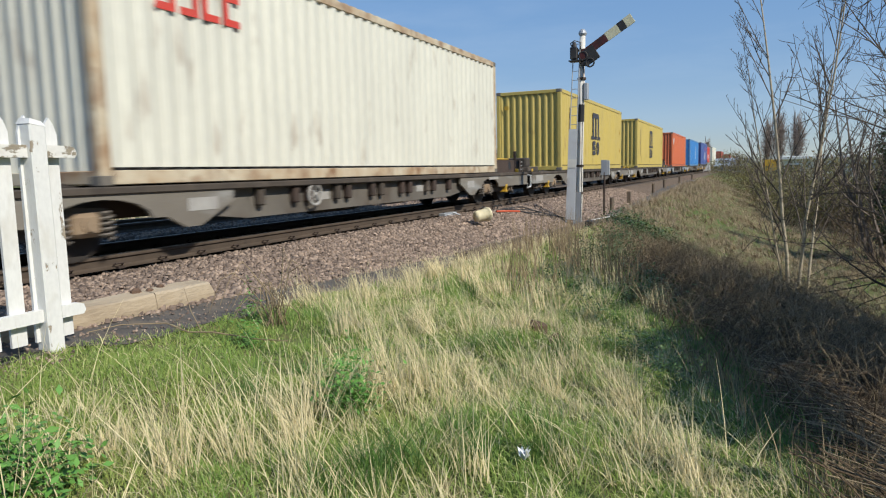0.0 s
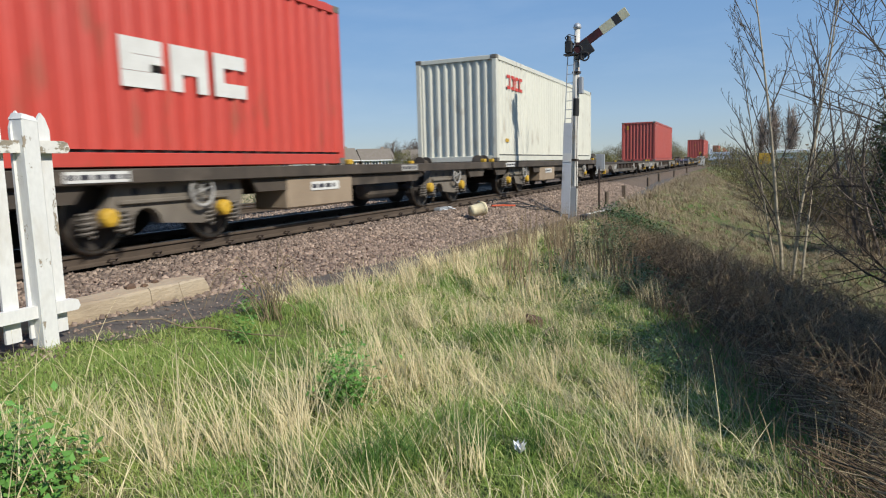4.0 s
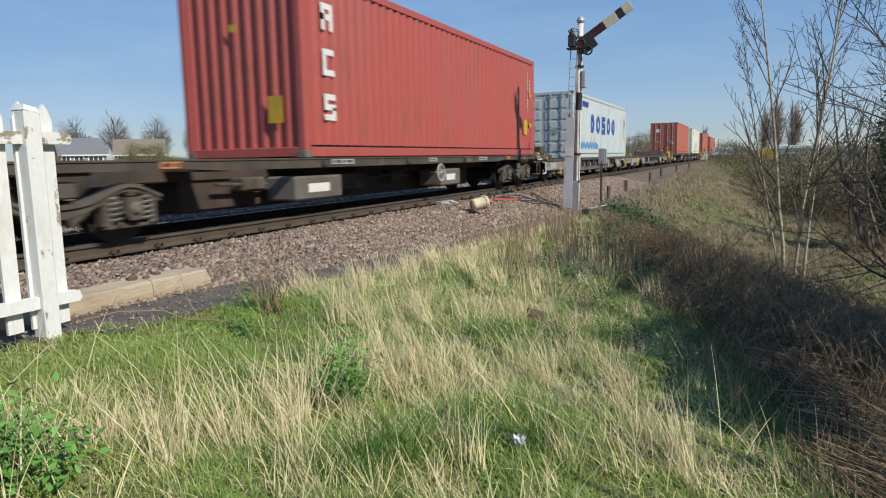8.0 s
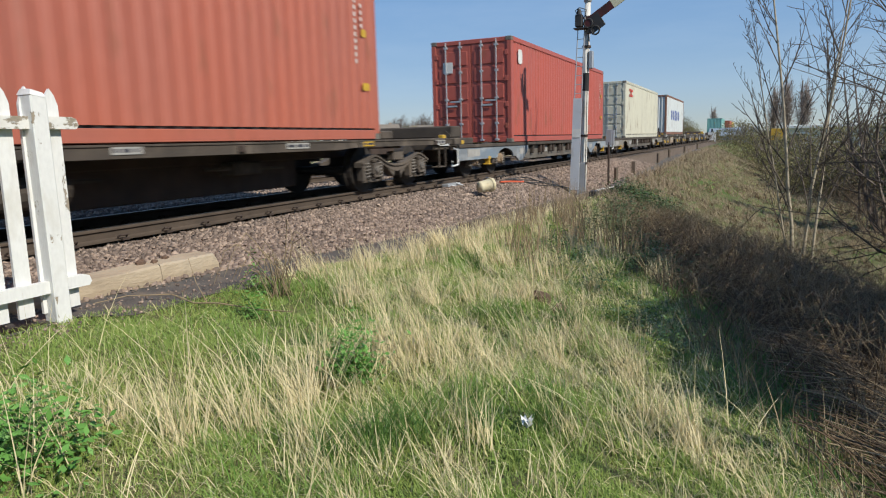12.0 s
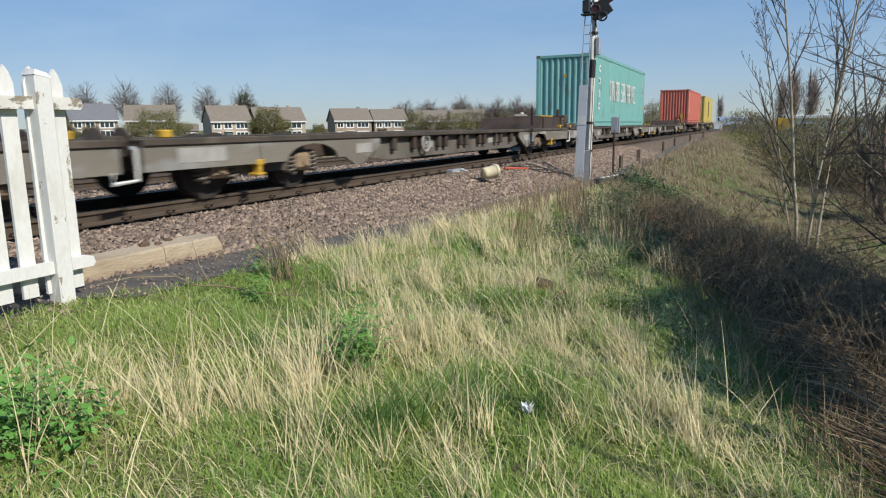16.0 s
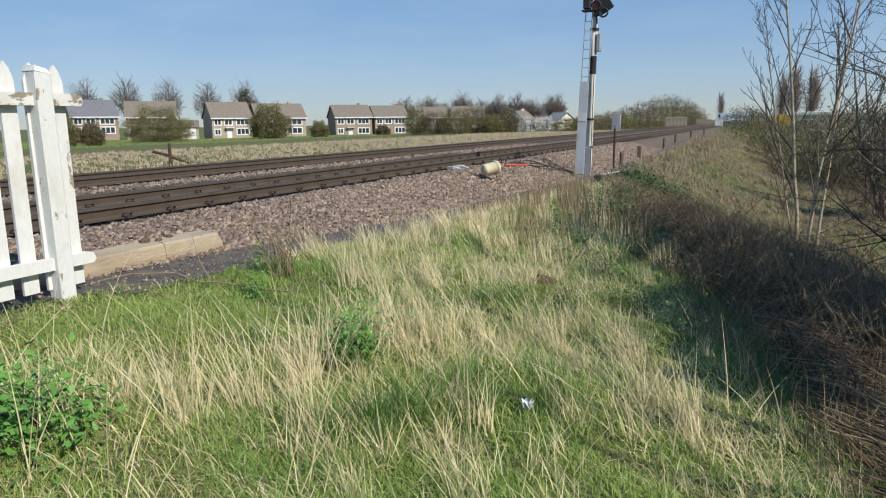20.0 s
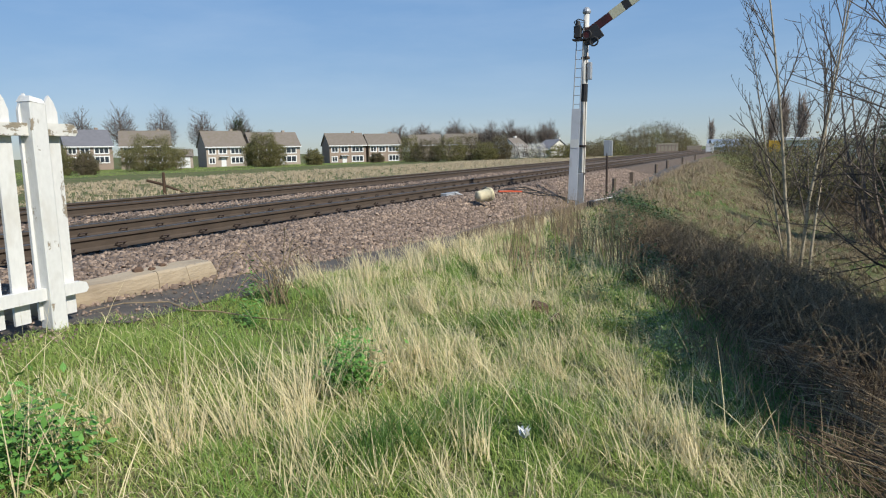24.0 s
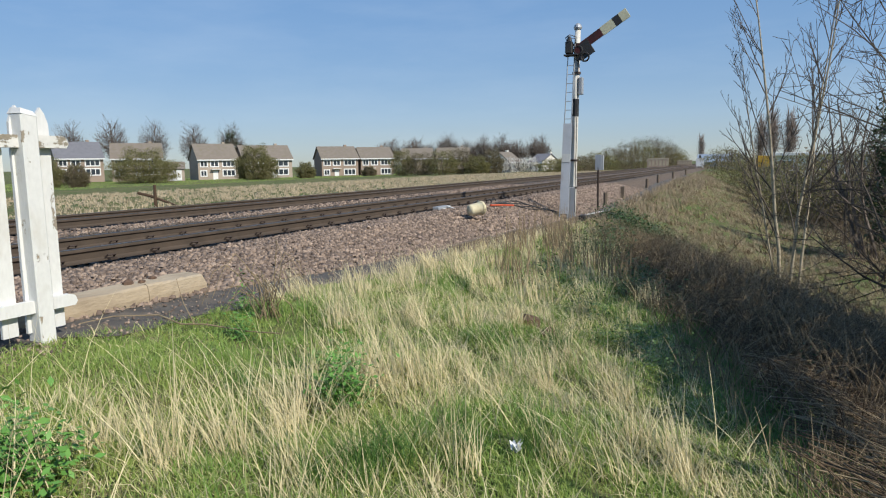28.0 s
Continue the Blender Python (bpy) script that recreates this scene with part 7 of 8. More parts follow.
def sticks(name, p, q, r0, r1, material, sides=4):
    """A mesh of many tapering sticks from arrays of ends and radii."""
    d = q - p
    d /= np.maximum(np.linalg.norm(d, axis=1, keepdims=True), 1e-9)
    ref = np.where(np.abs(d[:, 2:3]) > 0.9, np.array([[1.0, 0, 0]]), np.array([[0, 0, 1.0]]))
    a = np.cross(d, ref)
    a /= np.maximum(np.linalg.norm(a, axis=1, keepdims=True), 1e-9)
    b = np.cross(d, a)
    n = len(p)
    v = np.empty((n, 2, sides, 3))
    for s in range(sides):
        w = 2 * np.pi * s / sides
        o = a * np.cos(w) + b * np.sin(w)
        v[:, 0, s], v[:, 1, s] = p + o * r0[:, None], q + o * r1[:, None]
    base = (np.arange(n) * 2 * sides)[:, None, None]
    f = np.array([[s, (s + 1) % sides, sides + (s + 1) % sides, sides + s] for s in range(sides)])
    return soup(name, v.reshape(-1, 3), (base + f[None]).reshape(-1, 4), material, smooth=True)


def grow(origin, way, length, radius, rnd, levels, spread_=0.6, up=0.15, wiggle=0.12, kids=(5, 6, 4), shrink=0.55, out=None, level=0, bare=0.25):
    """Branch pieces (start, end, radii, level) of a bare tree."""
    out = [] if out is None else out
    n = max(3, int(length / (0.35 if level else 0.5)))
    n = min(n, 9 if level == 0 else 6)
    p, d = Vector(origin), Vector(way).normalized()
    pts = [(p.copy(), radius)]
    for i in range(n):
        d = (d + Vector((rnd.gauss(0, wiggle), rnd.gauss(0, wiggle), rnd.gauss(0, wiggle) + up * 0.25))).normalized()
        p = p + d * (length / n)
        pts.append((p.copy(), radius * (1 - 0.85 * (i + 1) / n) + 0.0028))
    for (a, ra), (b, rb) in zip(pts, pts[1:]):
        out.append((a, b, ra, rb, level))
    if level < levels:
        for k in range(kids[min(level, len(kids) - 1)]):
            f = bare + (1 - bare) * (k + rnd.random()) / kids[min(level, len(kids) - 1)]
            i = min(int(f * n), n - 1)
            o = pts[i][0].lerp(pts[i + 1][0], f * n - i)
            axis = (pts[i + 1][0] - pts[i][0]).normalized()
            az = rnd.uniform(0, 2 * math.pi)
            side = axis.orthogonal().normalized()
            side = Matrix.Rotation(az, 3, axis) @ side
            w = (axis * (1 - spread_ * 0.5) + side * spread_ * rnd.uniform(0.7, 1.3) + Vector((0, 0, up))).normalized()
            grow(o, w, length * shrink * rnd.uniform(0.65, 1.2) * (1.1 - 0.5 * f), max(pts[i][1] * 0.5, 0.0042), rnd, levels, spread_, up, wiggle * 1.2, kids, shrink, out, level + 1, 0.12)
    return out


def tree_meshes(name, pieces, trunk_mat, twig_mat, root, trunk_levels=0, sides=6):
    for part_name, mt, want, sd in (("trunk", trunk_mat, lambda l: l <= trunk_levels, sides), ("crown", twig_mat, lambda l: l > trunk_levels, 3)):
        sel = [s for s in pieces if want(s[4])]
        if not sel:
            continue
        p = np.array([tuple(s[0]) for s in sel])
        q = np.array([tuple(s[1]) for s in sel])
        part(part_name, sticks(part_name, p, q, np.array([s[2] for s in sel]), np.array([s[3] for s in sel]), mt, sd), mt, root)


def bare_tree(x, y, z, stems, label, seed, trunk_mat, twig_mat, levels=3, kids=(7, 5, 4), spread_=0.6, up=0.2, wiggle=0.09, shrink=0.5, bare=0.25, group="bare trees on the low side"):
    rnd = random.Random(seed)
    root = thing("tree", label, "tree", group, at=pose(x, y, z))
    pieces = []
    for (dx, dy, wx, wy, h, r) in stems:
        grow((dx, dy, -0.2), (wx, wy, 1), h, r, rnd, levels, spread_, up, wiggle, kids, shrink, pieces, 0, bare)
    tree_meshes("tree", pieces, trunk_mat, twig_mat, root)
    return root


bx0, by0 = 0.98, 18.2
bare_tree(bx0, by0, ground_at(bx0, by0), [(-0.12, 0, -0.02, 0.02, 8.4, 0.05), (0.1, 0.1, 0.03, 0.0, 8.0, 0.045), (0.28, -0.1, 0.09, 0.05, 6.8, 0.035), (-0.2, 0.2, -0.12, 0.05, 5.6, 0.028)],
          "slender multi-stemmed birch with bare branches and pale bark", 5, BIRCH, BARK, 3, (16, 6, 3), 0.58, 0.26, 0.035, 0.31, 0.14)
bare_tree(2.75, 13.4, ground_at(2.75, 13.4), [(0, 0, 0.05, 0.0, 7.6, 0.055), (0.15, 0.1, 0.16, 0.05, 7.0, 0.045), (-0.15, 0, -0.05, 0.05, 6.2, 0.035)],
          "dark bare tree with long spreading twigs", 7, BARK, BARK, 3, (14, 7, 3), 0.8, 0.16, 0.06, 0.42, 0.08)
bare_tree(2.62, 11.9, ground_at(2.62, 11.9), [(0, 0, 0.0, 0.0, 6.8, 0.05), (0.15, 0.1, 0.12, 0.05, 6.4, 0.04), (-0.1, 0, -0.03, 0.05, 7.2, 0.04)],
          "dark bare tree with dense drooping twigs", 12, BARK, BARK, 3, (11, 5, 3), 0.8, 0.04, 0.07, 0.40, 0.06)
bare_tree(3.0, 10.8, ground_at(3.0, 10.8), [(0, 0, 0.1, 0.0, 6.5, 0.05), (0.1, 0.1, 0.25, 0.1, 5.5, 0.04), (-0.2, 0, -0.35, 0.15, 4.2, 0.03)],
          "dark bare shrubby tree overhanging the slope", 14, BARK, BARK, 3, (10, 6, 3), 0.9, 0.06, 0.07, 0.5, 0.06)
for k, (x, y, h) in enumerate(((3.6, 30, 5.5), (5.2, 34, 6.5), (4.4, 22, 6.0), (6.4, 28, 7.0))):
    bare_tree(x, y, ground_at(x, y), [(0, 0, 0.06 * (k % 3 - 1), 0.03, h, 0.06), (0.2, 0.1, 0.15, -0.05, h * 0.8, 0.045)], "thin bare tree in the low scrub", 20 + k, BIRCH if k % 2 else BARK, BARK, 2, (9, 6), 0.65, 0.12, 0.07, 0.42, 0.2)


def leaf_cloud(blobs, n, size, flat=0.0):
    """Quads scattered through ellipsoids (x, y, z, rx, ry, rz), denser towards their skins, with gaps."""
    vol = np.array([b[3] * b[4] * b[5] for b in blobs])
    pick = rng.choice(len(blobs), n, p=vol / vol.sum())
    b = np.array(blobs)[pick]
    d = rng.normal(size=(n, 3))
    d /= np.linalg.norm(d, axis=1, keepdims=True)
    lump = 1 + 0.22 * np.sin(d[:, 0] * 7 + b[:, 0]) * np.sin(d[:, 1] * 6 + b[:, 1]) + 0.15 * np.sin(d[:, 2] * 9 + b[:, 0] * 3)
    rad = rng.uniform(0.35, 1.0, n) ** 0.45 * lump
    c = b[:, :3] + d * b[:, 3:6] * rad[:, None]
    u = rng.normal(size=(n, 3))
    u /= np.linalg.norm(u, axis=1, keepdims=True)
    w = np.cross(u, rng.normal(size=(n, 3)))
    w /= np.linalg.norm(w, axis=1, keepdims=True)
    s = rng.uniform(0.5, 1.3, n)[:, None] * size
    v = np.stack([c - u * s, c + w * s * 0.55, c + u * s, c - w * s * 0.55], 1).reshape(-1, 3)
    q = np.arange(n * 4).reshape(-1, 4)
    return v, q


def bush(x, y, z, blobs, n, size, material, label, name="bush", twigs=0, category="bush", group="bushes across the line"):
    root = thing(name, label, category, group, at=pose(x, y, z))
    v, q = leaf_cloud(blobs, n, size)
    part("crown", soup("crown", v, q, material), material, root)
    rnd = random.Random(int(x * 7 + y))
    pieces = []
    for k in range(7):
        a = k * 0.9
        grow((0.4 * math.cos(a), 0.4 * math.sin(a), -0.3), (0.35 * math.cos(a), 0.35 * math.sin(a), 1), max(b[2] + b[5] for b in blobs) * 1.04, 0.08, rnd, 1, 0.6, 0.2, 0.08, (6,), 0.5, pieces)
    sel = pieces
    part("trunk", sticks("trunk", np.array([tuple(s[0]) for s in sel]), np.array([tuple(s[1]) for s in sel]), np.array([s[2] for s in sel]), np.array([s[3] for s in sel]), FARTWIG, 3), FARTWIG, root)
    return root


for br, d, rx, h, lab in ((48.0, 118, 5.4, 5.8, "wide olive willow bush in new leaf"), (39.6, 124, 3.6, 6.3, "rounded olive bush before a house")):
    x, y = far_at(br, d)
    bush(x, y, ground_at(x, y) - 0.2, [(0, 0, h * 0.45, rx, rx * 0.8, h * 0.5), (-rx * 0.55, 0, h * 0.35, rx * 0.6, rx * 0.5, h * 0.38), (rx * 0.6, 0.5, h * 0.32, rx * 0.55, rx * 0.5, h * 0.36)], 34000, 0.085, WILLOW, lab)
for k, (br, d, rx, h) in enumerate(((27.6, 128, 2.6, 5.2), (26.0, 126, 3.0, 4.4), (24.2, 124, 3.2, 4.8), (22.6, 126, 2.8, 5.0), (21.3, 122, 2.4, 3.6), (20.0, 124, 2.2, 4.6), (35.6, 128, 1.8, 3.2), (30.4, 140, 1.6, 2.2), (54.5, 100, 2.5, 4.2), (52.6, 98, 1.6, 3.2))):
    x, y = far_at(br, d)
    bush(x, y, ground_at(x, y) - 0.2, [(0, 0, h * 0.45, rx, rx * 0.8, h * 0.5), (rx * 0.5, 0, h * 0.35, rx * 0.6, rx * 0.5, h * 0.35)], 9000, 0.09, (WILLOW, HEDGE)[k % 2], "olive-green bush in early leaf")
for k, br in enumerate((14.8, 13.6, 12.4, 11.2, 10.0, 8.9, 7.9, 7.0, 6.2, 5.4, 4.8)):
    d = 118 + k * 6
    top = (2.2, 2.4, 2.8, 3.4, 4.3, 5.3, 6.1, 6.5, 6.3, 5.0, 3.2)[k]
    x, y = far_at(br, d)
    x = min(x, -16.5)
    bush(x, y, -0.9, [(0, 0, top * 0.5, 3.0, 2.6, top * 0.56), (2.0, 1, top * 0.42, 2.2, 2.0, top * 0.46)], 9000, 0.08, HEDGE if k % 3 else WILLOW, "dense dull green trackside hedge tree", group="hedge along the far track")
for k, br in enumerate((18.9, 18.2, 17.4, 16.6)):
    x, y = far_at(br, 138)
    bush(x, y, -1.6, [(0, 0, 2.0, 1.3, 1.2, 1.5)], 1200, 0.11, BLOSSOM, "small tree in white blossom", "blossom_tree", category="tree", group="blossom trees")


def twig_cloud(blobs, n, length, radius, material, lift=0.5):
    """Fine twigs that fill ellipsoids, pointing outwards and up."""
    b = np.array(blobs)[rng.integers(0, len(blobs), n)]
    d = rng.normal(size=(n, 3))
    d /= np.linalg.norm(d, axis=1, keepdims=True)
    c = b[:, :3] + d * b[:, 3:6] * (rng.uniform(0.1, 1.0, n) ** 0.5)[:, None] * (1 + 0.15 * np.sin(d[:, :1] * 5 + d[:, 1:2] * 4))
    w = d + rng.normal(0, 0.4, (n, 3)) + (0, 0, lift)
    w /= np.linalg.norm(w, axis=1, keepdims=True)
    L = length * rng.uniform(0.5, 1.3, n)[:, None]
    return sticks("crown", c - w * L * 0.5, c + w * L * 0.5, np.full(n, radius), np.full(n, radius * 0.4), material, 3)


def far_tree(br, d, h, wide, label, seed, poplar=False, ivy=False, group="bare trees beyond the houses"):
    x, y = far_at(br, d)
    root = thing("tree", label, "tree", group, at=pose(x, y, -1.8))
    rnd = random.Random(seed)
    pieces = []
    if poplar:
        grow((0, 0, -0.2), (0, 0, 1), h, 0.3, rnd, 1, 0.28, 0.5, 0.02, (24,), 0.22, pieces, 0, 0.08)
        blobs, n = [(0, 0, h * 0.55, h * 0.1, h * 0.1, h * 0.42), (0.3, 0, h * 0.62, h * 0.08, h * 0.08, h * 0.34)], 800
    else:
        grow((0, 0, -0.2), (0.02, 0, 1), h * 0.95, 0.42, rnd, 2, 0.85, 0.2, 0.04, (14, 5), 0.42, pieces, 0, 0.34)
        r = h * wide * 0.72
        blobs, n = [(0, 0, h * 0.68, r, r, h * 0.32), (r * 0.5, 0, h * 0.55, r * 0.7, r * 0.7, h * 0.22), (-r * 0.5, 0.3, h * 0.58, r * 0.7, r * 0.7, h * 0.24)], 1300
    p = np.array([tuple(s[0]) for s in pieces])
    q = np.array([tuple(s[1]) for s in pieces])
    part("trunk", sticks("trunk", p, q, np.array([s[2] for s in pieces]), np.array([s[3] for s in pieces]), FARTWIG, 4), FARTWIG, root)
    crown_mat = POPLAR if poplar else FARTWIG
    part("crown", twig_cloud(blobs, n, 1.5, 0.03, crown_mat), crown_mat, root)
    if ivy:
        v, q = leaf_cloud([(0, 0, h * 0.55, 2.0, 2.0, h * 0.3)], 1500, 0.25)
        part("ivy", soup("ivy", v, q, IVY), IVY, root, "dark ivy round the trunk")
    return root


for k, (br, tp) in enumerate(((52.9, 3.55), (50.0, 3.75), (47.1, 3.65), (44.2, 3.35), (41.4, 3.5))):
    far_tree(br, 185, 185 * math.tan(radians(tp)) + 2.7, 0.36, "bare round-crowned tree beyond the houses" + (", clad in ivy" if k == 4 else ""), 40 + k, ivy=(k == 4))
for k in range(15):
    br = 29.0 - k * 0.95 + 0.3 * math.sin(k * 2.3)
    far_tree(br, 200 + 14 * (k % 3), 200 * math.tan(radians((1.9, 2.3, 2.5, 2.1)[k % 4])) + 2.7, 0.4, "bare twiggy tree in the distant tree line", 60 + k, group="distant tree line")
for k, (br, d, tp) in enumerate(((3.3, 260, 2.1), (-1.7, 120, 4.0), (-2.9, 115, 3.8), (-0.9, 130, 3.4))):
    far_tree(br, d, d * math.tan(radians(tp)) + 2.7, 0.2, "tall narrow bare poplar", 90 + k, poplar=True, group="poplars")

# scrub, hedges and evergreens on the low side
for k, (br, d, rx, h) in enumerate(((1.6, 95, 3.0, 3.4), (0.6, 75, 3.2, 3.6), (-0.6, 62, 3.0, 3.6), (-2.2, 52, 3.0, 3.6), (-3.8, 46, 3.0, 3.8), (-5.4, 42, 3.2, 4.0), (-7.2, 40, 3.2, 4.2), (-9.2, 38, 3.4, 4.4), (-11.4, 36, 3.4, 4.6))):
    x, y = far_at(br, d)
    bush(x, y, ground_at(x, y) - 0.2, [(0, 0, h * 0.42, rx, rx * 0.8, h * 0.5), (rx * 0.6, 0.6, h * 0.32, rx * 0.6, rx * 0.6, h * 0.4)], 5200, 0.075, HEDGE if k % 2 else WILLOW, "tangled dull green scrub on the low side", group="scrub on the low side")
x, y = far_at(-9.0, 26)
bush(x, y, ground_at(x, y), [(0.3, 0, 3.7, 0.7, 0.8, 1.7), (0.4, 0, 2.0, 0.9, 0.9, 1.8)], 4200, 0.08, IVY, "dark evergreen tree clad in ivy", "evergreen_tree", category="tree", group="")
for k, (y, h) in enumerate(((3.1, 6.7), (4.1, 7.4), (5.2, 7.7), (6.4, 8.5), (7.7, 8.7), (9.2, 8.0))):
    x = 5.3 + 0.25 * (k % 3 - 1)
    bush(x, y, ground_at(x, y) - 0.2, [(0, 0, h * 0.935, 0.5, 0.75, h * 0.033), (0.25, 0.2, h * 0.93, 0.4, 0.7, h * 0.03)] if k < 2 else [(0, 0, h * 0.5, 1.2, 0.95, h * 0.47), (0.3, 0.3, h * 0.35, 1.3, 1.1, h * 0.33)], 520 if k < 2 else 3400, 0.13, IVY, "dense dark evergreen tree shading the slope", "evergreen_tree", category="tree", group="evergreens on the low side")


# second row out of view, added to block sky light and deepen the shade
for k, (x, y, h) in enumerate(((8.3, 2.8, 6.3), (8.6, 4.4, 7.4), (8.4, 6.0, 8.6), (8.8, 7.8, 7.4), (8.5, 9.8, 7.2), (9.0, 12.0, 7.2))):
    bush(x, y, ground_at(x, y) - 0.2, [(0, 0, h * 0.5, 1.7, 1.5, h * 0.47), (0.2, 0.3, h * 0.3, 1.9, 1.6, h * 0.3)], 3200, 0.16, IVY, "unseen evergreen tree added behind others to block sky light", "evergreen_tree", category="tree", group="evergreens on the low side")


def tangle(name, n, place, size, material, label, arch=0.5, radius=0.005, segs=5, category="bramble"):
    """Arching stems rooted at random places."""
    x, y = place(n)
    n = len(x)
    p = np.stack([x, y, surface(x, y)], -1)
    a = rng.uniform(0, 2 * np.pi, n)
    L = size * rng.uniform(0.5, 1.3, n)
    rise = rng.uniform(0.6, 1.2, n)
    P, Q, R0, R1 = [], [], [], []
    last = p
    for k in range(1, segs + 1):
        f = k / segs
        o = np.stack([np.cos(a) * L * f, np.sin(a) * L * f, L * arch * rise * np.sin(np.pi * f * 0.85)], -1) + rng.normal(0, 0.04, (n, 3)) * L[:, None]
        q = p + o
        P.append(last)
        Q.append(q)
        R0.append(np.full(n, radius * (1.1 - 0.7 * (k - 1) / segs)))
        R1.append(np.full(n, radius * (1.1 - 0.7 * k / segs)))
        last = q
    me = sticks(name, np.concatenate(P), np.concatenate(Q), np.concatenate(R0), np.concatenate(R1), material, 3)
    return tagged(new(name, me), label, category, kind="stuff")


def slope_places(n):
    """Bramble roots gathered into clumps along the slope."""
    cy = rng.uniform(5.2, 17.0, 70)
    cx = steps(CREST, cy) + 0.7 + np.abs(rng.normal(0.8, 0.9, 70))
    k = rng.integers(0, 70, n)
    return cx[k] + rng.normal(0, 0.28, n), cy[k] + rng.normal(0, 0.35, n)


def low_places(n):
    y = rng.uniform(4.5, 13, n)
    return steps(CREST, y) + rng.uniform(2.0, 6.5, n), y


def thicket_places(n):
    """Bramble roots through the band of scrub below the crest."""
    y = rng.uniform(5.3, 12.5, n)
    return steps(CREST, y) + np.interp(y, [5.5, 9, 14, 21], [1.5, 1.0, 0.7, 0.5]) + np.abs(rng.normal(0, 1.5, n)) * np.clip(1.15 - (y - 12) * 0.06, 0.4, 1), y


tangle("brambles", 1500, slope_places, 0.45, BRAMBLE, "brown bramble tangle down the slope", 0.5, 0.004)
tangle("bramble_thicket", 4200, thicket_places, 0.5, BRAMBLE, "dense fine brown bramble thicket on the slope", 0.8, 0.0036, 4)
tangle("thicket_twigs", 3600, thicket_places, 0.6, STALK, "pale dead twigs standing in the thicket", 0.95, 0.003, 4)
tangle("low_brambles", 1500, low_places, 0.8, BRAMBLE, "dark bramble stems in the ditch", 0.5)
tangle("pale_twigs", 2000, slope_places, 0.5, STALK, "pale dead twigs among the brambles", 0.6, 0.0034)
tangle("scrub_twigs", 1500, lambda n: (rng.uniform(3, 10, n), rng.uniform(18, 50, n)), 1.2, BRAMBLE, "brown twiggy scrub at the foot of the embankment", 0.8, 0.010)


def fallen_canes(name, n, x0, x1, y0, y1, length, radius, material, label):
    """Dead canes combed down the slope, lying over one another."""
    x, y = rng.uniform(x0, x1, n), rng.uniform(y0, y1, n)
    ok = x > steps(CREST, y) + 0.42 + 0.2 * np.sin(y * 3.1)
    x, y = x[ok], y[ok]
    n = len(x)
    a = rng.normal(-0.3, 0.55, n)
    L = length * rng.uniform(0.5, 1.3, n)
    up = rng.uniform(0.0, 0.16, n)
    pts = []
    for f in (0.0, 0.35, 0.7, 1.0):
        px, py = x + np.cos(a) * L * f, y + np.sin(a) * L * f
        pts.append(np.stack([px, py, surface(px, py) + 0.03 + up + 0.1 * np.sin(np.pi * f) * rng.uniform(0.2, 1.0, n)], -1))
        a = a + rng.normal(0, 0.08, n)
    P, Q = np.concatenate(pts[:-1]), np.concatenate(pts[1:])
    r = radius * rng.uniform(0.6, 1.3, n)
    me = sticks(name, P, Q, np.concatenate([r, r * 0.85, r * 0.65]), np.concatenate([r * 0.85, r * 0.65, r * 0.3]), material, 3)
    return tagged(new(name, me), label, "canes", kind="stuff")


fallen_canes("fallen_canes", 2000, 0.0, 4.2, 2.8, 7.5, 0.8, 0.0034, STALK, "grey-brown dead canes lying down the slope")
fallen_canes("rotten_canes", 3000, 0.0, 4.2, 2.8, 8.5, 0.8, 0.0042, SHADESTALK, "dark brown canes under the pale ones")


def leafy_patch(name, cx, cy, r, n, size, label, material=None, rise=0.16):
    x, y = cx + rng.normal(0, r * 0.5, n), cy + rng.normal(0, r * 0.5, n)
    z = surface(x, y) + np.abs(rng.normal(0, rise * 0.5, n)) + 0.02
    c = np.stack([x, y, z], -1)
    u = rng.normal(size=(n, 3)) * (1, 1, 0.35)
    u /= np.linalg.norm(u, axis=1, keepdims=True)
    w = np.cross(u, np.array([0, 0, 1.0]) + rng.normal(0, 0.4, (n, 3)))
    w /= np.linalg.norm(w, axis=1, keepdims=True)
    s = rng.uniform(0.5, 1.2, n)[:, None] * size
    v = np.stack([c - u * s, c + w * s * 0.5, c + u * s, c - w * s * 0.5], 1).reshape(-1, 3)
    return tagged(new(name, soup(name, v, np.arange(n * 4).reshape(-1, 4), material or WEED)), label, "weeds", "leafy weeds", "stuff")


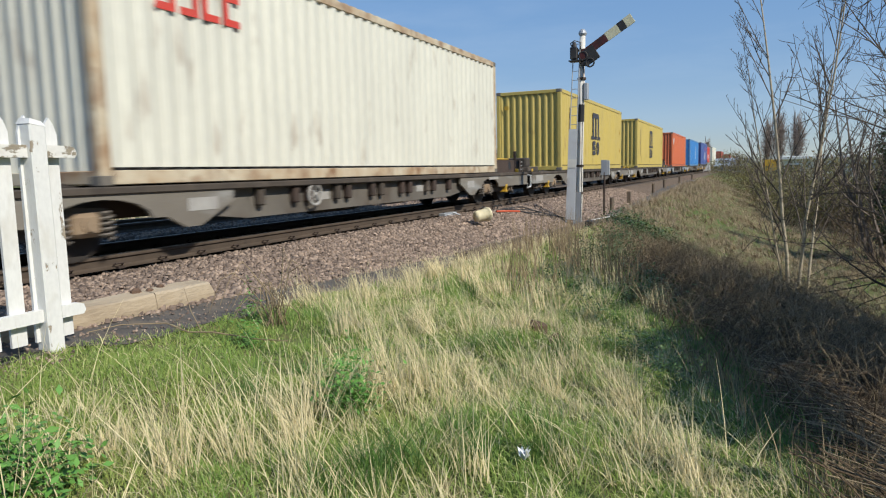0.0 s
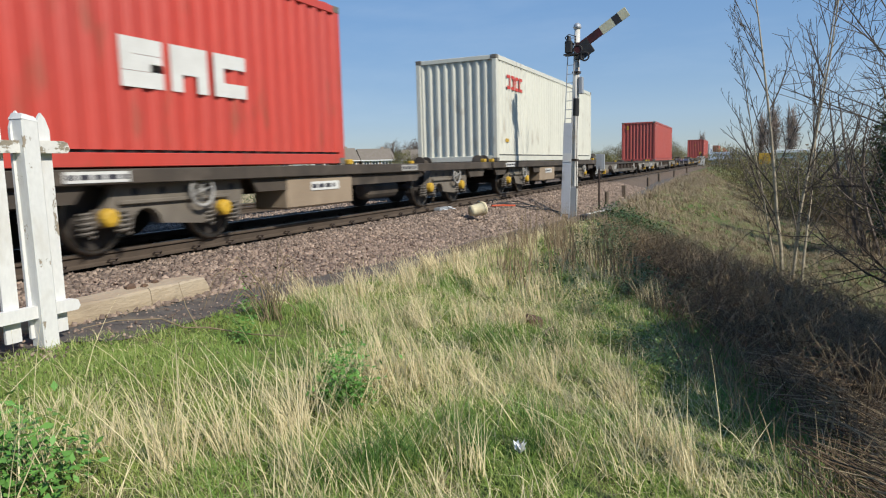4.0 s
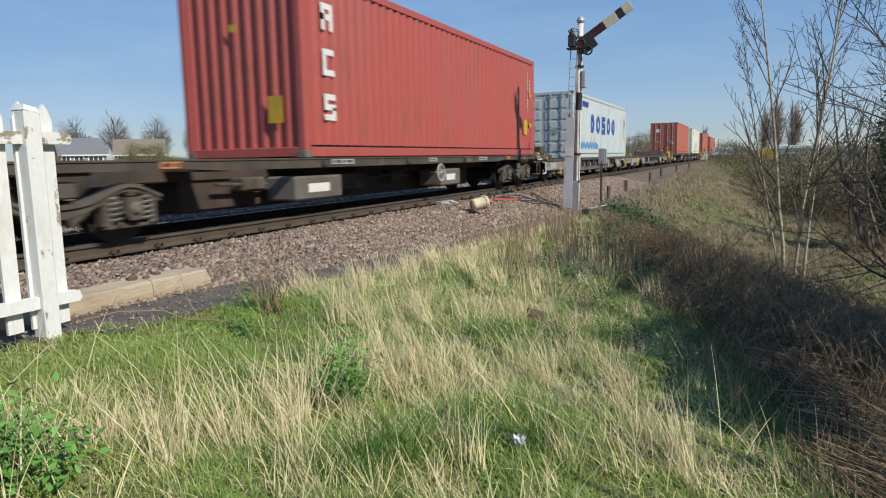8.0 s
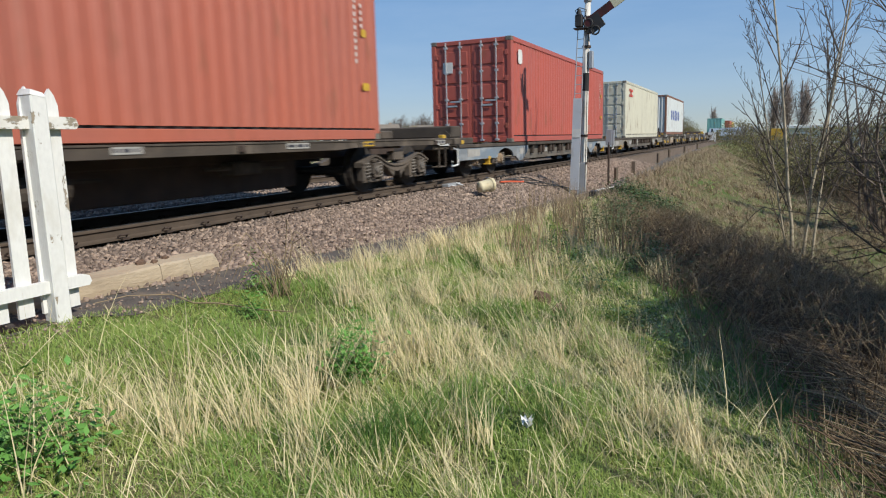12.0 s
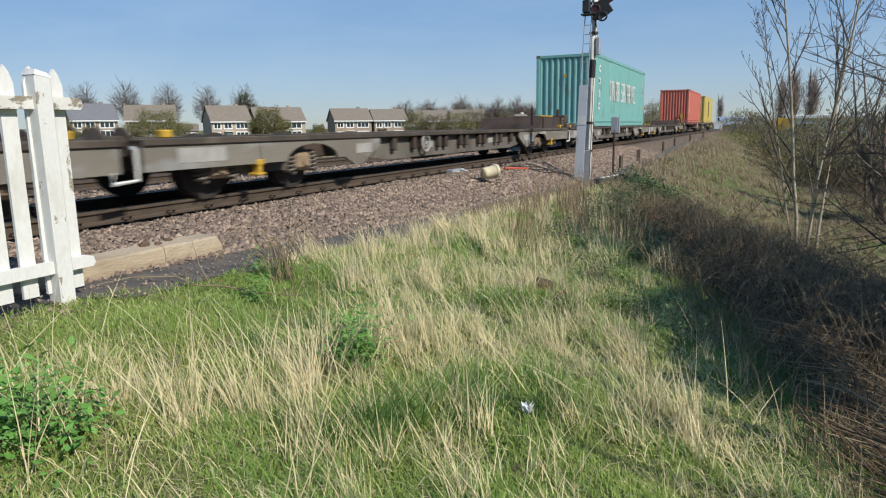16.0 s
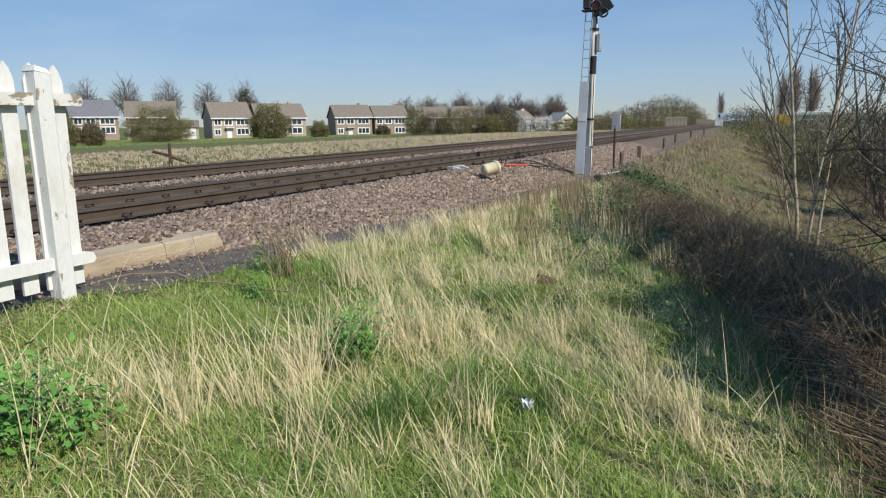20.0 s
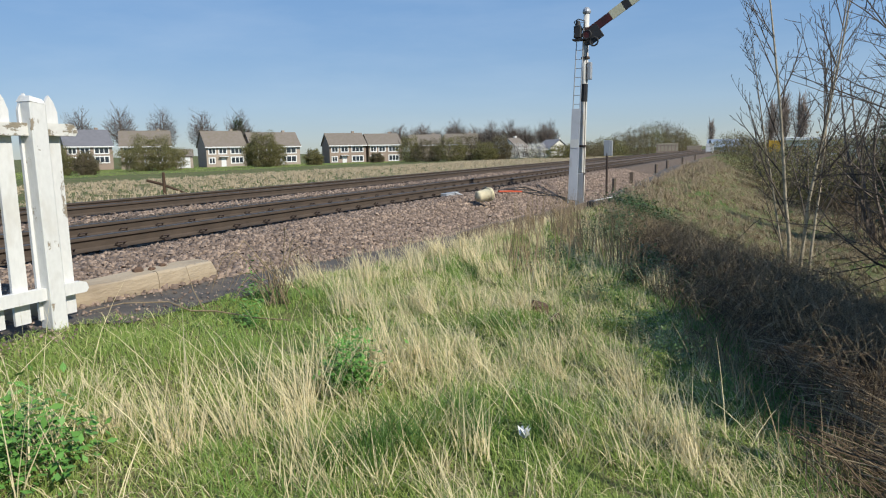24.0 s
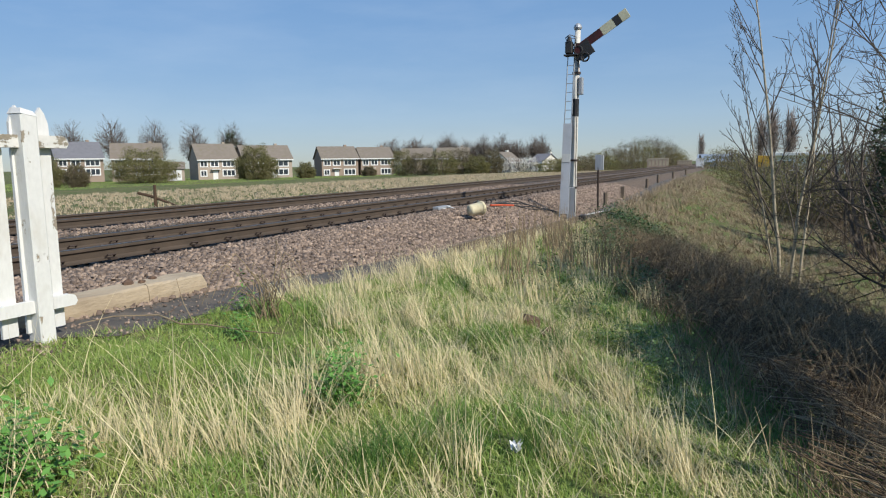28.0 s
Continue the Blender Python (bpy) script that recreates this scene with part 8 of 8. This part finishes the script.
for x, y, r, n, sz in ((-2.07, 3.18, 0.16, 600, 0.02), (-2.67, 1.6, 0.26, 1300, 0.026), (-2.05, 3.08, 0.13, 500, 0.02), (-3.3, 3.75, 0.1, 300, 0.017), (-3.8, 4.37, 0.07, 160, 0.015), (-0.85, 5.6, 0.3, 700, 0.016), (-1.31, 6.45, 0.3, 700, 0.016),
                       (-1.93, 7.33, 0.35, 800, 0.018), (-0.5, 4.9, 0.25, 500, 0.016), (-2.3, 8.6, 0.4, 800, 0.02), (-2.45, 14.5, 0.55, 1700, 0.032), (-2.3, 11.2, 0.45, 1400, 0.026), (-3.3, 20.0, 0.7, 2200, 0.04), (-2.5, 18.6, 0.6, 2200, 0.04), (-1.95, 17.8, 0.5, 1600, 0.04), (-1.05, 7.8, 0.4, 1600, 0.02), (-0.5, 8.7, 0.35, 900, 0.024), (-1.3, 9.7, 0.4, 1000, 0.026), (0.3, 7.6, 0.4, 900, 0.024), (-0.6, 11.0, 0.5, 1000, 0.028), (0.6, 6.3, 0.3, 700, 0.022), (0.9, 9.4, 0.5, 900, 0.026), (-2.0, 12.4, 0.5, 1000, 0.03)):
    leafy_patch("weeds", x, y, r, n, sz, "fresh green nettles among the grass" if x < -2 and y < 4.5 else "dark leafy weeds over the crest of the bank", WEED if x < -2 and y < 4.5 else DARKLEAF, 0.25 if y < 10 else 0.4)
x, y = far_at(38.8, 5.6)
tangle("dead_weed", 22, lambda n: (x + rng.normal(0, 0.06, n), y + rng.normal(0, 0.06, n)), 0.42, STALK, "bunch of dead brown weed stems", 1.1, 0.005)
crest_weeds = [(float(steps(CREST, y)) + rng.uniform(0.25, 1.3), y, rng.uniform(0.5, 1.0)) for y in rng.uniform(3.0, 9.5, 120)]
tussocks("crest_weeds", crest_weeds, 22, 0.14, 0.36, 0.006, 0.4, STALK, "grey-brown dead weed stalks past the crest", 3.3, 1.6)
tussocks("ditch_grass", [(a + 0.2, b, c) for a, b, c in crest_weeds[:90] if b > 4.2], 70, 0.16, 0.16, 0.006, 0.6, RANK, "dark green grass among the weeds past the crest", 3.3, 1.6)
# long pale forked cane lying over the turf
def over(pts):
    return [(x, y, ground_at(x, y) + h) for x, y, h in pts]


cane = thing("dead_cane", "long pale forked dead cane lying over the turf", "cane")
part("stem", Shape().tube(over([(-4.37, 3.26, 0.03), (-4.3, 3.49, 0.05), (-4.04, 3.68, 0.06), (-3.77, 3.64, 0.05), (-3.6, 3.7, 0.06), (-3.26, 3.78, 0.08), (-2.95, 3.74, 0.12)]), [0.003, 0.004, 0.005, 0.0055, 0.0055, 0.005, 0.004], 6), STALK, cane)
part("fork", Shape().tube(over([(-3.7, 3.7, 0.05), (-3.86, 3.76, 0.17), (-4.0, 3.84, 0.32)]), [0.004, 0.0035, 0.002], 6), STALK, cane)

for br, d, n, sz in ((17.5, 11.5, 40, 0.45), (14.2, 12.5, 40, 0.5), (18.8, 8.6, 26, 0.4), (16.6, 8.0, 30, 0.42)):
    x, y = far_at(br, d)
    root = np.stack([x + rng.normal(0, 0.14, n), y + rng.normal(0, 0.14, n)], -1)
    root = np.concatenate([root, surface(root[:, 0], root[:, 1])[:, None]], 1)
    tip = root + np.stack([rng.normal(0, 0.16, n), rng.normal(0, 0.1, n), rng.uniform(0.5, 1.3, n)], -1) * sz * 1.3
    tagged(new("dead_weed", sticks("dead_weed", root, tip, np.full(n, 0.006), np.full(n, 0.002), STALK, 4)), "bunch of pale upright dead weed stalks", "weeds", kind="stuff")


# ---- ballast ----
STONE = mat("brown_granite_ballast", (0.54, 0.41, 0.31), (0.085, 0.062, 0.05), rough=0.9, scale=9, amount=0.5, fine=60, bump=0.08, by_island=0.9)


def stones(name, x0, x1, y0, y1, per, size, label, material=None):
    """Angular stones over a stretch of the trackbed: twisted cut blocks, each its own shape."""
    n = int((x1 - x0) * (y1 - y0) * per)
    x, y = rng.uniform(x0, x1, n), rng.uniform(y0, y1, n)
    for xr in (*RAILS_NEAR, *RAILS_FAR):
        ok = np.abs(x - xr) > 0.12
        x, y = x[ok], y[ok]
    n = len(x)
    z = land(np.minimum(x, 0), y) + rng.uniform(-0.01, 0.03, n)
    corners = np.array([[-1, -1, -0.7], [1, -0.8, -0.7], [0.9, 1, -0.7], [-0.8, 0.9, -0.7], [-0.7, -0.8, 0.6], [0.6, -0.9, 0.75], [0.8, 0.7, 0.5], [-0.9, 0.6, 0.7]])
    v = corners[None] + rng.normal(0, 0.22, (n, 8, 3))
    v *= (size * rng.uniform(0.55, 1.25, n))[:, None, None] * rng.uniform(0.7, 1.2, (n, 1, 3))
    a, t = rng.uniform(0, 2 * np.pi, n), rng.normal(0, 0.5, n)
    ca, sa, ct, st = np.cos(a), np.sin(a), np.cos(t), np.sin(t)
    X, Y, Z = v[..., 0], v[..., 1], v[..., 2]
    Y, Z = Y * ct[:, None] - Z * st[:, None], Y * st[:, None] + Z * ct[:, None]
    X, Y = X * ca[:, None] - Y * sa[:, None], X * sa[:, None] + Y * ca[:, None]
    v = np.stack([X + x[:, None], Y + y[:, None], Z + z[:, None]], -1).reshape(-1, 3)
    f = np.array([[0, 1, 5, 4], [1, 2, 6, 5], [2, 3, 7, 6], [3, 0, 4, 7], [4, 5, 6, 7]])
    q = ((np.arange(n) * 8)[:, None, None] + f[None]).reshape(-1, 4)
    return tagged(new(name, soup(name, v, q, material or STONE)), label, "ballast", kind="stuff")


stones("ballast", -6.55, -4.55, 1.5, 13.0, 1250, 0.0235, "pinkish grey crushed stone ballast beside the track")
stones("path_grit", -4.62, -3.95, 1.8, 17.0, 260, 0.009, "grit and small stones strewn over the path")
stones("ballast_along", -6.55, -4.5, 13.0, 34.0, 560, 0.03, "pinkish grey crushed stone ballast further along")
# stone colour darkened to carry the train's shade between the rails
SHADESTONE = mat("train_shade_ballast", (0.2, 0.16, 0.125), (0.05, 0.04, 0.033), rough=0.85, scale=9, amount=0.5, fine=60, bump=0.08, by_island=0.9)
stones("ballast_between_rails", -10.0, -6.8, 1.5, 22.0, 420, 0.026, "crushed stone ballast between the rails, darkened for the train's shade", SHADESTONE)
stones("ballast_far_track", -15.6, -9.9, 4.0, 32.0, 190, 0.03, "crushed stone ballast round the far track")


# ---- what moves ----
def motions():
    """The train runs by towards the camera and past it, almost evenly."""
    times = [0.0, 1 / FPS] + [float(k) for k in range(1, 28)] + [28.0 - 1 / FPS, 28.0]
    for ob in MOVERS:
        m = ob.matrix_basis.copy()
        y0 = m.translation.y + 0.5 * GAIN * 81
        x0, z0 = m.translation.x, m.translation.z
        walk(ob, [(t, pose(x0, y0 - SPEED * t - 0.5 * GAIN * (t - 9) ** 2, z0)) for t in times])


motions()
